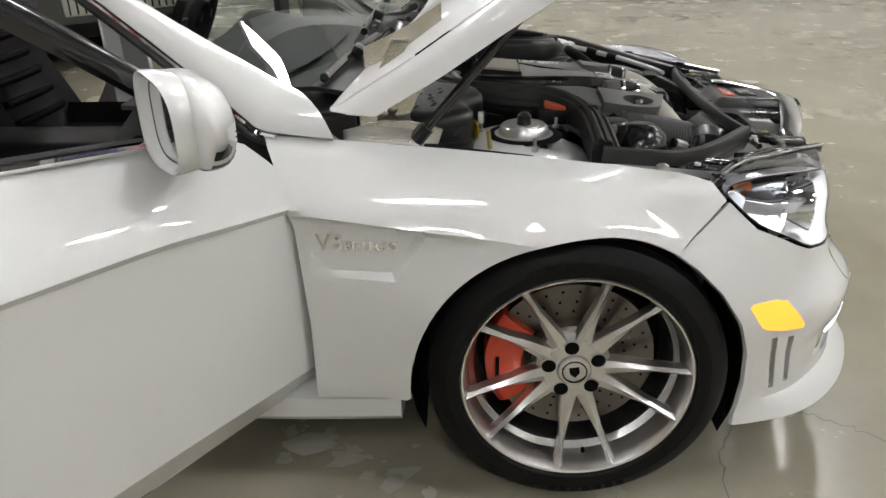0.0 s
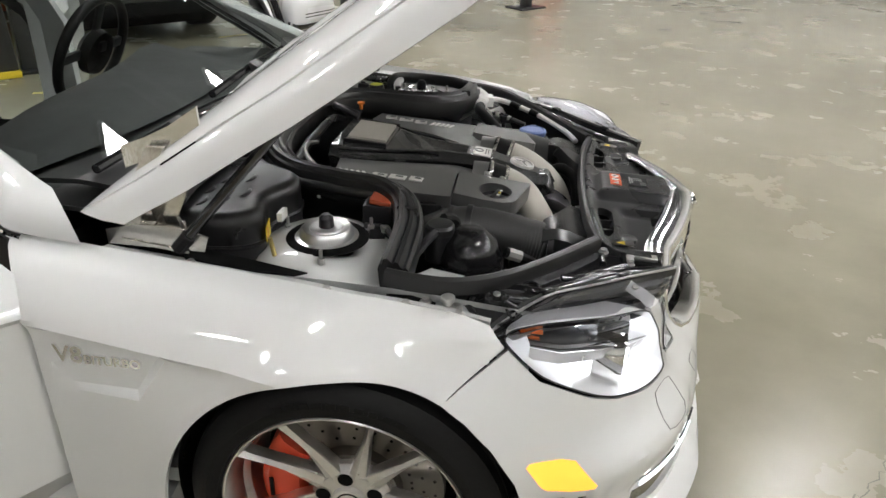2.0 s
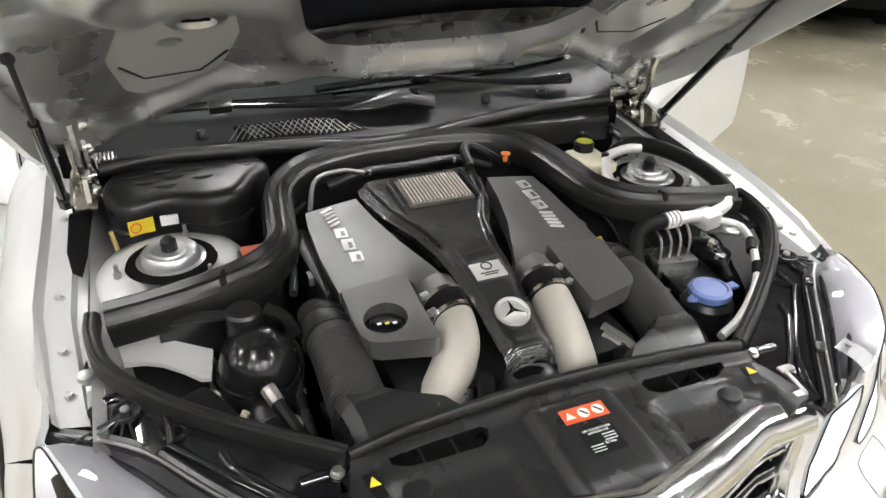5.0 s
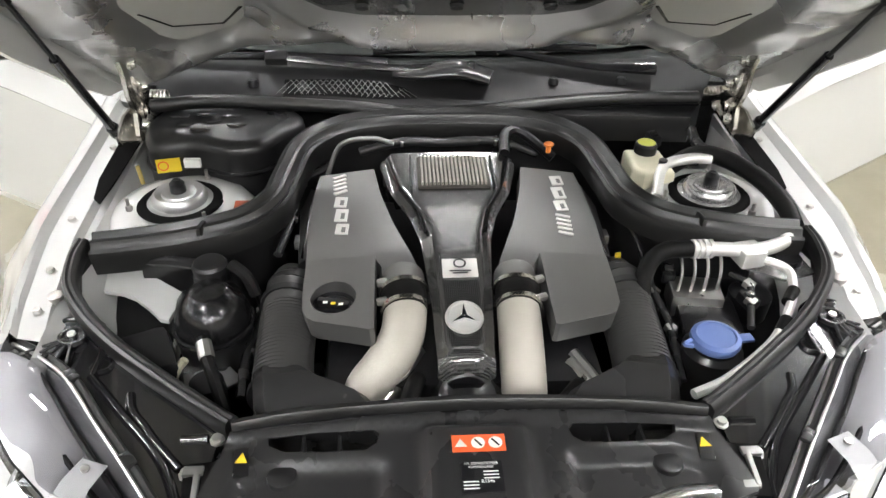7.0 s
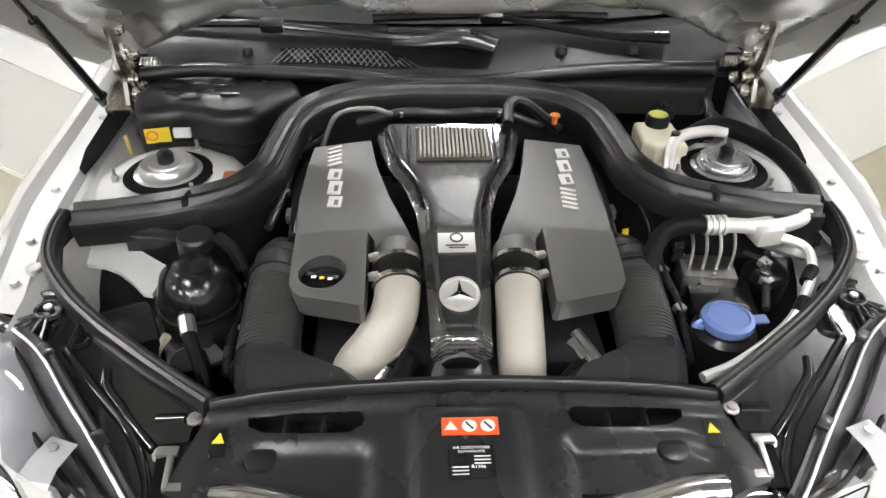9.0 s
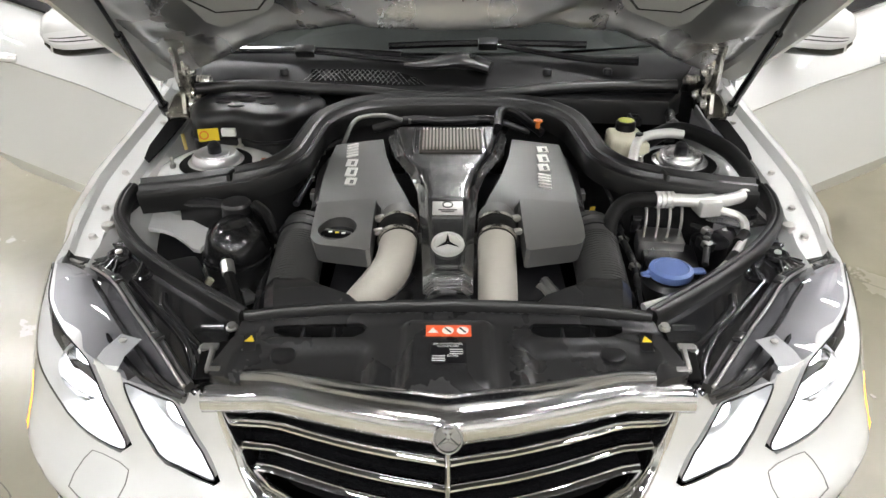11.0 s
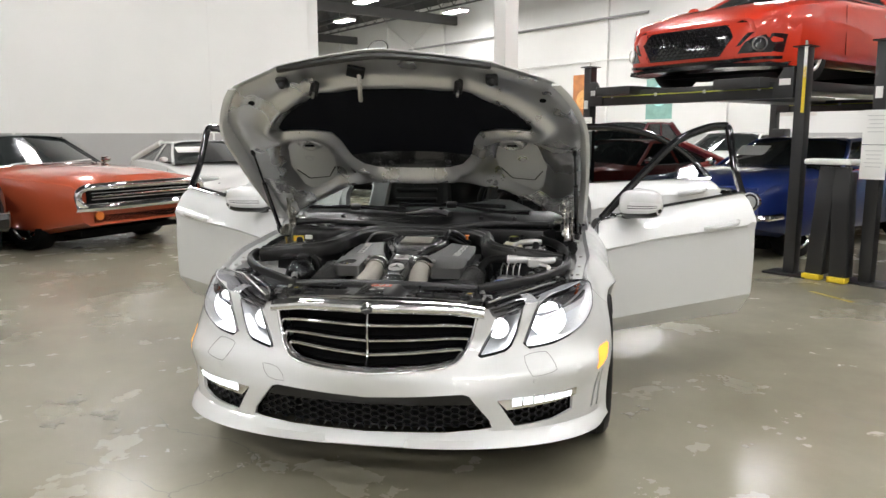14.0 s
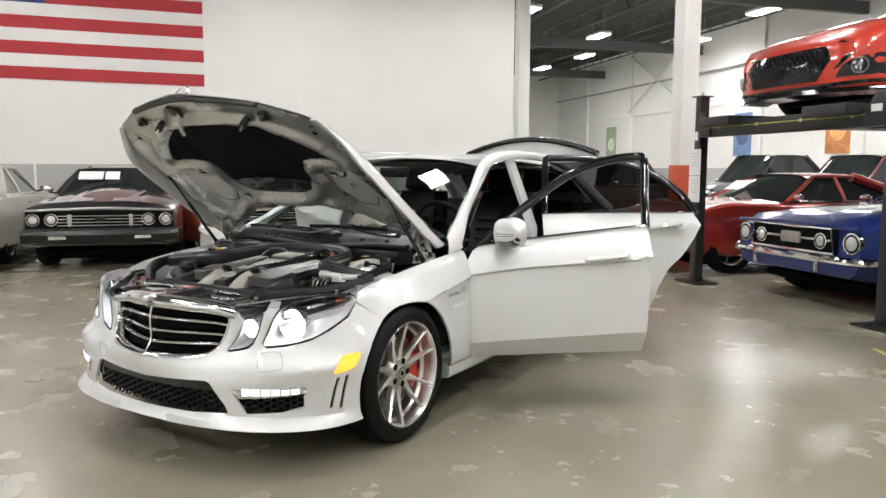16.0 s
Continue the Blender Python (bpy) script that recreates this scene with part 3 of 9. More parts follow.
def fender(s):
    o = [(-0.568, 0.297)] + [(-0.372, 0.297)] + arc(0, 0.322, ARCH, 183, 59, 28) + [(0.292, 0.722), (0.262, 0.757)] + [(x, top_z(x)) for x in (0.19, 0.07, -0.1, -0.27, -0.51)] + [(-0.645, 0.868), (-0.61, 0.8), (-0.583, 0.7), (-0.568, 0.5)]
    f = part("front_fender", drape(o, lambda x, z: Vector((x, s * fender_y(x, z), z)), 0.014, 0.012, toward=(0, s * 5, 0.5), creases=[[(px, pz) for px, pz in VENT[3:] + VENT[:1] + VENT[1:2] + VENT[2:3] + VENT[3:]], VENT_IN[3:] + VENT_IN, [(-0.298, crease_z(-0.298)), (-0.2, crease_z(-0.2)), (-0.1, crease_z(-0.1))]]), PAINT, car, smooth=24)
    # badge on the fender
    for txt, sz, x0, z0 in (("V8", 0.05, -0.515, 0.668), ("BITURBO", 0.0265, -0.432, 0.661)):
        bm = lettering(txt, sz, 0.002, Matrix.Identity(4), 0.0009)
        bmesh.ops.subdivide_edges(bm, edges=[e for e in bm.edges if e.calc_length() > 0.012], cuts=2)
        for v in bm.verts:
            x, z = x0 - s * v.co.x, z0 + v.co.y - 0.05 * (x0 - s * v.co.x + 0.47)
            v.co = Vector((x, s * (fender_y(x, z) + 0.004 + v.co.z), z))
        bmesh.ops.recalc_face_normals(bm, faces=bm.faces)
        part("badge_letters", bm, CHROME, f, "raised chrome badge letters", 0)
    # inner gutter beside the hood
    g = []
    for x in np.linspace(-0.5, 0.26, 22).tolist():
        y, z = side(x, top_z(x)) - 0.006, top_z(x)
        g.append([Vector((x, s * yy, zz)) for yy, zz in ((y, z - 0.004), (y - 0.008, z - 0.018), (y - 0.05, z - 0.028), (y - 0.056, z - 0.05), (y - 0.075, z - 0.05), (y - 0.08, z - 0.16))])
    part("gutter", loft(g), PAINT, f)
    for x in (-0.32, -0.05, 0.1, 0.2):
        part("bolt", lathe([(0, 0.008), (0.007, 0.008), (0.009, 0.002), (0.013, 0)], 8, at(x, s * (side(x, top_z(x)) - 0.036), top_z(x) - 0.026)), STEEL, f)
    # near-black sheet drawn for the shaded gap; no opening is cut
    gap = [(-0.37, 0.715), (-0.335, 0.765), (-0.19, 0.768), (-0.12, 0.758), (-0.1, 0.74), (-0.2, 0.728)]
    part("wing_gap_shade", drape([(x, s * y) for x, y in gap], lambda x, y: Vector((x, y, top_z(x) - 0.022 - 0.02 * max(0.0, 0.75 - abs(y)))), 0.04, 0.003, toward=(0, 0, 5)), DARK, f)
    # arch liner
    lin = [[Vector((0.372 * math.cos(a), s * yy, 0.322 + 0.372 * math.sin(a))) for yy in (0.86, 0.75, 0.55)] for a in np.linspace(radians(-25), radians(205), 30).tolist()]
    part("wheel_arch_liner", loft(lin), TRIM, car)
    return f



# ---- nose: a plan curve with a profile over the height ----
PLAN = curve([(0.815, 0, 0), (0.808, 0.2, 0), (0.782, 0.4, 0), (0.725, 0.58, 0), (0.64, 0.725, 0), (0.52, 0.835, 0), (0.38, 0.885, 0), (0.2, 0.925, 0), (0.0, 0.937, 0), (-0.3, 0.93, 0)], 12)
ULEN = [0.0]
for a, b in zip(PLAN, PLAN[1:]):
    ULEN.append(ULEN[-1] + (b - a).length)


def u_at(y=None, x=None):
    if y is not None:
        return float(np.interp(y, [p.y for p in PLAN], ULEN))
    return float(np.interp(-x, [-p.x for p in PLAN], ULEN))


OZ = (0.19, 0.205, 0.216, 0.23, 0.244, 0.262, 0.37, 0.41, 0.45, 0.475, 0.5, 0.53, 0.57, 0.62, 0.66, 0.74, 0.77)
OO = (-0.05, 0.0, 0.018, 0.016, -0.02, -0.036, -0.03, -0.016, -0.008, -0.01, -0.035, -0.062, -0.08, -0.088, -0.092, -0.115, -0.14)

OE = (-0.03, 0.0, 0.006, 0.004, -0.006, -0.01, -0.006, -0.003, 0.0, 0.0, -0.004, -0.01, -0.022, -0.04, -0.058, -0.095, -0.12)


def nose(u, z, off=0.0):
    """The point of the nose's skin at arc length u from its middle and height z."""
    a = abs(u)
    x = float(np.interp(a, ULEN, [p.x for p in PLAN]))
    y = float(np.interp(a, ULEN, [p.y for p in PLAN]))
    x2, y2 = float(np.interp(a + 0.03, ULEN, [p.x for p in PLAN])), float(np.interp(a + 0.03, ULEN, [p.y for p in PLAN]))
    x1, y1 = float(np.interp(max(0, a - 0.03), ULEN, [p.x for p in PLAN])), float(np.interp(max(0, a - 0.03), ULEN, [p.y for p in PLAN]))
    t = Vector((x2 - x1, y2 - y1, 0)).normalized() if a > 0.03 else Vector((0, 1, 0))
    n = Vector((t.y, -t.x, 0))
    k = ease((a - 0.82) / 0.32)
    o = tab(z, OZ, OO) * (1 - k) + tab(z, OZ, OE) * k + off
    o += 0.009 * math.exp(-((math.hypot(x, z - 0.322) - 0.368) / 0.032) ** 2) * (z > 0.25) * (a > 0.9)
    back = tab(y, (0, 0.1, 0.2, 0.32, 0.41, 0.5, 0.6, 0.76), (0, 0.012, 0.03, 0.056, 0.054, 0.047, 0.022, 0)) * ease((z - 0.36) / 0.13)
    back -= 0.028 * max(0.0, 1 - y / 0.3) * ease((z - 0.5) / 0.12)
    return Vector((x + n.x * o - back, (y + n.y * o) * (1 if u >= 0 else -1), z))


UE = ULEN[-1]
U = u_at
for s in (-1, 1):
    fender(s)
# outlines on the nose, left half, mirrored where needed
GRILLE = [(0.0, 0.489), (0.1, 0.4905), (0.2, 0.493), (0.28, 0.499), (0.325, 0.511), (0.35, 0.53), (0.37, 0.556), (0.39, 0.597), (0.402, 0.64), (0.406, 0.66), (0.2, 0.684), (0.0, 0.692)]
LAMP_OUT = [(1.14, 0.732), (1.07, 0.67), (0.96, 0.62), (0.86, 0.584), (0.75, 0.566), (0.64, 0.556), (0.62, 0.566), (0.645, 0.614), (0.674, 0.668), (0.714, 0.715), (0.78, 0.738), (0.85, 0.746), (0.96, 0.755), (1.06, 0.756), (1.125, 0.75)]
LAMP_IN = [(0.427, 0.526), (0.481, 0.535), (0.524, 0.546), (0.551, 0.563), (0.577, 0.604), (0.594, 0.65), (0.611, 0.693), (0.557, 0.68), (0.505, 0.664), (0.491, 0.635), (0.469, 0.591), (0.444, 0.554)]
both = lambda pts: [(-u, v) for u, v in pts[::-1]] + list(pts)
LOWGR = [(0.0, 0.252), (0.3, 0.257), (0.475, 0.27), (0.465, 0.3), (0.385, 0.395), (0.36, 0.402), (0.15, 0.39), (0.0, 0.383)]
VENTB = [(U(y=0.555), 0.272), (U(y=0.70), 0.282), (U(y=0.775), 0.303), (U(y=0.775), 0.385), (U(y=0.7), 0.382), (U(y=0.49), 0.372)]
SIDE_SLOTS = [[(U(x=0.458), 0.28), (U(x=0.443), 0.28), (U(x=0.415), 0.425), (U(x=0.431), 0.425)], [(U(x=0.502), 0.285), (U(x=0.487), 0.285), (U(x=0.458), 0.42), (U(x=0.474), 0.42)]]


def arch_front(z):
    return math.sqrt(max(0, ARCH ** 2 - (z - 0.322) ** 2))


end = [(U(x=arch_front(z) + 0.004), z) for z in (0.215, 0.26, 0.32, 0.4, 0.48, 0.55, 0.6, 0.632)]
top_half = [(0.0, 0.48), (0.1, 0.4815), (0.2, 0.484), (0.285, 0.49), (0.333, 0.503), (0.359, 0.525), (0.379, 0.552), (0.399, 0.594), (0.412, 0.638), (0.43, 0.67), (0.44, 0.695), (0.47, 0.702), (0.495, 0.695), (0.499, 0.674), (0.483, 0.637), (0.461, 0.594), (0.436, 0.557), (0.415, 0.524), (0.427, 0.517), (0.483, 0.526), (0.529, 0.537), (0.559, 0.558), (0.586, 0.601), (0.603, 0.648), (0.62, 0.695), (0.628, 0.706), (0.7, 0.718), (0.664, 0.672), (0.635, 0.617), (0.609, 0.566), (0.635, 0.547), (0.75, 0.557), (0.86, 0.575), (0.962, 0.611), (1.075, 0.661), (1.135, 0.718)]
half = [(0.0, 0.205), (0.4, 0.208), (0.5, 0.214), (U(y=0.74), 0.212), (U(x=0.5), 0.21), (U(x=0.39), 0.208)] + end
outline = half + top_half[::-1][:-1] + [(0.0, 0.478)] + [(-u, v) for u, v in top_half[1:]] + [(-u, v) for u, v in half[::-1]][:-1]
LOWFULL = LOWGR + [(-u, v) for u, v in LOWGR[::-1]][1:-1]
bumper = part("front_bumper", drape(outline, nose, 0.024, 0.012, holes=[LOWFULL, VENTB, [(-u, v) for u, v in VENTB]] + SIDE_SLOTS + [[(-u, v) for u, v in h] for h in SIDE_SLOTS], toward=(5, 0, 0.4)), PAINT, car, smooth=30)


# mesh of the lower inlets: honeycomb bars
def honeycomb(poly, depth, cell, r, stretch=1.6):
    pp = [Vector(p) for p in poly]
    us, vs = [p[0] for p in poly], [p[1] for p in poly]
    bms = bmesh.new()
    row = 0
    v = min(vs)
    seen = set()
    while v < max(vs) + cell:
        u = min(us) + (cell * stretch * 0.75 if row % 2 else 0)
        while u < max(us) + cell:
            hexa = [(u + cell * stretch * 0.5 * math.cos(radians(a)), v + cell * 0.58 * math.sin(radians(a))) for a in (0, 60, 120, 180, 240, 300)]
            for a, b in zip(hexa, hexa[1:] + hexa[:1]):
                key = (round((a[0] + b[0]) * 400), round((a[1] + b[1]) * 400))
                c = ((a[0] + b[0]) / 2, (a[1] + b[1]) / 2)
                if key in seen or not inside(c, pp):
                    continue
                seen.add(key)
                p, q = nose(a[0], a[1], depth), nose(b[0], b[1], depth)
                w = (q - p).cross(Vector((1, 0, 0))).normalized() * r
                d = Vector((0.012, 0, 0))
                A = [bms.verts.new(k) for k in (p - w, p + w, q + w, q - w)]
                B = [bms.verts.new(k.co - d) for k in A]
                bms.faces.new(A)
                bms.faces.new((A[0], A[3], B[3], B[0]))
                bms.faces.new((A[2], A[1], B[1], B[2]))
            u += cell * stretch * 1.5
        v += cell * 0.5
        row += 1
    return bms


low = part("lower_grille", honeycomb(LOWFULL, -0.03, 0.026, 0.0028), TRIM, bumper, "black honeycomb mesh", 0)
# near-black sheet in place of the unlit depth behind the mesh
part("grille_shade_sheet", drape(LOWFULL, lambda u, v: nose(u, v, -0.055), 0.06), DARK, low)
part("upper_bar", drape([(0.36, 0.402), (0.0, 0.383), (-0.36, 0.402), (-0.42, 0.355), (0.0, 0.345), (0.42, 0.355)], lambda u, v: nose(u, v, -0.012 + (v - 0.39) * 0.3), 0.03, 0.01, toward=(5, 0, 0.4)), SATIN, low)
for s in (-1, 1):
    v = [(s * a, b) for a, b in VENTB]
    inlet = part("side_inlet", honeycomb(v, -0.03, 0.026, 0.0028), TRIM, bumper, "black honeycomb mesh", 0)
    # the same dark sheet for the shade behind the side mesh
    part("grille_shade_sheet", drape(v, lambda a, b: nose(a, b, -0.055), 0.06), DARK, inlet)
    strip = [(s * a, b) for a, b in ((U(y=0.49) - 0.004, 0.378), (U(y=0.7), 0.39), (U(y=0.78), 0.394), (U(y=0.785), 0.362), (U(y=0.7), 0.352), (U(y=0.525), 0.338))]
    lamp = part("daytime_lamp", drape(strip, lambda a, b: nose(a, b, 0.004), 0.02, 0.012, toward=(5, 0, 0.4)), CHROME, bumper, "silver daytime running lamp strip, lit")
    us = np.linspace(U(y=0.54), U(y=0.765), 7)
    for k in range(6):
        a, b = us[k] + 0.004, us[k + 1] - 0.004
        part("led_cell", drape([(s * a, 0.353 + 0.0018 * k), (s * b, 0.3548 + 0.0018 * k), (s * b, 0.384), (s * a, 0.3825)], lambda q, w: nose(q, w, 0.0065), 0.03, 0.003, toward=(5, 0, 0.4)), DRL, lamp, "glowing cell", 0)
    amb = [(s * U(x=xx), zz) for xx, zz in ((0.352, 0.508), (0.358, 0.515), (0.42, 0.513), (0.448, 0.505), (0.492, 0.446), (0.488, 0.438), (0.44, 0.442), (0.395, 0.452), (0.384, 0.459))]
    part("side_marker_lamp", drape(amb, lambda a, b: nose(a, b, 0.0015), 0.02, 0.004, toward=(0.4, s * 5, 0.4)), AMBER, bumper, "amber side marker lamp, lit")
    for h in SIDE_SLOTS:
        # shade inside the slot, put in as a near-black sheet
        part("slot_shade_sheet", drape([(s * a, b) for a, b in h], lambda a, b: nose(a, b, -0.02), 0.02), DARK, bumper)
    wash = [(s * a, b) for a, b in ((U(y=0.595), 0.524), (U(y=0.685), 0.534), (U(y=0.7), 0.478), (U(y=0.61), 0.462))]
    pts = [nose(a, b, 0.0) for a, b in rounded(wash, 3)]
    part("washer_cover_seam", tube(pts + pts[:1], 0.0012, 5, 1, caps=False), SEAM, bumper)
    sens = nose(s * U(y=0.62), 0.445, 0.001)
    part("parking_sensor", lathe([(0, 0.002), (0.009, 0.002), (0.0105, 0)], 14, Matrix.Translation(sens) @ Vector((1, s * 0.55, 0)).to_track_quat("Z", "Y").to_matrix().to_4x4()), PAINT, bumper)
hook = [(-0.432, 0.47), (-0.362, 0.461), (-0.33, 0.418), (-0.402, 0.425)]
pts = [nose(a, b, 0.0) for a, b in rounded(hook, 2)]
part("tow_cover_seam", tube(pts + pts[:1], 0.0012, 5, 1, caps=False), SEAM, bumper)

# ---- radiator grille ----
GR_FULL = GRILLE + [(-u, v) for u, v in GRILLE[::-1]][1:-1]
# the sheet behind the slats is near black for the shaded interior
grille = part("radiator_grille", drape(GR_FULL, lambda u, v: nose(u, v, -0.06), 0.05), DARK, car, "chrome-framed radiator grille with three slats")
gp = dense(GR_FULL, 0.025)
gn = []
for i in range(len(gp)):
    t = (Vector(gp[(i + 2) % len(gp)]) - Vector(gp[i - 2])).normalized()
    gn.append(Vector((t.y, -t.x)))
ring = lambda d, off: [nose(a[0] + n.x * d, a[1] + n.y * d, off) for a, n in zip(gp, gn)]
rings = [ring(-0.004, -0.03), ring(-0.003, -0.008), ring(0.0, 0.002), ring(0.004, 0.007), ring(0.009, 0.007), ring(0.013, 0.003), ring(0.014, -0.01)]
part("chrome_frame", loft([r + r[:1] for r in rings]), mat("frame_chrome", (0.88, 0.88, 0.89), 0.12, 1, 0, 0.02, 4), grille, "bright chrome frame", 60)
for z, w, rise in ((0.531, 0.352, 0.01), (0.582, 0.382, -0.004), (0.64, 0.396, -0.017)):
    rows_ = []
    for u in np.linspace(-w, w, 25).tolist():
        zz = z + rise * (abs(u) / w) ** 1.3
        c = nose(u, zz, -0.012)
        rows_.append([c + Vector((-0.012, 0, 0.007)), c + Vector((-0.004, 0, 0.006)), c + Vector((0.0, 0, 0.002)), c + Vector((0.0, 0, -0.003)), c + Vector((-0.003, 0, -0.006)), c + Vector((-0.012, 0, -0.006))])
    sl = part("slat", loft(rows_), CHROME, grille, "chrome slat")
    part("slat_body", loft([[r[0] + Vector((-0.04, 0, 0.002)), r[0] + Vector((0, 0, -0.0015)), r[5] + Vector((0, 0, 0.001)), r[5] + Vector((-0.04, 0, 0))] for r in rows_]), GLOSSBLK, sl)
part("centre_bar", tube([nose(0, z, -0.004) for z in np.linspace(0.495, 0.69, 6).tolist()], 0.0042, 6, 2), CHROME, grille)
# chrome brow over the grille
rows_ = []
for u in np.linspace(-0.445, 0.445, 35).tolist():
    e = (abs(u) / 0.44) ** 1.6
    c = nose(u, 0.694 - 0.032 * e, 0.006)
    k = 1 - 0.14 * e
    rows_.append([c + Vector((-0.012, 0, -0.008)), c + Vector((0, 0, -0.006))] + [c + Vector((dx * k, 0, dz * k)) for dx, dz in ((0.004, 0.004), (0.004, 0.014), (0.0, 0.026), (-0.007, 0.036), (-0.02, 0.044), (-0.042, 0.049), (-0.06, 0.048), (-0.068, 0.04))])
part("chrome_brow", loft(rows_), mat("soft_chrome", (0.86, 0.86, 0.87), 0.14, 1, 0, 0.03, 4), grille, "broad polished chrome brow", 80)


def round_badge(parent, m, r):
    """A round chrome badge with a ring and three bars."""
    b = part("round_badge", lathe([(0, 0.002), (r * 0.8, 0.002), (r * 0.86, 0.006), (r * 0.95, 0.006), (r, 0.0)], 28, m), CHROME, parent, "round chrome badge")
    for k in range(3):
        part("badge_bar", prism([(-0.004, 0), (0, r * 0.8), (0.004, 0)], 0.002, 0.006, 0.001, m=m @ at(0, 0, 0, 0, 0, 120 * k)), CHROME, b, "", 0)
    return b


round_badge(grille, Matrix.Translation(nose(0, 0.708, 0.012)) @ Vector((1, 0, 0.55)).to_track_quat("Z", "Y").to_matrix().to_4x4(), 0.024)

# ---- headlights ----
LAMPGREY = mat("lamp_reflector_plastic", (0.72, 0.72, 0.73), 0.36, 0.4, 0, 0.1, 14, 0.05, 80)


def headlight(s):
    """Two clear lenses over a grey reflector bowl with projectors, a divider and an amber block."""
    h = thing("headlight", "clear twin-lens headlight, lit", "")
    h.parent = car
    for poly, nm in ((LAMP_OUT, "outer_lens"), (LAMP_IN, "inner_lens")):
        pp = rounded([(s * a, b) for a, b in poly])
        ln = part(nm, drape(pp, lambda u, v: nose(u, v, 0.006), 0.018, toward=(3, s * 2, 0.6)), LENS, h, "clear lens", 60)
        ln.visible_shadow = False
        cu = sum(p[0] for p in pp) / len(pp)
        cv = sum(p[1] for p in pp) / len(pp)
        sh = lambda k, d: [nose(cu + (a - cu) * k, cv + (b - cv) * k, d) for a, b in pp]
        rings = [sh(1.0, 0.004), sh(0.97, -0.03), sh(0.85, -0.075), sh(0.6, -0.11), sh(0.25, -0.125)]
        part("lamp_bucket", loft([r + r[:1] for r in rings]), LAMPGREY, h, "silver-grey reflector bowl", 30)
        part("lens_edge", tube(sh(1.0, 0.003) + sh(1.0, 0.003)[:1], 0.0017, 6, 1, caps=False), TRIM, h)
    div = [(0.7, 0.655), (0.8, 0.672), (0.92, 0.69), (1.03, 0.7), (1.09, 0.715)]
    part("lamp_divider", loft([[nose(s * u, z, -0.012), nose(s * u, z + 0.004, -0.016), nose(s * u, z + 0.012, -0.09)] for u, z in div]), CHROME, h, "chrome divider")
    part("lamp_divider", loft([[nose(s * u, z - 0.03, -0.03), nose(s * u, z - 0.012, -0.02), nose(s * u, z - 0.002, -0.013)] for u, z in div]), ALU, h)
    part("amber_block", drape([(s * 1.06, 0.724), (s * 1.105, 0.731), (s * 1.105, 0.744), (s * 1.06, 0.741)], lambda u, v: nose(u, v, -0.03), 0.02, 0.01, toward=(3, s * 2, 0.6)), mat("amber_plastic", (0.5, 0.1, 0.02), 0.2, 0, 0.5), h, "amber reflector block")
    for k in range(6):
        u = 0.74 + 0.03 * k
        part("reflector_rib", tube([nose(s * u, 0.69 + 0.02 * (u - 0.74) / 0.15, -0.04), nose(s * u, 0.72, -0.03)], 0.003, 6, 1), CHROME, h)
    for u, z, r in ((0.78, 0.64, 0.058), (0.515, 0.612, 0.034)):
        c = nose(s * u, z, -0.05)
        m = Matrix.Translation(c) @ Vector((1, s * 0.1, -0.03)).to_track_quat("Z", "Y").to_matrix().to_4x4()
        part("projector_bezel", lathe([(r * 1.3, -0.05), (r * 1.28, 0.0), (r * 1.2, 0.01), (r * 1.03, 0.0), (r, -0.02)], 24, m), CHROME, h)
        part("projector_lens", lathe([(0, 0.02), (r * 0.5, 0.016), (r * 0.85, 0.002), (r, -0.015)], 20, m), XENON, h, "glowing projector lens")
    return h


for s in (-1, 1):
    headlight(s)

# ---- wheels ----
def tyre_bm(R, r, w):
    pr = [(r, -w / 2 + 0.02), (r + 0.012, -w / 2), (r + 0.035, -w / 2 - 0.004), (R - 0.02, -w / 2 + 0.006), (R - 0.004, -w / 2 + 0.022), (R, -w / 2 + 0.045)]
    for k in range(4):
        a = -w / 2 + 0.05 + k * (w - 0.1) / 4
        pr += [(R, a), (R, a + 0.032), (R - 0.006, a + 0.034), (R - 0.006, a + 0.04)]
    pr += [(R, w / 2 - 0.045), (R - 0.004, w / 2 - 0.022), (R - 0.02, w / 2 - 0.006), (r + 0.035, w / 2 + 0.004), (r + 0.012, w / 2), (r, w / 2 - 0.02)]
    return lathe(pr, 72)


def spoke_bm(a, r0, r1, w0, w1, z0, z1, th):
    """A faceted wheel spoke with a raised ridge."""
    secs = []
    ca, sa = math.cos(a), math.sin(a)
    for t in np.linspace(0, 1, 9).tolist():
        r = r0 + (r1 - r0) * t
        w = (w0 + (w1 - w0) * min(1, t * 1.6)) * (1.0 if t < 0.9 else 1 + (t - 0.9) * 5)
        z = z0 + (z1 - z0) * t ** 1.6
        rise = 0.004 + 0.006 * t
        pts = [(-w, z - th), (-w, z - rise - 0.004), (-w * 0.9, z - rise), (w * 0.12, z), (w * 0.9, z - rise), (w, z - rise - 0.004), (w, z - th)]
        secs.append([Vector((r * ca - q * sa, r * sa + q * ca, zz)) for q, zz in pts])
    return loft(secs, True)


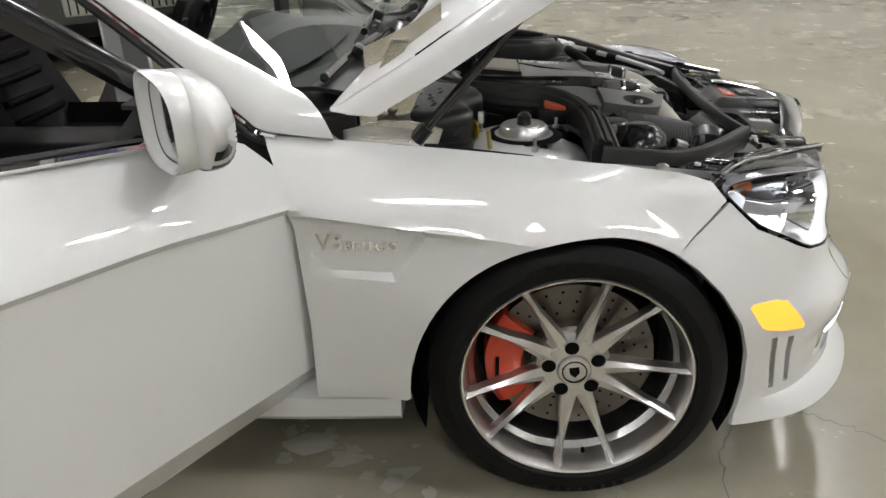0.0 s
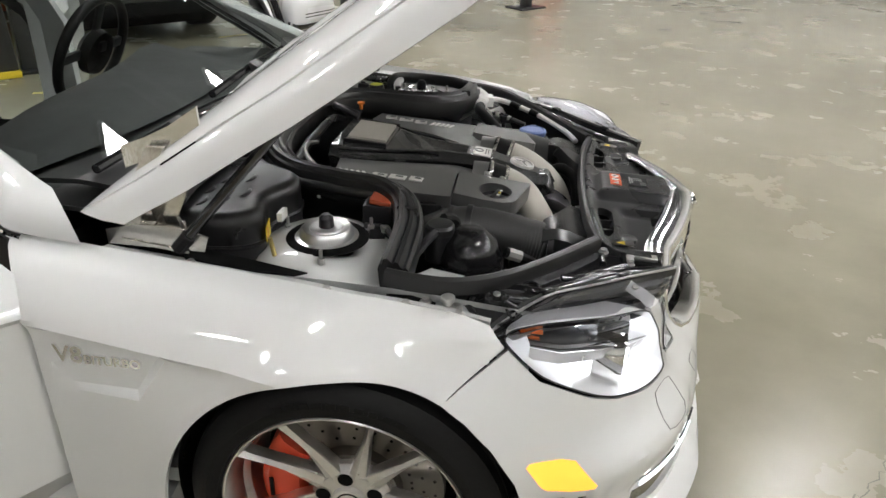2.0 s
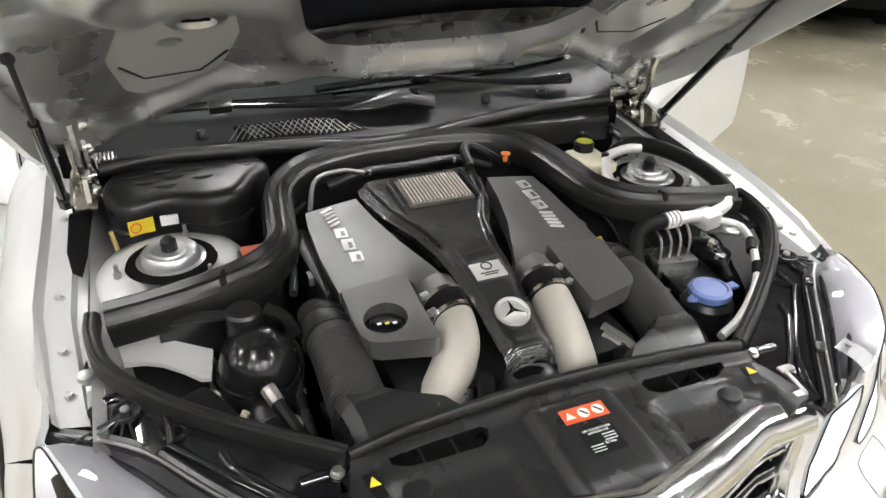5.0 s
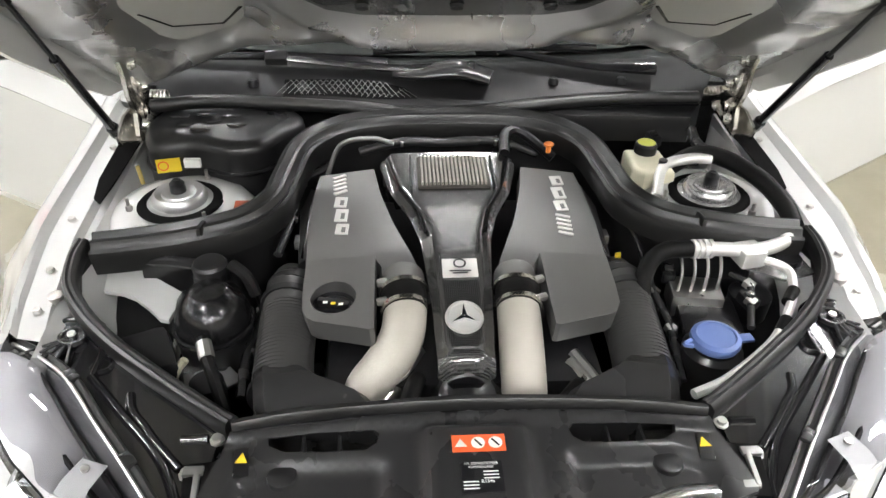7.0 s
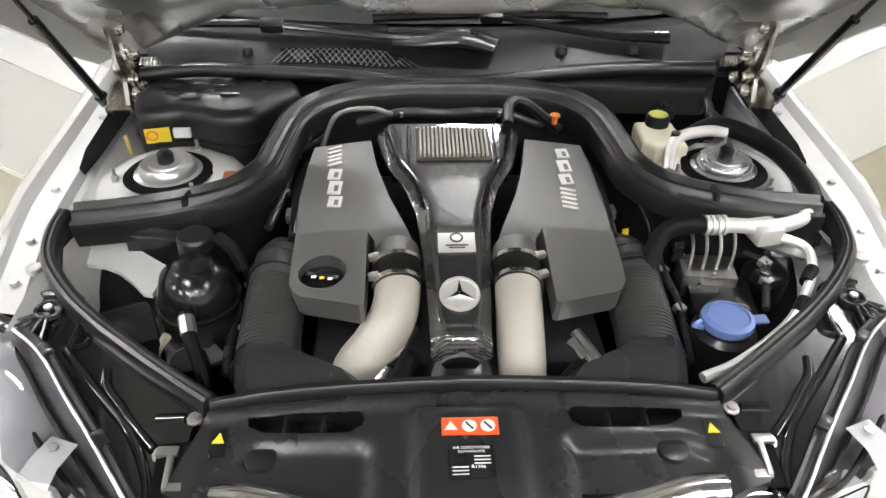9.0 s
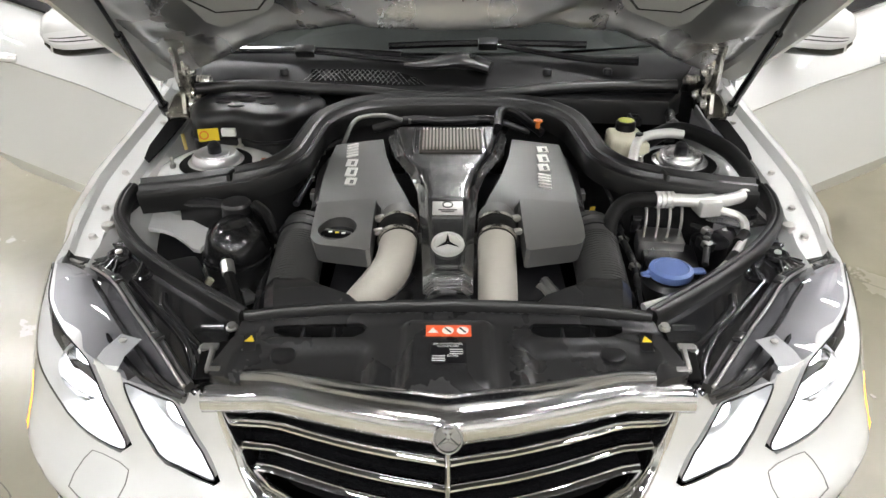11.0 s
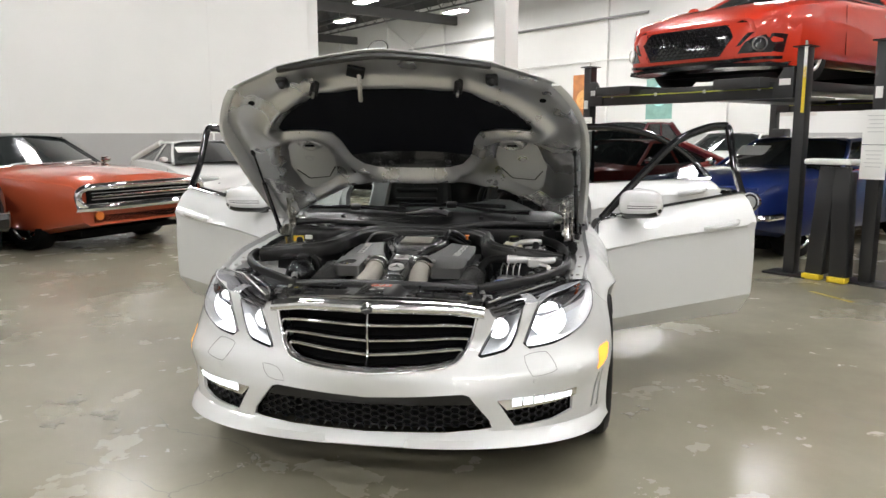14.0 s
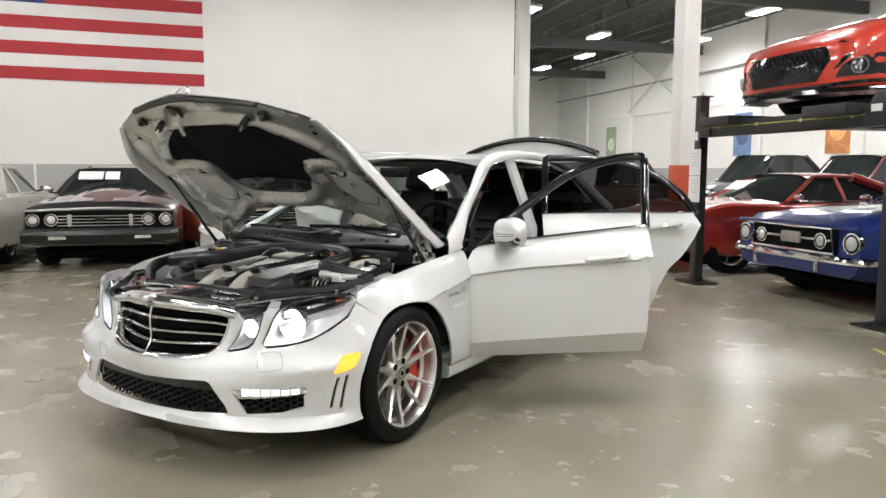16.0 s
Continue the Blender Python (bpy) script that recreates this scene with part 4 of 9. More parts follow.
def road_wheel(name, x, s, spin):
    """Ten-spoke wheel, low tyre, drilled disc and red caliper; local z points outboard."""
    w = part(name, tyre_bm(0.33, 0.25, 0.235), RUBBER, car, "ten-spoke brushed wheel with a low black tyre", 30)
    w.matrix_basis = Matrix.Translation((x, s * 0.795, 0.33)) @ Euler((radians(-90 * s), 0, 0)).to_matrix().to_4x4() @ pose(0, 0, 0, 0, 0, spin)
    rim = part("rim", lathe([(0.216, -0.06), (0.224, 0.01), (0.226, 0.03), (0.237, 0.045), (0.24, 0.085), (0.2445, 0.1), (0.249, 0.11), (0.2535, 0.112), (0.257, 0.108), (0.258, 0.09), (0.248, 0.08)], 72), RIMMAT, w, "brushed metal rim", 30)
    part("barrel", lathe([(0.214, -0.11), (0.216, -0.06)], 48), DISC, w)
    for k in range(10):
        a = radians(36 * k + (3.5 if k % 2 else -3.5))
        part("spoke", spoke_bm(a, 0.05, 0.249, 0.022, 0.0072, 0.062, 0.108, 0.034), RIMMAT, w, smooth=12)
    hub = part("hub", lathe([(0.085, 0.02), (0.085, 0.045), (0.07, 0.062), (0.04, 0.062), (0.038, 0.058), (0.036, 0.066), (0, 0.067)], 40), RIMMAT, w)
    part("centre_cap", lathe([(0.035, 0.066), (0.035, 0.069), (0.03, 0.0705), (0, 0.0705)], 32), RIMMAT, w, "brushed centre cap")
    part("cap_mark", prism([(-0.011, 0.012), (0.011, 0.012), (0.011, -0.004), (0, -0.015), (-0.011, -0.004)], 0.0705, 0.0715), DARK, w, "dark shield mark", 0)
    part("cap_ring", lathe([(0.0255, 0.0707), (0.0255, 0.072), (0.0285, 0.072), (0.0285, 0.0707)], 32), DARK, w)
    for k in range(5):
        a = radians(72 * k + 90)
        part("lug_nut", lathe([(0.014, 0.03), (0.014, 0.036), (0.009, 0.036), (0.0085, 0.058), (0.006, 0.06), (0, 0.06)], 6, at(0.058 * math.cos(a), 0.058 * math.sin(a), 0.0)), DARK, w)
        part("lug_recess", lathe([(0, 0.0635), (0.0125, 0.0635), (0.0165, 0.0632)], 16, at(0.058 * math.cos(a), 0.058 * math.sin(a), 0.0)), DARK, w)
    part("valve_stem", tube([(0.0, -0.222, 0.075), (0.0, -0.206, 0.085)], 0.005, 8, 2), DARK, w)
    # worn letters moulded in the sidewall are too soft to read
    for a0 in (58, 238):
        for k in range(10):
            a = radians(a0 + 5.2 * k)
            part("sidewall_mark", box(0.012, 0.018, 0.002, 0.0005, at(0.292 * math.cos(a), 0.292 * math.sin(a), 0.1215, 0, 0, math.degrees(a))), RUBBER, w, "", 0)
    # brake, fixed in the car's turn
    bm = lathe([(0.1, 0.0), (0.1, 0.012), (0.188, 0.012), (0.188, -0.016), (0.1, -0.016)], 48)
    disc = part("brake_disc", bm, DISC, w, "drilled iron brake disc")
    disc.matrix_basis = at(0, 0, -0.005)
    part("disc_bell", lathe([(0.1, 0.0), (0.095, 0.03), (0, 0.03)], 32), DISC, w)
    if x > -1:
        hole = part("drilled_hole", prism([(0.0036 * math.cos(q), 0.0036 * math.sin(q)) for q in np.linspace(0, 2 * math.pi, 7, endpoint=False).tolist()], 0, 0.0006, 0, m=at(0, 0, 0.0121)), DARK, disc, "", 0)
        hole.matrix_basis = at(0.12, 0, 0)
        for ring, n in ((0.12, 20), (0.145, 24), (0.17, 28)):
            for k in range(n):
                a = 2 * math.pi * (k + ring * 30) / n
                h_ = new("drilled_hole", hole.data)
                h_.parent = disc
                h_.matrix_basis = at(ring * math.cos(a), ring * math.sin(a), 0)
    cal = radians(180 - spin)
    secs = []
    for a in np.linspace(-0.66, 0.6, 11).tolist():
        e = 1 - 0.25 * (abs(a) / 0.66) ** 3
        secs.append([Vector((rr * math.cos(cal + a), rr * math.sin(cal + a), zz)) for rr, zz in ((0.11, 0.012), (0.118, 0.036 * e), (0.142, 0.046 * e), (0.182, 0.045 * e), (0.199, 0.03 * e), (0.202, -0.03), (0.115, -0.03))])
    c = part("brake_caliper", loft(secs, True), CALRED, w, "red six-piston brake caliper", 35)
    part("caliper_mark", box(0.009, 0.05, 0.002, 0, at(0.172 * math.cos(cal), 0.172 * math.sin(cal), 0.0505, 0, 0, math.degrees(cal))), DARK, c, "", 0)
    part("wheel_back", lathe([(0.0, -0.1), (0.214, -0.1)], 24), DARK, w)
    return w


road_wheel("front_wheel", 0, -1, 8)
road_wheel("front_wheel", 0, 1, 14)
road_wheel("rear_wheel", -2.874, -1, 25)
road_wheel("rear_wheel", -2.874, 1, 40)

# ---- sills and body shell ----
for s in (-1, 1):
    secs = []
    for x in np.linspace(-0.388, -2.5, 18).tolist():
        y = 0.9 + 0.01 * min(1, (-0.388 - x) / 0.3)
        r = 0.02 * (-0.6 - x) * (x < -0.6)
        secs.append([Vector((x, s * yy, zz + r)) for yy, zz in ((y - 0.16, 0.33), (y - 0.075, 0.325), (y - 0.065, 0.298), (y - 0.015, 0.29), (y, 0.278), (y + 0.002, 0.232), (y - 0.012, 0.214), (y - 0.1, 0.2), (y - 0.2, 0.205))])
    part("side_sill", loft(secs, True), PAINT, car, smooth=30)
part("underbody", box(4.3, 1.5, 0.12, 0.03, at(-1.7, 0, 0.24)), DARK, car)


def shell_panel(name, outline, fn, material, thick=0.012, step=0.05, toward=(0, 0, 5), label="", sm=30):
    return part(name, drape(outline, fn, step, thick, toward=toward), material, car, label, sm)


# rear quarters with the wheel arch
for s in (-1, 1):
    o = [(-2.5, 0.2)] + arc(-2.874, 0.322, ARCH, -20, 200, 30)[::1]
    o = [(-2.42, 0.3)] + arc(-2.874, 0.322, ARCH, 0, 180, 30) + [(-3.3, 0.25), (-3.85, 0.28), (-4.02, 0.4), (-4.04, 0.7), (-3.98, 0.93), (-3.5, 0.98), (-2.95, 0.98), (-2.78, 0.97), (-2.62, 0.75), (-2.48, 0.6)]
    shell_panel("rear_quarter", o, lambda x, z, s=s: Vector((x, s * side(x, z), z)), PAINT, 0.012, 0.04, (-2.8, s * 5, 0.6))
    lin = [[Vector((-2.874 + 0.385 * math.cos(a), s * yy, 0.34 + 0.385 * math.sin(a))) for yy in (0.83, 0.55)] for a in np.linspace(radians(-20), radians(200), 24).tolist()]
    part("wheel_arch_liner", loft(lin), TRIM, car)
part("rear_bumper", loft([[Vector((x, y, z)) for x, y in ((-3.85, 0.84), (-3.98, 0.74), (-4.04, 0.4), (-4.06, 0), (-4.04, -0.4), (-3.98, -0.74), (-3.85, -0.84))] for z in (0.2, 0.3, 0.45, 0.6, 0.8, 0.93)]), PAINT, car)

# greenhouse: pillars, roof, glass
def screen(u, v):
    """Windscreen: u across, v from the cowl (0) to the roof (1)."""
    x = -0.52 - 0.06 * u * u - 0.8 * v
    y = u * (0.768 - 0.165 * v)
    z = 0.938 + 0.44 * v + 0.025 * math.sin(math.pi * v) * (1 - u * u)
    return Vector((x, y, z))


part("windscreen", drape([(-1, 0), (1, 0), (1, 1), (-1, 1)], screen, 0.05), GLASS, car, "clear windscreen", 60).visible_shadow = False


def roof_pt(x, u):
    """Roof skin: u from -1 to 1 across."""
    z = tab(x, (-3.35, -2.9, -2.4, -1.9, -1.5, -1.28), (1.19, 1.33, 1.405, 1.428, 1.42, 1.385))
    w = tab(x, (-3.35, -2.4, -1.28), (0.55, 0.585, 0.6))
    return Vector((x - 0.02 * u * u, u * w, z - 0.045 * u ** 2 - 0.02 * u ** 6))


roof = part("roof", loft([[roof_pt(x, u) for u in np.linspace(-1, 1, 17).tolist()] for x in np.linspace(-1.28, -2.75, 14).tolist()]), PAINT, car)
part("headliner", loft([[roof_pt(x, u) - Vector((0, 0, 0.03)) for u in np.linspace(-1, 1, 9).tolist()] for x in np.linspace(-1.3, -2.75, 6).tolist()]), mat("grey_headliner", (0.12, 0.12, 0.12), 0.9), car)
part("rear_screen", loft([[roof_pt(-2.76, u) * (1 - v) + Vector((-3.35, 0.62 * u, 1.0)) * v for u in np.linspace(-1, 1, 9).tolist()] for v in (0, 0.5, 1)]), TINTED, car, "tinted rear window")
for s in (-1, 1):
    # windscreen pillar, cant rail and rear pillar in one sweep
    a = [(-1.02, 0.672, 1.165), (-1.3, 0.632, 1.355), (-1.7, 0.61, 1.41), (-2.2, 0.6, 1.405), (-2.6, 0.6, 1.36), (-2.95, 0.63, 1.23), (-3.25, 0.68, 1.07), (-3.45, 0.72, 0.985)]
    part("pillar_rail", tube([(x, s * y, z) for x, y, z in a], [0.02, 0.036, 0.04, 0.04, 0.045, 0.07, 0.08, 0.06], 12, 5, up=(0, s * 0.7, 0.7), flat=0.6), PAINT, car)
    inner = curve([(-0.578, 0.772, 0.944), (-0.632, 0.757, 0.968), (-0.687, 0.738, 0.994), (-0.785, 0.712, 1.043), (-0.915, 0.675, 1.112), (-1.1, 0.642, 1.232), (-1.32, 0.61, 1.36)], 5)
    outer = curve([(-0.507, 0.822, 0.857), (-0.64, 0.829, 0.877), (-0.692, 0.803, 0.9), (-0.77, 0.776, 0.96), (-0.93, 0.718, 1.07), (-1.1, 0.69, 1.195), (-1.32, 0.65, 1.335)], 5)
    flip = lambda p: Vector((p.x, s * p.y, p.z))
    secs = []
    for p, q in zip(inner, outer):
        n = (q - p).cross(Vector((-0.6, -0.1, 0.45))).normalized()
        n = n if n.z > 0 else -n
        secs.append([flip(p - 0.03 * n), flip(p)] + [flip(p.lerp(q, t) + n * 0.016 * math.sin(math.pi * t) ** 0.8) for t in (0.12, 0.3, 0.5, 0.7, 0.88)] + [flip(q), flip(q - 0.03 * n + Vector((0, -0.015, 0)))])
    part("windscreen_pillar", loft(secs), PAINT, car, smooth=50)
    part("pillar_trim", tube([flip(q + Vector((0, 0.002, -0.008))) for q in outer[4:]], 0.007, 8, 1), CHROME, car, "chrome trim along the pillar")
    part("pillar_seal", tube([flip(q + Vector((-0.012, -0.022, -0.022))) for q in outer[4:]], 0.014, 8, 1), SEAL, car)
    part("middle_pillar", loft([[Vector((x + dx, s * (y + dy), z)) for dx, dy in ((0.05, 0), (0.05, 0.03), (-0.05, 0.03), (-0.05, 0))] for x, y, z in ((-1.62, 0.79, 0.3), (-1.63, 0.79, 0.93), (-1.7, 0.58, 1.38))], True), PAINT, car)
    # closing panel in front of the door, coloured black for the door gap's shade
    part("hinge_pillar", box(0.1, 0.06, 0.56, 0.01, at(-0.67, s * 0.765, 0.58)), TRIM, car)

# ---- doors ----
def door(name, x0, x1, hinge, angle, s, frame, rear, mirror):
    """A door built shut, then swung on its hinge line."""
    d = part(name, drape(rear, lambda x, z: Vector((x, s * side(x, z), z)), 0.04, 0.014, toward=(x0, s * 5, 0.6), creases=[[(x, fn(x) - dz) for x in np.linspace(max(p[0] for p in rear) - 0.035, min(p[0] for p in rear) + 0.07, 16).tolist()] for fn, dz in ((crease_z, 0), (crease_z, 0.014), (low_z, 0.0))] if mirror else ()), PAINT, car, "silver-white door standing wide open", 22)
    R = Matrix.Translation((hinge, s * 0.87, 0)) @ Matrix.Rotation(radians(-angle * s), 4, "Z") @ Matrix.Translation((-hinge, -s * 0.87, 0))
    d.matrix_basis = R
    inner = [(x, z) for x, z in rear]
    part("door_card", drape(rear, lambda x, z: Vector((x, s * (min(side(x, z), side(x, 0.7)) - 0.1 + 0.02 * (z > 0.6)), z)), 0.08), LEATHER, d, "black leather door trim")
    ring_o, ring_i = [Vector((x, s * side(x, z), z)) for x, z in dense(rear, 0.06)], [Vector((x, s * (side(x, 0.7) - 0.1), z)) for x, z in dense(rear, 0.06)]
    rim_o = [Vector((x, s * (side(x, z) - 0.012), z)) for x, z in dense(rear, 0.06)]
    part("door_edge", loft([rim_o + rim_o[:1], ring_i + ring_i[:1]]), PAINT, d)
    part("window_frame", tube(frame(s), 0.024, 8, 4, up=(0, s, 0), flat=0.8), GLOSSBLK, d, "gloss black window frame")
    a, b = max(p[0] for p in rear), min(p[0] for p in rear)
    part("belt_trim", tube([(x, s * (side(x, top_z(x)) + 0.01), top_z(x) + 0.004) for x in np.linspace(a - 0.1, b + 0.02, 9).tolist()], 0.009, 8, 3), CHROME, d, "chrome belt trim")
    hx = b + 0.235
    hz = crease_z(hx) + 0.018
    hy = side(hx, hz + 0.01)
    dish = part("handle_dish", drape([(hx + 0.085 * math.cos(q), hz + 0.014 + 0.034 * math.sin(q)) for q in np.linspace(0, 2 * math.pi, 20, endpoint=False).tolist()], lambda x, z: Vector((x, s * (side(x, z) + 0.0015), z)), 0.02), PAINT, d)
    part("door_handle", tube([(hx + 0.115, s * (hy + 0.002), hz - 0.012), (hx + 0.07, s * (hy + 0.032), hz - 0.004), (hx - 0.06, s * (hy + 0.034), hz + 0.012), (hx - 0.115, s * (hy + 0.0), hz + 0.02)], [0.013, 0.017, 0.017, 0.012], 8, 5), PAINT, d, "body-coloured door handle")
    part("handle_trim", tube([(hx + 0.1, s * (hy + 0.02), hz - 0.022), (hx + 0.05, s * (hy + 0.044), hz - 0.012), (hx - 0.06, s * (hy + 0.046), hz + 0.004), (hx - 0.105, s * (hy + 0.012), hz + 0.012)], 0.004, 6, 4), CHROME, d, "chrome handle edge")
    if mirror:
        door_mirror(d, s)
    return d


def door_mirror(d, s):
    """A mirror turned with the swung door, its glass towards the rear."""
    c = Vector((-0.69, s * 1.107, 0.97))
    ang = radians(38)
    f, o = Vector((math.cos(ang), -s * math.sin(ang), 0)), Vector((math.sin(ang), s * math.cos(ang), 0))

    def shell(t, a, off=0.0):
        k = (1 - abs(2 * t - 1) ** 4.5) ** 0.4 if 0 < t < 1 else 0.04
        ca, sa = math.cos(a), math.sin(a)
        e = (abs(ca) ** 2.8 + abs(sa) ** 2.8) ** (-1 / 2.8)
        dx = 0.01 + ((0.062 if ca > 0 else 0.035) * k * (1 - 0.3 * t) + off) * e * ca
        return c + f * dx + o * (-0.125 + 0.25 * t) + Vector((0, 0, 0.008 * t + (0.079 * k * (1 - 0.15 * t) + off) * e * sa))

    ts = np.linspace(0, 1, 17).tolist()
    inv = d.matrix_basis.inverted()
    m = part("door_mirror", loft([[shell(t, a) for a in np.linspace(0, 2 * math.pi, 28, endpoint=False).tolist()] for t in ts], True), PAINT, d, "silver-white door mirror with indicator strip", 50)
    m.matrix_basis = inv
    band = lambda t0, t1, a0, a1, off: loft([[shell(t, radians(a), off) for a in np.linspace(a0, a1, 7).tolist()] for t in np.linspace(t0, t1, 13).tolist()])
    part("lower_rim", band(0.03, 0.99, -110, -34, 0.0016), GLOSSBLK, m, "gloss black lower rim", 60)
    part("indicator_strip", band(0.35, 0.99, -22, 12, 0.0012), LAMPGREY, m, "clear indicator strip", 60)
    for a0 in (-15, -6):
        part("indicator_line", band(0.3, 0.95, a0, a0 + 2.5, 0.0022), DARK, m, "", 60)
    part("mirror_arm", tube([c + o * -0.08 + Vector((0, 0, -0.062)), c + o * -0.14 + f * -0.0 + Vector((0, 0, -0.072)), c + o * -0.2 + f * 0.02 + Vector((0, 0, -0.07))], 0.024, 8, 3, flat=0.6), GLOSSBLK, m)
    turn = Matrix.Translation(c) @ Matrix((( f.x, o.x, 0, 0), (f.y, o.y, 0, 0), (0, 0, 1, 0), (0, 0, 0, 1)))
    rim = []
    for q in np.linspace(0, 2 * math.pi, 36, endpoint=False).tolist():
        cq, sq = math.cos(q), math.sin(q)
        e = (abs(cq) ** 3.4 + abs(sq) ** 3.4) ** (-1 / 3.4)
        rim.append((-0.004 + 0.1 * e * cq, 0.004 + 0.076 * e * sq * (1 - 0.12 * cq)))
    ringm = lambda k, d: [turn @ Vector((d, -0.004 + (a + 0.004) * k, b * k)) for a, b in rim]
    rows_ = [ringm(k, d) for k, d in ((0.97, 0.0), (1.01, -0.024), (1.015, -0.037), (0.99, -0.043), (0.93, -0.042), (0.89, -0.036), (0.86, -0.022))]
    part("mirror_rim", loft([r + r[:1] for r in rows_]), PAINT, m, "", 70)
    rows_ = [ringm(0.87, -0.024), ringm(0.8, -0.0225)]
    part("mirror_well", loft([r + r[:1] for r in rows_]), GLOSSBLK, m, "", 60)
    face = bmesh.new()
    face.faces.new([face.verts.new(v) for v in ringm(0.81, -0.0228)])
    part("mirror_glass", face, CHROME, m, "mirror glass", 0)


FRONT = [(-0.58, 0.275), (-0.58, 0.5), (-0.592, 0.7), (-0.617, 0.8), (-0.655, 0.866), (-0.69, 0.885), (-0.9, 0.918), (-1.15, 0.95), (-1.605, 1.005), (-1.615, 0.85), (-1.605, 0.6), (-1.595, 0.314)]
REAR = [(-1.67, 0.315), (-1.69, 0.6), (-1.705, 0.8), (-1.695, 1.013), (-2.3, 1.02), (-2.7, 1.025), (-2.73, 0.95), (-2.69, 0.86), (-2.61, 0.74), (-2.53, 0.66), (-2.46, 0.52), (-2.42, 0.33)]
front_frame = lambda s: [(-0.69, s * 0.8, 0.893), (-0.8, s * 0.785, 0.99), (-0.95, s * 0.755, 1.11), (-1.2, s * 0.7, 1.29), (-1.42, s * 0.65, 1.365), (-1.57, s * 0.63, 1.385), (-1.61, s * 0.65, 1.36), (-1.605, s * 0.72, 1.15), (-1.6, s * 0.8, 1.0)]
rear_frame = lambda s: [(-1.71, s * 0.8, 1.005), (-1.72, s * 0.72, 1.15), (-1.725, s * 0.64, 1.36), (-1.78, s * 0.625, 1.39), (-2.1, s * 0.62, 1.38), (-2.4, s * 0.64, 1.31), (-2.62, s * 0.7, 1.17), (-2.73, s * 0.79, 1.02)]
for s in (-1, 1):
    door("front_door", -1.1, -1.7, -0.62, 61.8, s, front_frame, FRONT, True)
    d = door("rear_door", -2.1, -2.7, -1.72, 62, s, rear_frame, REAR, False)
    part("rear_door_glass", loft([[Vector((x, s * y, z)) for x, y, z in ((-1.74, 0.77, 1.0), (-1.75, 0.64, 1.36))], [Vector((x, s * y, z)) for x, y, z in ((-2.1, 0.78, 1.0), (-2.1, 0.625, 1.37))], [Vector((x, s * y, z)) for x, y, z in ((-2.42, 0.78, 1.0), (-2.42, 0.65, 1.3))], [Vector((x, s * y, z)) for x, y, z in ((-2.72, 0.78, 0.99), (-2.62, 0.71, 1.16))]]), TINTED, d, "tinted door glass", 60)

# ---- trunk lid standing open ----
lid = part("trunk_lid", loft([[Vector((x, u * 0.64, z - 0.13 * abs(u) ** 2.2 * k)) for u in np.linspace(-1, 1, 15).tolist()] for x, z, k in ((-3.2, 1.05, 0.2), (-3.3, 1.25, 0.6), (-3.36, 1.45, 1), (-3.34, 1.57, 1), (-3.4, 1.585, 1), (-3.43, 1.45, 1))]), PAINT, car, "silver-white trunk lid standing open")
part("spoiler", loft([[Vector((-3.35 + dx + 0.02 * u * u, u * 0.645, 1.575 - 0.13 * abs(u) ** 2.0 + dz)) for u in np.linspace(-1, 1, 21).tolist()] for dx, dz in ((0.02, -0.016), (0.03, 0.0), (0.025, 0.022), (0.0, 0.032), (-0.06, 0.03), (-0.06, 0.0))]), mat("dark_carbon_lip", (0.012, 0.012, 0.012), 0.22, 0, 0.6, 0.3, 60, spec=0.4), lid, "black carbon lip spoiler")


# ---- engine bay ----
def zc(x, y=0.0):
    """Height of the engine covers: nearly level behind, falling ahead and a little to the sides."""
    return tab(x, (-0.23, -0.08, 0.12, 0.2, 0.272, 0.36), (0.824, 0.812, 0.8, 0.788, 0.769, 0.738)) - 0.12 * max(0, abs(y) - 0.15) ** 1.2


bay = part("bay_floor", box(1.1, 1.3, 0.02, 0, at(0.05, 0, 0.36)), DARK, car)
for s in (-1, 1):
    secs = [[Vector((x, s * 0.73, 0.78 - 0.09 * max(0, x))), Vector((x, s * 0.66, 0.66)), Vector((x, s * 0.6, 0.36))] for x in (-0.55, -0.2, 0.1, 0.34)]
    part("inner_wing", loft(secs), PAINT, car)
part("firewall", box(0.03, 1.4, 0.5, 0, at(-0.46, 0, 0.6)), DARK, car)


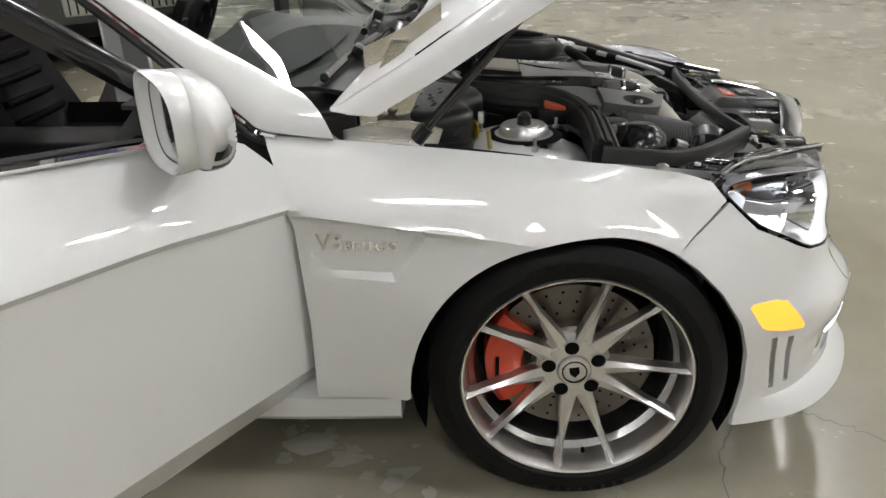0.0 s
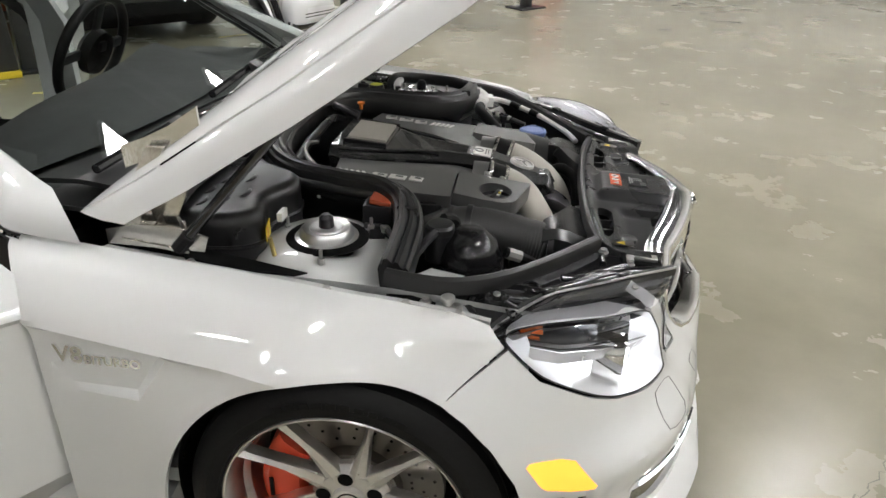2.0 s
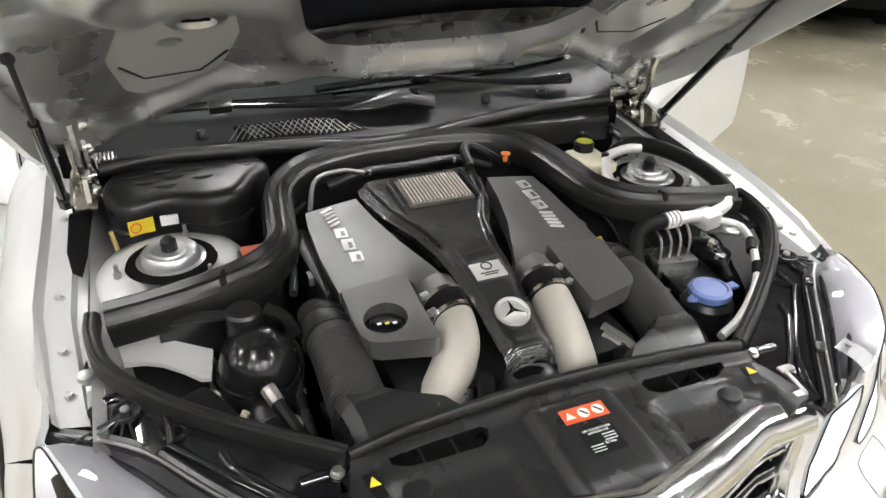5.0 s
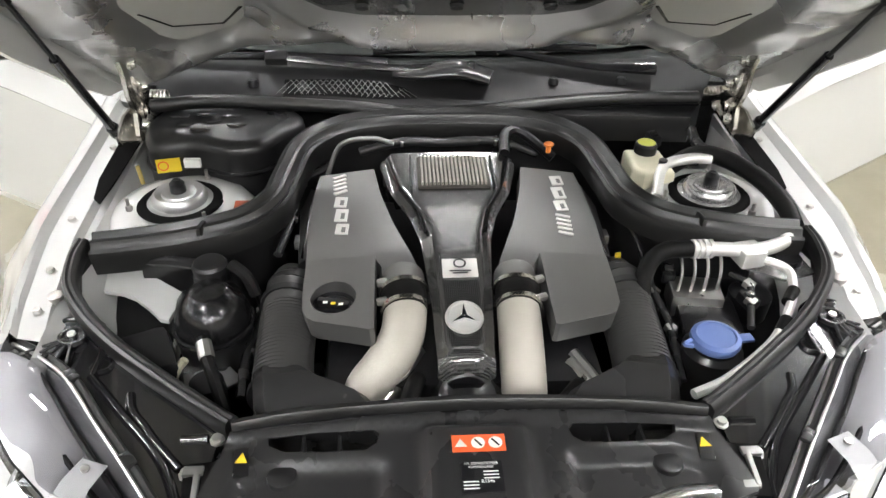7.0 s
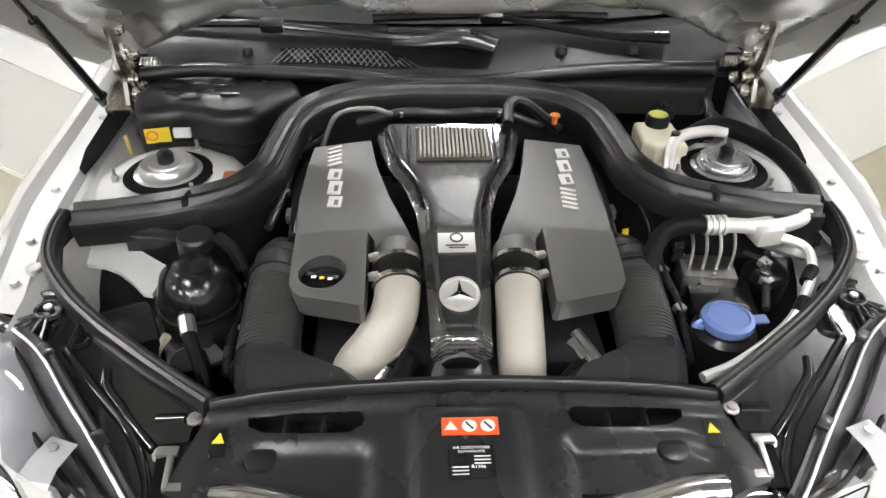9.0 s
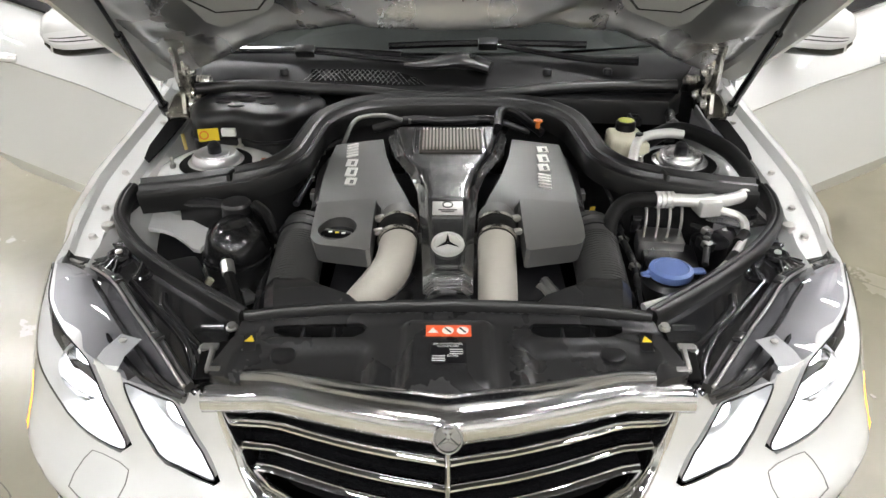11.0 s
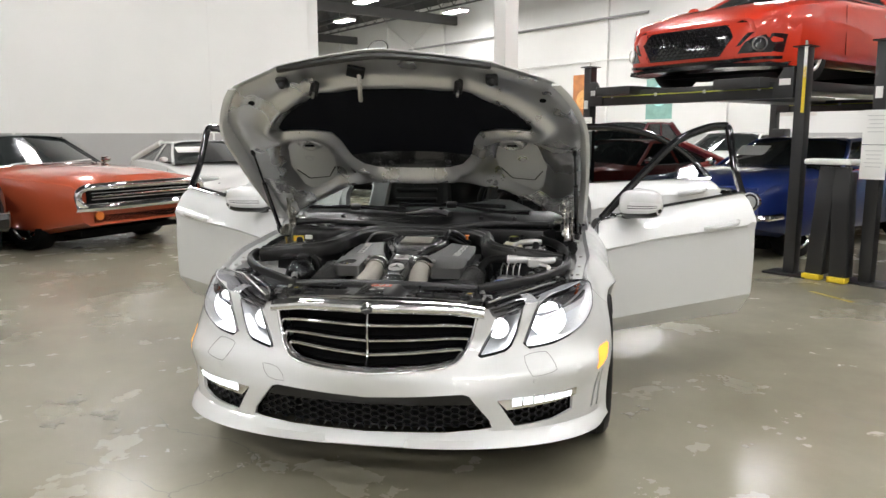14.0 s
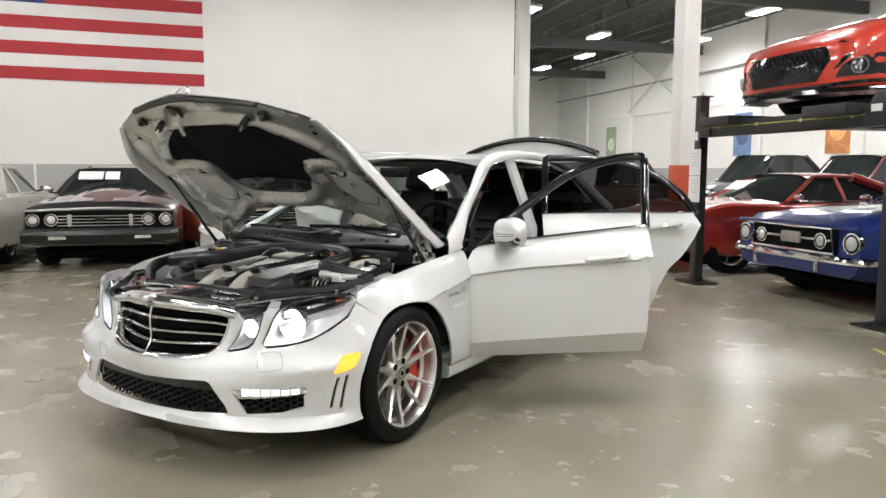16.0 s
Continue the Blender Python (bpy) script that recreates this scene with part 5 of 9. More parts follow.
def cover_half(s):
    """One grey cover: a rear plate with a branch towards its pipe, a seam, and a front block with a deep skirt."""
    o = [(-0.185, 0.285), (-0.195, 0.165), (-0.1, 0.15), (0.0, 0.125), (0.08, 0.096), (0.15, 0.07), (0.185, 0.068), (0.185, 0.142), (0.135, 0.146), (0.1155, 0.16), (0.1155, 0.29), (0.0, 0.296), (-0.12, 0.292)]
    c = part("engine_cover", drape([(x, s * y) for x, y in o], lambda x, y: Vector((x, y, zc(x, y) - 0.004 - 0.014 * ease((x - 0.08) / 0.1) * ease((0.165 - abs(y)) / 0.03) - 0.006 * ease((0.14 - abs(y)) / 0.06))), 0.018, 0.05, toward=(0, 0, 5)), COVER, car, "dark grey satin engine cover", 22)
    f = [(0.121, 0.158), (0.121, 0.288), (0.2, 0.289), (0.245, 0.286), (0.266, 0.276), (0.276, 0.262), (0.306, 0.166), (0.304, 0.158)]
    blk = drape([(x, s * y) for x, y in f], lambda x, y: Vector((x, y, zc(min(x, 0.2), y) - 0.1 * max(0, x - 0.2) + 0.006)), 0.016, 0.045, toward=(0, 0, 5), holes=[[(0.222 + 0.041 * math.cos(a), -0.232 + 0.041 * math.sin(a)) for a in np.linspace(0, 2 * math.pi, 24, endpoint=False).tolist()]] if s < 0 else ())
    part("cover_block", blk, COVER, c, "", 22)
    part("cover_collar", tube([(0.15, s * 0.106, 0.772), (0.19, s * 0.105, 0.77)], [0.04, 0.041], 20, 2), COVER, c)
    part("cover_bracket", box(0.03, 0.016, 0.02, 0.003, at(0.0, s * 0.318, 0.755)), COVER, c)
    part("cover_skirt", prism([(x, s * -y) for x, y in ((-0.17, -0.28), (0.08, -0.295), (0.1, -0.31), (-0.1, -0.325), (-0.2, -0.31))], 0.68, 0.77, 0.01), SATIN, c)
    # slanted marks: bars in place of the maker's letters
    slope = 11 * s
    mark = lambda xx, ln, w, rz: part("cover_mark", box(ln, w, 0.003, 0.0006, at(xx, s * (0.232 - 0.075 * (xx + 0.06)), zc(xx, 0.225) - 0.0025, 0, 3.6, rz)), PIPEALU, c, "", 0)
    for k in range(5):
        mark((-0.17 + 0.0145 * k) if s < 0 else (0.045 - 0.0145 * k), 0.0075, 0.031, 4 - 26 * s)
    for k, w in enumerate((0.036, 0.042, 0.034)):
        xx = (-0.075 + 0.047 * k) if s < 0 else (-0.05 - 0.047 * k)
        mark(xx, w, 0.026, 4 * s)
        part("cover_mark", box(w * 0.45, 0.008, 0.0042, 0, at(xx + 0.004, s * (0.232 - 0.075 * (xx + 0.06)) + 0.003, zc(xx, 0.225) - 0.0022, 0, 3.6, 4 * s)), COVER, c, "", 0)
    return c


right_cover, left_cover = cover_half(-1), cover_half(1)
# oil filler sunk in the right cover
fx, fy = 0.222, -0.232
fz = zc(0.2, fy) - 0.022
filler = part("oil_filler_cap", lathe([(0.04, 0.006), (0.039, 0.009), (0.036, 0.002), (0.034, 0.003), (0.03, 0.005), (0, 0.005)], 32, at(fx, fy, fz)), TRIM, right_cover, "black oil filler cap")
part("filler_well", lathe([(0.043, -0.012), (0.041, 0.024)], 28, at(fx, fy, fz)), COVER, right_cover)
part("cap_grip", box(0.058, 0.012, 0.016, 0.003, at(fx, fy, fz + 0.012, 0, 0, 75)), TRIM, filler)
for k in (-1, 0, 1):
    part("cap_mark", box(0.006, 0.008, 0.001, 0, at(fx + 0.01 + 0.003 * k, fy + 0.014 * k, fz + 0.0215, 0, 0, 0)), YELLOW if k == 0 else WHITELAB, filler, "", 0)

# carbon centre cover with intercooler window
o = [(-0.232, -0.15), (-0.232, 0.15), (-0.2, 0.152), (-0.1, 0.128), (-0.02, 0.09), (0.06, 0.07), (0.22, 0.056), (0.34, 0.05), (0.362, 0.05), (0.37, 0.035), (0.365, 0.0), (0.37, -0.035), (0.362, -0.05), (0.34, -0.05), (0.22, -0.056), (0.06, -0.07), (-0.02, -0.09), (-0.1, -0.128), (-0.2, -0.152)]


def centre_z(x, y):
    """The carbon cover: a raised rear frame, a step, a crowned tongue with turned-down edges, and a lip at its front."""
    w = tab(x, (-0.23, -0.1, -0.02, 0.06, 0.36), (0.15, 0.128, 0.09, 0.07, 0.05))
    return zc(x) + 0.008 + 0.004 * ease((-0.02 - x) / 0.09) - 0.02 * ease((abs(y) - w + 0.028) / 0.028) + 0.008 * math.exp(-((x - 0.345) / 0.014) ** 2) - 0.02 * ease((x - 0.352) / 0.018)


centre = part("centre_cover", drape(o, lambda x, y: Vector((x, y, centre_z(x, y))), 0.0085, 0.05, toward=(0, 0, 5)), CARBON, car, "glossy carbon-fibre engine centre cover", 70)
for yy in (-1, 1):
    part("cover_rib", tube([(-0.21, yy * 0.135, centre_z(-0.21, 0.12) - 0.002), (-0.1, yy * 0.108, centre_z(-0.1, 0.1) - 0.004), (-0.02, yy * 0.074, centre_z(-0.02, 0.06) - 0.002), (0.05, yy * 0.06, centre_z(0.05, 0.05) - 0.003)], 0.004, 6, 6), GLOSSBLK, centre)
wz = zc(-0.15) + 0.014
# plate coloured darker than its fins for the shade between them
fins = part("finned_cooler", box(0.115, 0.155, 0.006, 0.001, at(-0.148, 0.008, wz, 0, 4.6, 0)), mat("cooler_shadow", (0.12, 0.115, 0.1), 0.6, 0.5, 0, 0.2, 40), centre, "bare aluminium finned cooler plate")
for k in range(17):
    part("fin", box(0.105, 0.0042, 0.009, 0.0008, at(-0.148, -0.06 + 0.0085 * k, wz + 0.006, 0, 4.6, 0)), PIPE, fins, "", 0)
for yy in (-0.085, 0.095):
    part("window_edge", box(0.12, 0.004, 0.01, 0.001, at(-0.148, yy, wz + 0.003, 0, 4.6, 0)), TRIM, centre, "", 0)
plate = part("builder_plate", box(0.048, 0.066, 0.003, 0.0012, at(0.165, 0, zc(0.165) + 0.0105, 0, 8, 0)), PIPEALU, centre, "silver engraved plate")
part("plate_ring", lathe([(0.009, 0), (0.009, 0.001), (0.012, 0.001), (0.012, 0)], 24, at(0.155, 0, zc(0.155) + 0.0125, 0, 8, 0)), TRIM, plate)
for k in range(2):
    part("plate_bar", box(0.0025, 0.04 - 0.012 * k, 0.001, 0, at(0.174 + 0.007 * k, 0, zc(0.174) + 0.0128, 0, 8, 0)), TRIM, plate, "", 0)
em = Matrix.Translation((0.275, 0, zc(0.275) + 0.0085)) @ Euler((0, radians(15), 0)).to_matrix().to_4x4()
disc_ = part("round_badge", lathe([(0, 0.002), (0.028, 0.002), (0.029, 0.006), (0.033, 0.006), (0.0345, 0)], 36, em), PIPEALU, centre, "round chrome badge with three bars")
for k in range(3):
    a = radians(120 * k + 180)
    part("badge_bar", prism([(-0.005, 0), (0, 0.028), (0.005, 0)], 0.002, 0.0075, 0.001, m=em @ at(0, 0, 0, 0, 0, math.degrees(a) - 90)), CHROME, disc_, "", 0)
part("pulley_cover", lathe([(0.06, -0.05), (0.062, 0.0), (0.05, 0.012), (0.03, 0.0), (0, 0.004)], 28, at(0.372, 0.0, 0.675, 0, 28, 0)), SATIN, car)

# intake elbows with clamps
for s, pts in ((-1, [(0.2, -0.106, 0.768), (0.245, -0.104, 0.758), (0.285, -0.113, 0.735), (0.315, -0.14, 0.705), (0.345, -0.178, 0.67), (0.385, -0.225, 0.615)]), (1, [(0.2, 0.104, 0.768), (0.25, 0.102, 0.757), (0.3, 0.101, 0.732), (0.345, 0.101, 0.695), (0.375, 0.102, 0.65), (0.395, 0.102, 0.59)])):
    p = part("intake_pipe", tube(pts, [0.0385, 0.0395, 0.04, 0.0405, 0.0405, 0.04], 20, 6), PIPE, car, "sand-coloured cast intake pipe")
    part("pipe_sleeve", tube([(0.185, s * 0.106, 0.772), (0.205, s * 0.105, 0.768), (0.238, s * 0.103, 0.76)], [0.0405, 0.0425, 0.041], 20, 3), RUBBER, p)
    for x, z in ((0.191, 0.7715), (0.232, 0.7615)):
        part("hose_clamp", tube([(x - 0.004, s * 0.1052, z + 0.001), (x + 0.004, s * 0.1045, z - 0.001)], 0.0446, 22, 1), ZINC, p, "steel hose clamp")
        part("clamp_screw", box(0.012, 0.02, 0.012, 0.003, at(x, s * 0.145, z + 0.022, 0, 10, 20)), STEEL, p)
part("coolant_hose", tube([(0.3, -0.08, 0.66), (0.36, -0.09, 0.7), (0.42, -0.12, 0.67), (0.45, -0.16, 0.6)], 0.016, 10, 6), RUBBER, car)
part("silver_pipe", tube([(0.27, -0.085, 0.7), (0.34, -0.12, 0.68), (0.42, -0.2, 0.6)], 0.018, 10, 6), ALU, car)
part("coolant_hose", tube([(0.44, 0.09, 0.63), (0.43, 0.14, 0.69), (0.38, 0.19, 0.7), (0.33, 0.2, 0.64)], 0.017, 10, 6), RUBBER, car)
for k in range(2):
    part("silver_pipe", tube([(0.29 + 0.02 * k, 0.2 - 0.01 * k, 0.7), (0.36 + 0.01 * k, 0.235 - 0.01 * k, 0.68), (0.42, 0.27, 0.6)], 0.011, 8, 5), ALU, car)

# air hoses and ducts at the sides
for s in (-1, 1):
    h = part("air_hose", tube([(0.06, s * 0.33, 0.705), (0.13, s * 0.325, 0.725), (0.2, s * 0.32, 0.722), (0.29, s * 0.318, 0.706), (0.37, s * 0.312, 0.688)], [0.036, 0.046, 0.05, 0.051, 0.05], 20, 9), HOSE, car, "ribbed black air hose", 60)
    for k in range(22):
        x = 0.19 + 0.0075 * k
        z = tab(x, (0.13, 0.2, 0.29, 0.37), (0.725, 0.722, 0.706, 0.688))
        part("hose_rib", tube([(x - 0.0022, s * 0.319, z), (x + 0.0022, s * 0.319, z - 0.0008)], 0.0522, 20, 1), HOSE, h)
    for x, r_ in ((0.165, 0.055), (0.12, 0.051), (0.1, 0.047), (0.365, 0.0545)):
        z = tab(x, (0.06, 0.13, 0.2, 0.29, 0.37), (0.705, 0.725, 0.722, 0.706, 0.688))
        part("hose_cuff", tube([(x - 0.007, s * 0.321, z), (x + 0.007, s * 0.321, z - 0.001)], r_, 20, 1), SATIN, h)
    secs = []
    for x, y0, y1, z0, z1 in ((0.345, 0.265, 0.365, 0.63, 0.742), (0.375, 0.235, 0.36, 0.62, 0.748), (0.405, 0.17, 0.355, 0.62, 0.742), (0.43, 0.145, 0.352, 0.63, 0.73), (0.46, 0.14, 0.34, 0.64, 0.718)):
        secs.append([Vector((x, s * y, z)) for y, z in ((y0, z0), (y0, z1 - 0.02), (y0 + 0.02, z1), (y1 - 0.02, z1), (y1, z1 - 0.02), (y1, z0))])
    part("air_duct", loft(secs, True), MOULD, car, "black plastic air duct", 35)

# strut towers
for s in (-1, 1):
    cx, cy = -0.11, s * 0.575
    secs = []
    for r, z in ((0.21, 0.6), (0.19, 0.7), (0.175, 0.75), (0.155, 0.775), (0.12, 0.788), (0.085, 0.794), (0.06, 0.79)):
        secs.append([Vector((cx + r * math.cos(a) * 0.95, cy + s * 0.0 + r * 0.92 * math.sin(a), z - 0.03 * (math.cos(a) > 0) * math.cos(a))) for a in np.linspace(0, 2 * math.pi, 28).tolist()])
    t = part("strut_tower", loft(secs), PAINT, car, "bare silver-painted strut tower", 60)
    part("strut_mount", lathe([(0.07, 0.0), (0.068, 0.008), (0.058, 0.01), (0.056, 0.024), (0.05, 0.03), (0.036, 0.026), (0.034, 0.03), (0, 0.03)], 32, at(cx, cy, 0.787)), PAINT_IN, t, "cast aluminium strut mount")
    part("mount_gap", lathe([(0.068, 0.0075), (0.083, 0.007), (0.09, 0.002)], 32, at(cx, cy, 0.7885)), DARK, t)
    part("strut_nut", lathe([(0.017, 0.0), (0.016, 0.022), (0.008, 0.03), (0, 0.03)], 10, at(cx, cy, 0.815)), TRIM, t)
    for a in (40, 160, 280):
        part("strut_bolt", lathe([(0.008, 0), (0.008, 0.012), (0.004, 0.013), (0.004, 0.03), (0, 0.03)], 8, at(cx + 0.105 * math.cos(radians(a)), cy + 0.105 * math.sin(radians(a)), 0.783)), STEEL, t)
    part("bar_tag", box(0.012, 0.036, 0.02, 0.002, at(cx - 0.1, cy + s * -0.01, 0.83)), WHITELAB, t, "white printed tag", 0)
    part("level_sensor_pin", tube([(cx - 0.08, cy + s * 0.1, 0.79), (cx - 0.085, cy + s * 0.105, 0.832)], 0.005, 8, 1), mat("brass_pin", (0.5, 0.4, 0.15), 0.4, 0.6) if s < 0 else STEEL, t)

# rubber seal ring round the engine, on a thin black wall
half_seal = [(-0.365, 0.0, 0.862), (-0.36, 0.12, 0.862), (-0.33, 0.245, 0.858), (-0.25, 0.325, 0.85), (-0.13, 0.35, 0.842), (-0.04, 0.365, 0.838), (0.025, 0.42, 0.83), (0.055, 0.52, 0.82), (0.06, 0.62, 0.808)]
for s in (-1, 1):
    pts = [(x, s * y, z) for x, y, z in half_seal]
    lip = [(-0.031, -0.05), (-0.034, -0.012), (-0.031, -0.002), (-0.025, 0.003), (-0.019, -0.001), (-0.015, 0.003), (-0.011, 0.012), (-0.004, 0.014), (0.0, 0.009), (0.004, 0.013), (0.011, 0.021), (0.019, 0.018), (0.022, 0.008), (0.028, 0.005), (0.031, -0.006), (0.028, -0.05)]
    part("bay_seal", sweep(pts + [(0.06, s * 0.7, 0.8)], [(-s * q, h) for q, h in lip], 8), SEAL, car, "black ribbed rubber bay seal", 28)
    part("seal_joint", box(0.05, 0.012, 0.045, 0.008, at(0.048, s * 0.49, 0.818, 0, 0, s * 10)), SEAL, car)
    part("bay_seal", tube([(x - 0.014 * (y < 0.3), s * (y + 0.022 * (y > 0.2)), z - 0.026) for x, y, z in half_seal], 0.016, 10, 8), SEAL, car)
    part("bay_wall", loft([[Vector(p) - Vector((0, 0, 0.01)), Vector(p) - Vector((0, 0, 0.16)) + Vector((0.01, 0, 0)), Vector(p) - Vector((0, 0, 0.3)) + Vector((0.02, -s * 0.02, 0))] for p in curve(pts, 6)]), SATIN, car)
    outer = [(0.05, 0.722, 0.8), (0.1, 0.724, 0.795), (0.17, 0.71, 0.785), (0.235, 0.665, 0.772), (0.3, 0.6, 0.762), (0.36, 0.525, 0.754), (0.42, 0.445, 0.748), (0.47, 0.375, 0.743)]
    part("bay_seal", sweep([(x, s * y, z) for x, y, z in outer], [(-0.013, -0.022), (-0.014, 0.0), (-0.01, 0.007), (-0.004, 0.01), (0.001, 0.008), (0.005, 0.011), (0.011, 0.008), (0.014, 0.0), (0.013, -0.022)]), SEAL, car, "black rubber bay seal", 40)
    part("bay_wall", loft([[Vector((x, s * y, z - 0.012)), Vector((x, s * (y - 0.012), z - 0.09)), Vector((x - 0.02, s * (y - 0.03), z - 0.2))] for x, y, z in outer]), SATIN, car)

# left over: airbox, relay, reservoirs, brake unit
ab = [tuple(q[:2]) for q in curve([(x, y, 0) for x, y in ((-0.42, -0.665), (-0.34, -0.69), (-0.26, -0.675), (-0.225, -0.635), (-0.24, -0.575), (-0.228, -0.53), (-0.205, -0.48), (-0.215, -0.425), (-0.245, -0.395), (-0.3, -0.365), (-0.345, -0.33), (-0.41, -0.36), (-0.445, -0.45), (-0.45, -0.57))], 4)]
box_ = part("cabin_air_box", prism(ab, 0.58, 0.872, 0.028, 3), SATIN, car, "large moulded black box with relief marks", 40)
for k, (x, y) in enumerate(((-0.36, -0.62), (-0.37, -0.56), (-0.36, -0.5), (-0.32, -0.6), (-0.33, -0.54), (-0.31, -0.48), (-0.29, -0.56))):
    part("box_relief", tube([(x + 0.016 * math.sin(t) - 0.008, y + 0.024 * math.cos(t), 0.872 + 0.002 * math.sin(t)) for t in np.linspace(0.3, 2.8, 7).tolist()], [0.001, 0.0035, 0.004, 0.0035, 0.001], 6, 2), SATIN, box_)
part("box_rim", tube([(x, y, 0.80) for x, y in ab[4:34]], 0.006, 6, 2), TRIM, box_)
part("warning_label", box(0.001, 0.052, 0.034, 0, at(-0.221, -0.622, 0.818, 0, 0, 12)), YELLOW, box_, "yellow warning label", 0)
part("label_ring", lathe([(0.009, 0), (0.009, 0.0006), (0.012, 0.0006), (0.012, 0)], 20, at(-0.2185, -0.633, 0.818, 0, 90, 12)), REDLAB, box_)
relay = part("fuse_relay", box(0.07, 0.06, 0.05, 0.006, at(-0.03, -0.42, 0.79)), TRIM, car)
part("relay_lid", box(0.05, 0.05, 0.012, 0.003, at(-0.025, -0.42, 0.82, 0, 8, 0)), REDPL, relay, "red-brown relay lid")

res = part("coolant_tank", lathe([(0, -0.075), (0.04, -0.07), (0.06, -0.05), (0.069, -0.015), (0.07, 0.0), (0.069, 0.012), (0.058, 0.045), (0.036, 0.064), (0.03, 0.068), (0, 0.068)], 30, at(0.185, -0.462, 0.715) @ Matrix.Diagonal((1.05, 1.0, 1, 1))), TANKBLK, car, "black round coolant tank with screw cap", 50)
part("tank_seam", lathe([(0.071, -0.006), (0.0755, -0.004), (0.0755, 0.002), (0.071, 0.004)], 30, at(0.185, -0.462, 0.705) @ Matrix.Diagonal((1.05, 1.0, 1, 1))), TANKBLK, res, "", 40)
part("tank_cap", lathe([(0.03, 0), (0.033, 0.004), (0.033, 0.022), (0.029, 0.028), (0.022, 0.03), (0, 0.027)], 18, at(0.118, -0.47, 0.768)), SATIN, res, "ridged screw cap", 25)
part("tank_neck", tube([(0.118, -0.47, 0.71), (0.118, -0.47, 0.775)], 0.034, 16, 1), TRIM, res)
part("tank_foot", lathe([(0.065, -0.1), (0.07, -0.02), (0.073, 0.0), (0.071, 0.004)], 30, at(0.19, -0.462, 0.7)), SATIN, res)
part("tank_mark", prism([(-0.012, -0.01), (0.012, -0.01), (0, 0.013)], 0, 0.0012, 0, m=Matrix.Translation((0.222, -0.462, 0.762)) @ Euler((0, radians(38), 0)).to_matrix().to_4x4() @ at(0, 0, 0, 0, 0, 90)), WHITELAB, res, "", 0)
for k in range(2):
    part("tank_mark", box(0.0035, 0.05 - 0.015 * k, 0.0012, 0, Matrix.Translation((0.241 + 0.006 * k, -0.462, 0.742 - 0.0075 * k)) @ Euler((0, radians(52), 0)).to_matrix().to_4x4()), WHITELAB, res, "", 0)
for k in range(3):
    part("tank_mark", box(0.012, 0.0012, 0.02, 0, at(0.2 + 0.022 * k, -0.536 + 0.004 * k, 0.675, 0, 12, 12)), WHITELAB, res, "", 0)
part("tank_bracket", drape([(0.24, -0.52), (0.3, -0.5), (0.315, -0.44), (0.285, -0.4), (0.25, -0.43)], lambda x, y: Vector((x, y, 0.652)), 0.02, 0.008, toward=(0, 0, 5)), PAINT_IN, res, "pale metal bracket", 30)
part("tank_hose", tube([(0.265, -0.462, 0.735), (0.3, -0.45, 0.72), (0.34, -0.43, 0.69), (0.4, -0.4, 0.62)], 0.012, 8, 6), RUBBER, res)
part("tank_hose_joint", tube([(0.272, -0.46, 0.732), (0.3, -0.45, 0.72)], 0.014, 8, 2), STEEL, res)
part("wire_loom", tube([(0.06, -0.66, 0.775), (0.08, -0.6, 0.775), (0.1, -0.54, 0.785), (0.11, -0.5, 0.785)], 0.01, 8, 10, ribs=1), TRIM, car)
part("wire_loom", tube([(0.12, -0.43, 0.79), (0.14, -0.4, 0.775), (0.15, -0.385, 0.74)], 0.012, 8, 5), RUBBER, car)
part("wing_brace", drape([(0.01, -0.7), (0.025, -0.651), (0.09, -0.56), (0.11, -0.532), (0.184, -0.545), (0.18, -0.562), (0.15, -0.59), (0.122, -0.622), (0.108, -0.65), (0.102, -0.686)], lambda x, y: Vector((x, y, 0.718 - 0.06 * (x - 0.07) + 0.03 * (-0.55 - y))), 0.02, 0.01, toward=(0, 0, 5)), PAINT, car)
part("inner_shelf", drape([(0.1, -0.69), (0.1, -0.55), (0.17, -0.535), (0.26, -0.53), (0.33, -0.5), (0.32, -0.56), (0.24, -0.64), (0.17, -0.69)], lambda x, y: Vector((x, y, 0.655 - 0.12 * (x - 0.1))), 0.05, 0.006, toward=(0, 0, 5)), INGREY, car, "grey painted inner shelf")
part("washer_neck", box(0.12, 0.1, 0.2, 0.02, at(0.25, -0.575, 0.6, 0, 0, 25)), SATIN, car)
part("horn_pump", lathe([(0, 0.03), (0.03, 0.028), (0.033, 0.0), (0.033, -0.05)], 18, at(0.315, -0.455, 0.65)), TRIM, car)
part("sand_hose", tube([(0.27, -0.5, 0.69), (0.28, -0.52, 0.66), (0.3, -0.525, 0.6)], 0.008, 8, 5), WHITEPL, car)

br = part("brake_fluid_tank", prism([(-0.265, 0.42), (-0.17, 0.415), (-0.15, 0.44), (-0.155, 0.51), (-0.26, 0.505)], 0.73, 0.825, 0.015, 3), WHITEPL, car, "milky plastic brake fluid tank")
part("tank_cap", lathe([(0.026, 0), (0.026, 0.022), (0.022, 0.027), (0, 0.027)], 16, at(-0.245, 0.465, 0.822)), TRIM, br, "ridged cap", 25)
part("cap_label", lathe([(0.021, 0), (0.0, 0.002)], 16, at(-0.245, 0.465, 0.85)), YELGREEN, br, "yellow-green cap label")
part("tank_valve", lathe([(0.01, 0), (0.01, 0.018), (0, 0.02)], 10, at(-0.175, 0.485, 0.823)), TRIM, br)

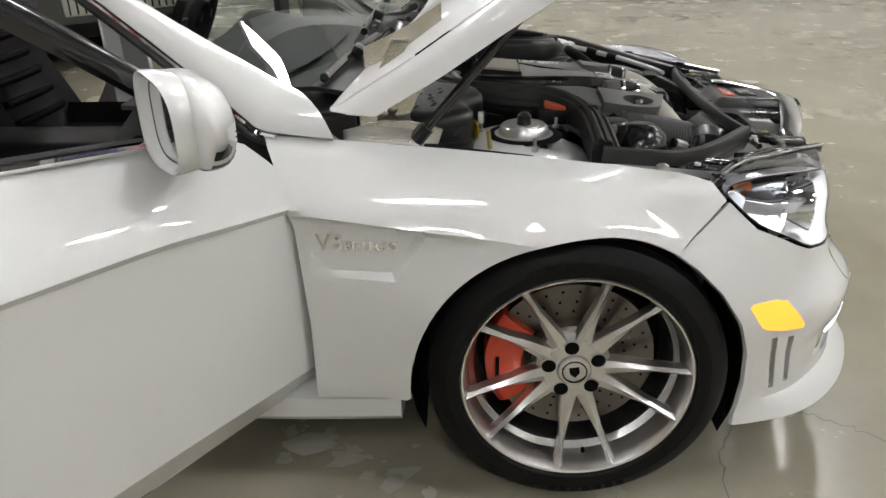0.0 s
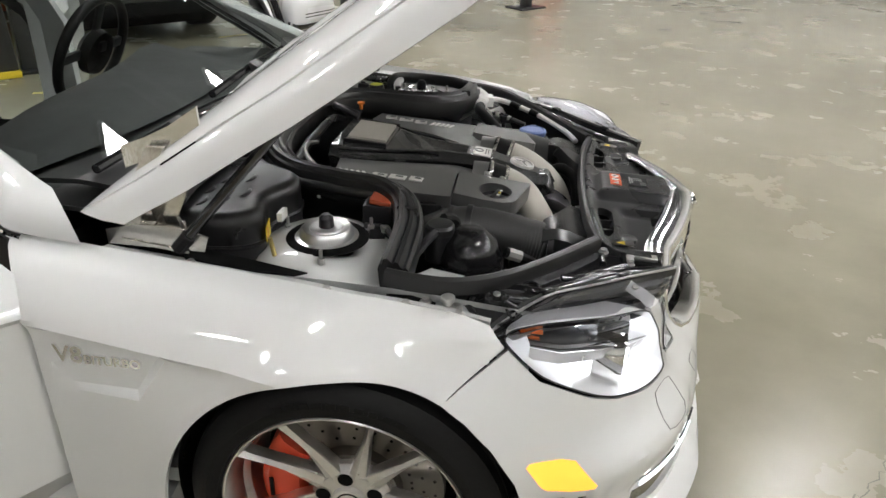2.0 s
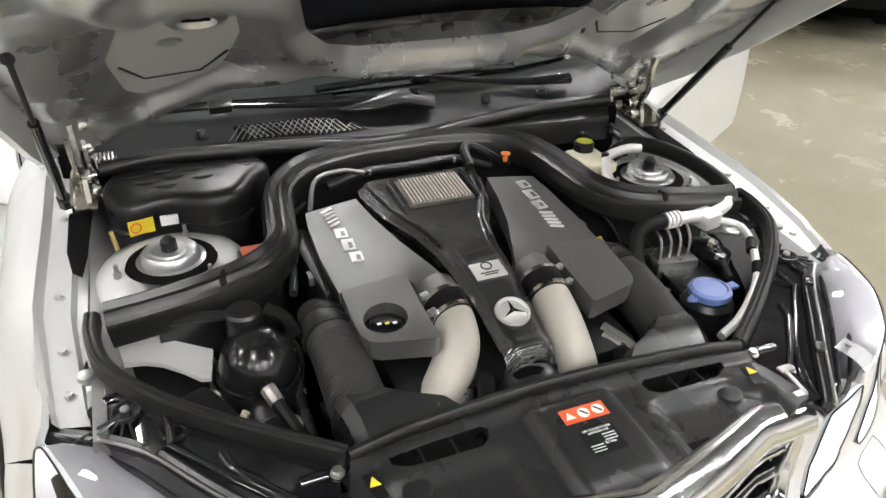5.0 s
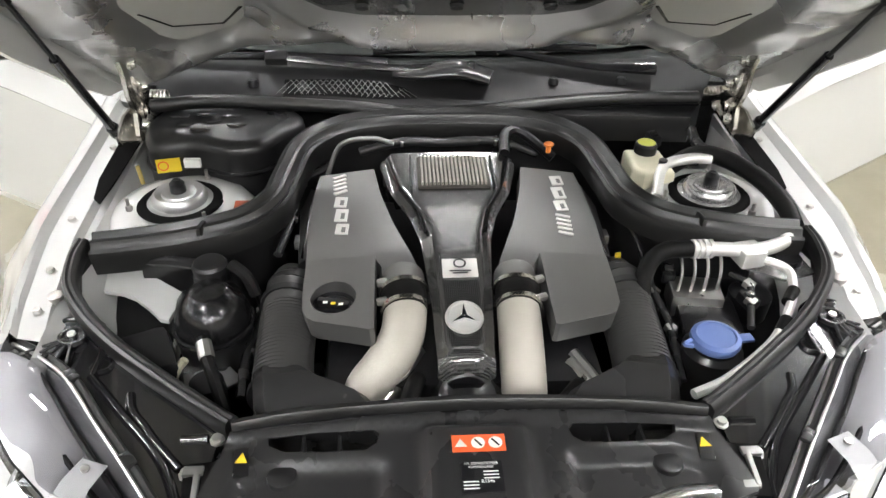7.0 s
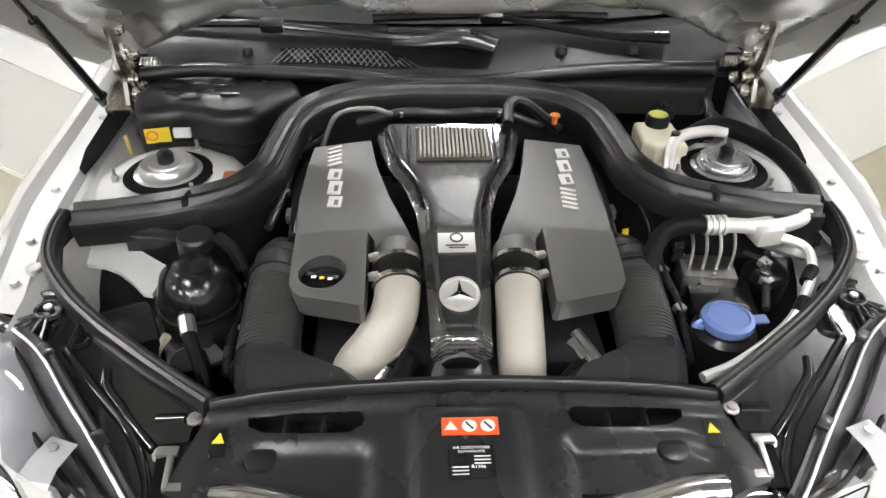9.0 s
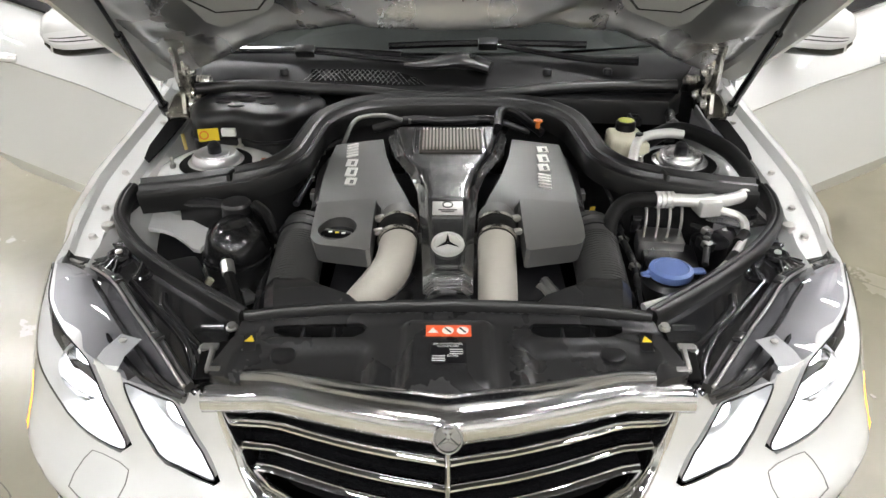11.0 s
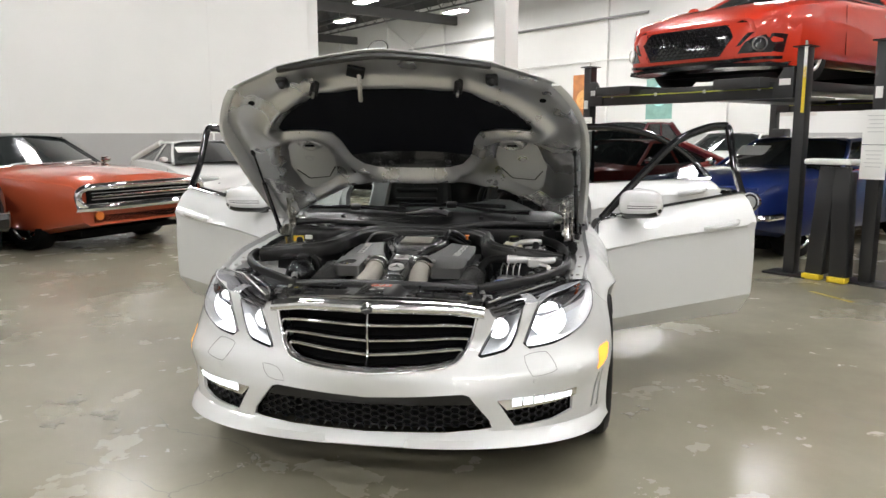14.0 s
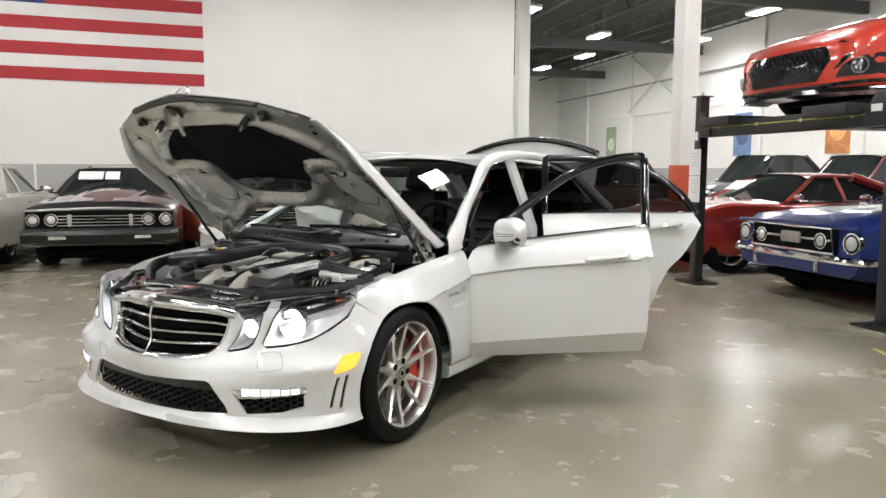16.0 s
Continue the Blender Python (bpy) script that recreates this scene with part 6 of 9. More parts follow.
abs_ = part("brake_control_unit", box(0.12, 0.115, 0.1, 0.006, at(0.2, 0.485, 0.655, 0, 0, -8)), TRIM, car, "black brake control unit with steel lines")
part("valve_block", box(0.07, 0.1, 0.05, 0.004, at(0.14, 0.475, 0.7, 0, 0, -8)), ALU, abs_)
for k in range(4):
    y = 0.435 + 0.026 * k
    part("brake_line", tube([(0.15, y, 0.72), (0.14, y + 0.004, 0.765), (0.09, y + 0.012, 0.775 + 0.004 * k), (0.03, y + 0.02, 0.74)], 0.0032, 6, 6), STEEL, abs_, "steel brake line")
bl = part("washer_tank", lathe([(0.055, -0.12), (0.055, -0.01), (0.045, 0.0), (0, 0.002)], 24, at(0.29, 0.46, 0.71)), SATIN, car, "black washer tank with blue cap")
cap = part("washer_cap", lathe([(0.043, -0.008), (0.046, 0.0), (0.044, 0.008), (0.036, 0.012), (0.034, 0.009), (0, 0.009)], 28, at(0.29, 0.46, 0.722)), BLUEPL, bl, "blue flip cap")
part("cap_tab", box(0.02, 0.03, 0.006, 0.002, at(0.29, 0.515, 0.723, 0, 0, 5)), BLUEPL, bl)
part("cap_tab", tube([(0.29, 0.418, 0.722), (0.3, 0.4, 0.722), (0.306, 0.414, 0.722)], 0.005, 6, 5), BLUEPL, bl)
part("sensor_plug", lathe([(0.04, -0.05), (0.042, 0.0), (0.03, 0.006), (0, 0.006)], 20, at(0.15, 0.585, 0.715)), TRIM, car)
part("air_con_line", tube([(0.21, 0.345, 0.72), (0.17, 0.352, 0.765), (0.135, 0.375, 0.79), (0.115, 0.41, 0.798), (0.11, 0.46, 0.797)], 0.017, 10, 6), RUBBER, car)
line = part("air_con_line", tube([(0.11, 0.455, 0.797), (0.112, 0.52, 0.797), (0.115, 0.57, 0.795), (0.105, 0.62, 0.793), (0.08, 0.665, 0.793), (0.045, 0.685, 0.795)], 0.0145, 12, 5), PIPEALU, car, "bare aluminium air-conditioning line")
part("line_block", box(0.05, 0.05, 0.036, 0.006, at(0.118, 0.575, 0.787, 0, 0, 10)), PIPEALU, line)
for k in range(4):
    part("line_rib", tube([(0.11, 0.462 + 0.011 * k, 0.797), (0.11, 0.468 + 0.011 * k, 0.797)], 0.0195, 12, 1), PIPEALU, line)
part("air_con_line", tube([(0.125, 0.585, 0.785), (0.15, 0.64, 0.775), (0.2, 0.635, 0.765), (0.26, 0.6, 0.755), (0.33, 0.54, 0.745), (0.4, 0.44, 0.735), (0.43, 0.37, 0.73)], 0.009, 8, 6), PIPEALU, car)
for x, y, z in ((0.22, 0.622, 0.762), (0.29, 0.58, 0.75)):
    part("line_sleeve", tube([(x - 0.015, y + 0.012, z + 0.003), (x + 0.015, y - 0.012, z - 0.003)], 0.012, 10, 1), RUBBER, car)
part("wing_plate", drape([(0.04, 0.56), (0.02, 0.7), (0.14, 0.71), (0.16, 0.64), (0.12, 0.58)], lambda x, y: Vector((x, y, 0.755)), 0.04, 0.006, toward=(0, 0, 5)), PAINT_IN, car)
part("wing_grommet", lathe([(0.028, 0), (0.026, 0.008), (0.018, 0.006), (0, 0.01)], 18, at(0.1, 0.672, 0.757)), TRIM, car)
part("heater_hose", tube([(-0.2, 0.5, 0.8), (-0.21, 0.57, 0.835), (-0.19, 0.63, 0.835), (-0.12, 0.69, 0.82), (-0.02, 0.705, 0.81), (0.04, 0.7, 0.8)], 0.02, 10, 6), RUBBER, car)
part("heater_line", tube([(-0.1, 0.455, 0.79), (-0.17, 0.485, 0.825), (-0.19, 0.55, 0.835), (-0.19, 0.6, 0.833)], 0.0125, 10, 6), PIPEALU, car)
part("dip_handle", lathe([(0.006, 0), (0.006, 0.016), (0.012, 0.018), (0.012, 0.022), (0, 0.022)], 10, at(-0.24, 0.235, 0.83)), ORANGE, car, "small orange pull")
part("side_tag", box(0.03, 0.012, 0.003, 0, at(0.06, 0.335, 0.745, 20, 0, -15)), YELLOW, car, "", 0)
part("wire_loom", tube([(-0.2, -0.27, 0.8), (-0.26, -0.24, 0.845), (-0.28, -0.17, 0.85), (-0.27, -0.12, 0.84)], 0.0055, 8, 8, ribs=1), DULLZINC, car)
part("wire_loom", tube([(-0.22, 0.13, 0.84), (-0.28, 0.14, 0.86), (-0.3, 0.18, 0.85), (-0.25, 0.25, 0.81)], 0.012, 8, 6), TRIM, car)
part("wire_loom", tube([(-0.1, 0.36, 0.8), (-0.03, 0.365, 0.79), (0.05, 0.385, 0.75), (0.08, 0.39, 0.68)], 0.005, 6, 6), TRIM, car)
for pts, r_, mt in (([(-0.31, -0.2, 0.8), (-0.3, -0.1, 0.83), (-0.305, 0.0, 0.825), (-0.3, 0.12, 0.83), (-0.29, 0.22, 0.8)], 0.011, MOULD), ([(-0.26, -0.27, 0.79), (-0.2, -0.33, 0.78), (-0.08, -0.34, 0.76), (0.02, -0.36, 0.74)], 0.009, MOULD), ([(0.3, -0.28, 0.66), (0.34, -0.24, 0.66), (0.36, -0.18, 0.65), (0.42, -0.14, 0.62)], 0.008, PIPEALU), ([(0.08, -0.4, 0.7), (0.14, -0.38, 0.69), (0.22, -0.4, 0.66), (0.32, -0.4, 0.64)], 0.01, MOULD), ([(0.04, 0.4, 0.72), (0.12, 0.4, 0.7), (0.22, 0.405, 0.69), (0.33, 0.4, 0.66)], 0.008, MOULD), ([(0.12, 0.55, 0.74), (0.16, 0.57, 0.745), (0.2, 0.56, 0.735), (0.26, 0.54, 0.72)], 0.007, MOULD), ([(-0.3, 0.36, 0.8), (-0.22, 0.38, 0.8), (-0.12, 0.4, 0.79), (-0.05, 0.44, 0.77)], 0.008, MOULD), ([(-0.33, 0.6, 0.84), (-0.26, 0.6, 0.83), (-0.22, 0.66, 0.82)], 0.012, MOULD), ([(-0.05, -0.48, 0.78), (0.0, -0.5, 0.785), (0.04, -0.56, 0.78)], 0.007, MOULD)):
    lo = part("wire_loom", tube(pts, r_, 8, 8, ribs=1), mt, car, "", 60)
    for q in (pts[1], pts[-2]):
        part("loom_clip", box(0.02, 0.02, 0.014, 0.003, at(*q, 0, 10, 35)), MOULD if mt is PIPEALU else STEEL, lo)
for x, y, z, a in ((0.19, 0.56, 0.73, 20), (0.1, 0.43, 0.73, -10), (-0.3, 0.5, 0.83, 15), (-0.02, -0.5, 0.775, 30), (0.29, -0.36, 0.66, 12), (0.36, 0.3, 0.66, -20), (-0.24, 0.58, 0.81, 0)):
    cb = part("wire_connector", box(0.038, 0.026, 0.024, 0.004, at(x, y, z, 0, 8, a)), TRIM, car)
    part("connector_latch", box(0.014, 0.016, 0.006, 0.001, at(x, y, z + 0.014, 0, 8, a)), MOULD, cb)
rng = random.Random(4)
for k in range(34):
    s = 1 if k % 2 else -1
    x, y = rng.uniform(0.24, 0.45), s * rng.uniform(0.05, 0.3)
    part("engine_fitting", (box if k % 3 else (lambda a, b, c, d, m: lathe([(0, c / 2), (a * 0.5, c / 2), (a * 0.5, -c / 2)], 10, m)))(rng.uniform(0.02, 0.05), rng.uniform(0.02, 0.05), rng.uniform(0.03, 0.08), 0.004, at(x, y, rng.uniform(0.5, 0.63), rng.uniform(-30, 30), rng.uniform(-30, 30), rng.uniform(0, 90))), rng.choice((TRIM, STEEL, ALU, RUBBER, SATIN)), car)
part("engine_block", box(0.62, 0.5, 0.28, 0.03, at(0.05, 0, 0.56)), TRIM, car)

# ---- panel over the radiator ----
def slam(x, y):
    """Height of the radiator panel: a rounded back lip, a raised middle, ribs beside the slots, sunk trays ahead of them."""
    a = abs(y)
    xb = tab(a, (0, 0.2, 0.37), (0.452, 0.46, 0.478))
    z = 0.728 - 0.04 * (x - 0.47) + 0.012 * math.exp(-((x - xb - 0.008) / 0.011) ** 2)
    z += 0.024 * ease((0.09 - a) / 0.024) * ease((x - 0.472) / 0.03)
    tray = ease((a - 0.125) / 0.03) * ease((x - 0.522 - 0.02 * ease((a - 0.3) / 0.05)) / 0.03) * ease((0.37 - a) / 0.03)
    z -= 0.016 * tray
    return z - 0.014 * ease((x - 0.655) / 0.05)


slots = []
for s in (-1, 1):
    slots.append([(0.492, s * 0.318), (0.485, s * 0.24), (0.481, s * 0.158), (0.488, s * 0.148), (0.505, s * 0.152), (0.518, s * 0.17), (0.519, s * 0.235), (0.516, s * 0.292), (0.504, s * 0.316)])
o = [(0.474, -0.372), (0.462, -0.28), (0.454, -0.14), (0.45, 0.0), (0.454, 0.14), (0.462, 0.28), (0.474, 0.372), (0.53, 0.39), (0.6, 0.41), (0.615, 0.405), (0.628, 0.36), (0.66, 0.2), (0.682, 0.0), (0.66, -0.2), (0.628, -0.36), (0.615, -0.405), (0.6, -0.41), (0.53, -0.39)]
slam_panel = part("radiator_cover", drape(o, lambda x, y: Vector((x, y, slam(x, y))), 0.01, 0.02, holes=slots, toward=(0, 0, 5)), MOULD, car, "moulded black cover over the radiator", 65)
for s in (-1, 1):
    part("slot_floor", box(0.06, 0.22, 0.01, 0, at(0.5, s * 0.24, 0.665)), DARK, slam_panel, "", 0)
    for k in range(2):
        part("slot_rib", box(0.036, 0.004, 0.03, 0, at(0.5, s * (0.21 + 0.055 * k), 0.706)), SATIN, slam_panel, "", 0)
    lab = part("warning_label", box(0.05, 0.022, 0.001, 0, at(0.535, s * 0.352, slam(0.535, 0.352) + 0.003, 0, 3, s * -8)), TRIM, slam_panel, "black and yellow warning label", 0)
    part("label_triangle", prism([(-0.011, -0.009), (-0.011, 0.009), (0.009, 0)], 0.001, 0.0016, 0, m=at(0.526, s * 0.352, slam(0.535, 0.352) + 0.0032, 0, 3, 180)), YELLOW, lab, "", 0)
    part("label_bar", box(0.012, 0.014, 0.0006, 0, at(0.551, s * 0.354, slam(0.55, 0.352) + 0.004, 0, 3, 0)), WHITELAB, lab, "", 0)
    part("moulded_pad", lathe([(0.024, -0.004), (0.022, 0.006), (0.018, 0.008), (0, 0.008)], 16, at(0.55, s * 0.292, slam(0.55, 0.292))), SATIN, slam_panel)
    for k in range(2):
        part("clip_recess", box(0.02, 0.045, 0.004, 0.001, at(0.628 - 0.02 * k, s * (0.17 + 0.13 * k), slam(0.62, 0.2) + 0.001)), DARK, slam_panel, "", 0)
part("panel_seal", sweep([(0.472, -0.375, 0.742), (0.455, -0.28, 0.744), (0.445, -0.14, 0.746), (0.441, 0.0, 0.747), (0.445, 0.14, 0.746), (0.455, 0.28, 0.744), (0.472, 0.375, 0.742)], [(-0.009, -0.02), (-0.009, 0.0), (-0.004, 0.006), (0.004, 0.006), (0.009, 0.0), (0.009, -0.02)], 6), SEAL, slam_panel, "", 50)
red = part("warning_label", box(0.03, 0.08, 0.001, 0, at(0.533, 0.001, slam(0.533, 0) + 0.002, 0, 3, 0)), REDLAB, slam_panel, "red warning label with white signs", 0)
part("label_sign", prism([(-0.008, -0.009), (-0.008, 0.009), (0.008, 0)], 0, 0.0008, 0, m=at(0.532, -0.026, slam(0.533, 0) + 0.0026, 0, 3, 180)), WHITELAB, red, "", 0)
for y in (0.0, 0.026):
    part("label_sign", lathe([(0.0105, 0), (0.0, 0.0006)], 18, at(0.533, y, slam(0.533, 0) + 0.003, 0, 3, 0)), WHITELAB, red)
    part("label_sign", box(0.016, 0.003, 0.0006, 0, at(0.533, y, slam(0.533, 0) + 0.0037, 0, 3, 40)), TRIM, red, "", 0)
air = part("air_conditioner_label", box(0.052, 0.06, 0.001, 0, at(0.592, 0.001, slam(0.592, 0) + 0.002, 0, 3, 0)), TRIM, slam_panel, "black label with white print", 0)
lm = at(0, 0, 0, 0, 0, 90)
for txt, x, y, sz in (("AIR CONDITIONER", 0.571, 0, 0.0058), ("KLIMAANLAGE", 0.577, 0, 0.0055), ("R134a", 0.601, 0.008, 0.0075)):
    part("label_print", lettering(txt, sz, 0.0002, at(x, y, slam(0.592, 0) + 0.0042 - 0.055 * (x - 0.592), 0, 3, 0) @ lm), WHITELAB, air, "", 0)
for k in range(6):
    part("label_bar", box(0.0016, 0.022, 0.0005, 0, at(0.584 + 0.0055 * k, 0.014 if k < 3 else -0.016, slam(0.592, 0) + 0.0037 - 0.0003 * k, 0, 3, 0)), WHITELAB, air, "", 0)

# ---- black carriers behind the headlights ----
def carrier_z(x, y):
    return 0.735 - 0.1 * (x - 0.35) - 0.02 * max(0, abs(y) - 0.66) / 0.1


for s in (-1, 1):
    o = [(0.1, 0.742), (0.18, 0.728), (0.25, 0.675), (0.31, 0.61), (0.37, 0.535), (0.43, 0.455), (0.475, 0.395), (0.53, 0.4), (0.6, 0.412), (0.64, 0.425), (0.612, 0.462), (0.53, 0.524), (0.445, 0.594), (0.368, 0.656), (0.306, 0.724), (0.262, 0.778), (0.18, 0.765)]
    c = part("lamp_carrier", drape([(x, s * y) for x, y in o], lambda x, y: Vector((x, y, carrier_z(x, y))), 0.02, 0.012, toward=(0, 0, 5)), GLOSSBLK, car, "gloss black pressed carrier panel", 35)
    oncar = lambda pts, h=0.0: [Vector((x, s * y, carrier_z(x, y) + h)) for x, y in pts]
    ridge = [(-0.009, -0.002), (-0.005, 0.006), (0.0, 0.008), (0.005, 0.006), (0.009, -0.002)]
    for pts in ([(0.352, 0.626), (0.428, 0.557), (0.51, 0.482), (0.58, 0.442), (0.62, 0.432)], [(0.392, 0.551), (0.425, 0.54), (0.46, 0.51), (0.486, 0.489), (0.535, 0.443)], [(0.237, 0.744), (0.216, 0.72), (0.216, 0.693), (0.228, 0.655), (0.25, 0.637), (0.299, 0.622), (0.352, 0.622)], [(0.483, 0.452), (0.482, 0.411)]):
        part("carrier_ridge", sweep(oncar(pts), ridge, 5), GLOSSBLK, c, "", 60)
    for x, y in ((0.487, 0.396), (0.214, 0.752), (0.192, 0.727), (0.545, 0.431), (0.59, 0.395), (0.13, 0.725)):
        part("carrier_bolt", lathe([(0.012, 0), (0.012, 0.003), (0.008, 0.004), (0.008, 0.01), (0, 0.01)], 8, at(x, s * y, carrier_z(x, y) + 0.001)), STEEL, c)
    part("bolt_plate", drape([(0.15, s * 0.72), (0.15, s * 0.765), (0.222, s * 0.775), (0.222, s * 0.735), (0.2, s * 0.712)], lambda x, y: Vector((x, y, carrier_z(x, abs(y)) + 0.003)), 0.03, 0.004, toward=(0, 0, 5)), PAINT_IN, c)
    part("rubber_stop", lathe([(0.013, 0), (0.013, 0.012), (0.02, 0.014), (0.02, 0.026), (0.014, 0.03), (0, 0.03)], 14, at(0.175, s * 0.738, 0.752) @ Matrix.Scale(0.7, 4)), STEEL, c)
    part("carrier_hole", lathe([(0.018, 0.001), (0.013, 0.003), (0.012, 0.0005), (0, 0.0005)], 16, at(0.329, s * 0.614, carrier_z(0.329, 0.614) + 0.001)), DARK, c)
    part("hole_rim", lathe([(0.021, 0.0), (0.017, 0.004), (0.013, 0.003)], 18, at(0.329, s * 0.614, carrier_z(0.329, 0.614) + 0.001)), GLOSSBLK, c)
    # latch in its pocket
    part("latch_pocket", box(0.09, 0.05, 0.004, 0.002, at(0.572, s * 0.408, carrier_z(0.57, 0.408) + 0.004, 0, 5, s * -6)), DARK, c, "", 0)
    part("latch_arm", box(0.06, 0.009, 0.01, 0.003, at(0.575, s * 0.412, carrier_z(0.57, 0.41) + 0.009, 0, 5, s * -4)), DULLZINC, c)
    part("latch_arm", box(0.016, 0.03, 0.006, 0.002, at(0.545, s * 0.42, carrier_z(0.545, 0.42) + 0.01)), DULLZINC, c)
    part("latch_arm", box(0.016, 0.026, 0.006, 0.002, at(0.6, s * 0.4, carrier_z(0.6, 0.4) + 0.01)), DULLZINC, c)
    # ribbed adjuster disc with its fan of ribs
    dz = carrier_z(0.265, 0.683)
    ad = part("adjuster_ring", lathe([(0.024, 0.004), (0.024, 0.012), (0.019, 0.012), (0.018, 0.006), (0.009, 0.006), (0.008, 0.014), (0, 0.014)], 20, at(0.265, s * 0.683, dz)), MOULD, c)
    part("adjuster_bolt", lathe([(0.008, 0), (0.007, 0.006), (0, 0.006)], 8, at(0.265, s * 0.683, dz + 0.012)), STEEL, c)
    for k in range(5):
        part("fan_rib", tube([(0.275, s * (0.68 + 0.004 * k), dz + 0.01), (0.335 - 0.008 * k, s * (0.672 + 0.022 * k), dz + 0.004)], 0.003, 5, 1), MOULD, c)
    # smoked top of the lamp between its rubber lip and the lens
    top = [(0.258, 0.781), (0.302, 0.718), (0.364, 0.649), (0.441, 0.587), (0.527, 0.517), (0.607, 0.455), (0.625, 0.441), (0.638, 0.43)]
    edge = [nose(s * u, z, -0.004) for u, z in ((1.135, 0.748), (1.06, 0.758), (0.96, 0.756), (0.85, 0.744), (0.75, 0.726), (0.68, 0.712), (0.61, 0.695), (0.51, 0.676))]
    lip = [Vector((x, s * y, carrier_z(x, y) + 0.012)) for x, y in top]
    part("lamp_lip", sweep(lip, [(-0.008, -0.016), (-0.008, 0.0), (-0.003, 0.006), (0.003, 0.002), (0.008, 0.004), (0.009, -0.016)], 5), SEAL, c, "", 40)
    part("housing_trim", tube([q + Vector((0.008, s * 0.006, 0.004)) for q in lip], 0.003, 6, 5), ALU, c)
    for k in (2, 4):
        part("lip_clip", box(0.03, 0.018, 0.012, 0.004, Matrix.Translation(lip[k]) @ at(0, 0, 0.004, 0, 0, s * -42)), MOULD, c)
    lt = part("lens_top", loft([[q + Vector((0.006, s * 0.004, 0.0)), q * 0.6 + e * 0.4 + Vector((0, 0, 0.012)), q * 0.25 + e * 0.75 + Vector((0, 0, 0.008)), e + Vector((0.002, 0, 0))] for q, e in zip(lip, edge)]), SMOKED, c, "smoked clear top of the lamp", 60)
    lt.visible_shadow = False
    part("lamp_shelf", loft([[q - Vector((0, 0, 0.012)), q * 0.6 + e * 0.4 - Vector((0, 0, 0.03)), q * 0.3 + e * 0.7 - Vector((0, 0, 0.035)), e - Vector((0.012, 0, 0.02))] for q, e in zip(lip, edge)]), mat("lamp_shelf_grey", (0.16, 0.16, 0.165), 0.3, 0.6, 0, 0.15, 20), c, "grey reflector shelf", 60)
    for w in (0.3, 0.55):
        part("shelf_rib", tube([q * (1 - w) + e * w - Vector((0, 0, 0.016)) for q, e in zip(lip, edge)], 0.005, 6, 4), MOULD, c)
    # white bracket between the lenses
    part("lamp_bracket", loft([[nose(s * u, z, d) for u in (a, b)] for z, a, b, d in ((0.735, 0.632, 0.697, -0.055), (0.725, 0.635, 0.7, -0.02), (0.71, 0.632, 0.7, 0.001))]), PAINT, c)
    part("bracket_bolt", lathe([(0.007, 0), (0.007, 0.004), (0, 0.004)], 8, Matrix.Translation(nose(s * 0.667, 0.735, -0.04))), STEEL, c)

# ---- cowl, wipers, hinges, gas struts ----
def cowl_z(x, y):
    return tab(x, (-0.56, -0.5, -0.44, -0.4), (0.938, 0.925, 0.895, 0.872)) + 0.006 * math.sin(y * 14) * (x > -0.46)


COWLM = mat("cowl_plastic", (0.009, 0.009, 0.0095), 0.38, 0, 0, 0.2, 6, 0.05, 500, spec=0.3)
cowl = part("cowl_panel", drape([(-0.4, -0.68), (-0.395, -0.3), (-0.4, 0.0), (-0.395, 0.3), (-0.4, 0.64), (-0.5, 0.7), (-0.66, 0.72), (-0.56, 0.4), (-0.54, 0.0), (-0.56, -0.4), (-0.66, -0.72), (-0.5, -0.7)], lambda x, y: Vector((x, y, cowl_z(max(-0.56, x), y))), 0.03, 0.01, toward=(0, 0, 5)), COWLM, car, "black cowl panel below the windscreen")
part("cowl_seal", tube([(-0.39, -0.69, 0.885), (-0.4, -0.55, 0.892), (-0.395, -0.35, 0.884), (-0.385, -0.2, 0.878), (-0.38, -0.1, 0.868), (-0.38, 0.05, 0.866), (-0.39, 0.2, 0.878), (-0.4, 0.4, 0.89), (-0.4, 0.63, 0.892)], 0.016, 10, 8), SEAL, cowl, "black rubber cowl seal")
part("cowl_box", prism([(-0.45, 0.2), (-0.4, 0.17), (-0.36, 0.3), (-0.34, 0.6), (-0.44, 0.66)], 0.8, 0.868, 0.012), SATIN, cowl)
mesh_ = bmesh.new()
for k in range(20):
    for d in (-1, 1):
        y0 = -0.37 + 0.0145 * k
        x0 = -0.472 + 0.022 * ((y0 + 0.23) / 0.14) ** 2 * (y0 > -0.23)
        a, b = Vector((x0, y0, cowl_z(x0, y0) + 0.004)), Vector((-0.428, y0 + d * 0.032, cowl_z(-0.428, y0) + 0.004))
        w = Vector((0, 0.0007, 0))
        mesh_.faces.new([mesh_.verts.new(v) for v in (a - w, a + w, b + w, b - w)])
part("air_inlet_mesh", mesh_, DULLZINC, cowl, "fine metal inlet mesh", 0)
# near-black sheet laid under the mesh as the shade of the inlet
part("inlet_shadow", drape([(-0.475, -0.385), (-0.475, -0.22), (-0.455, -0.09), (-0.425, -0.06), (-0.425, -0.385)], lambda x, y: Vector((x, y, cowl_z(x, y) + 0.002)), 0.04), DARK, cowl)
for y in (-0.46, 0.28, 0.45):
    part("cowl_plug", lathe([(0.013, 0), (0.013, 0.01), (0.009, 0.016), (0, 0.016)], 12, at(-0.46, y, cowl_z(-0.46, y))), TRIM, cowl)


def on_screen(u, v, h=0.012):
    p = screen(u, v)
    return p + Vector((0.5, 0, 0.86)) * h


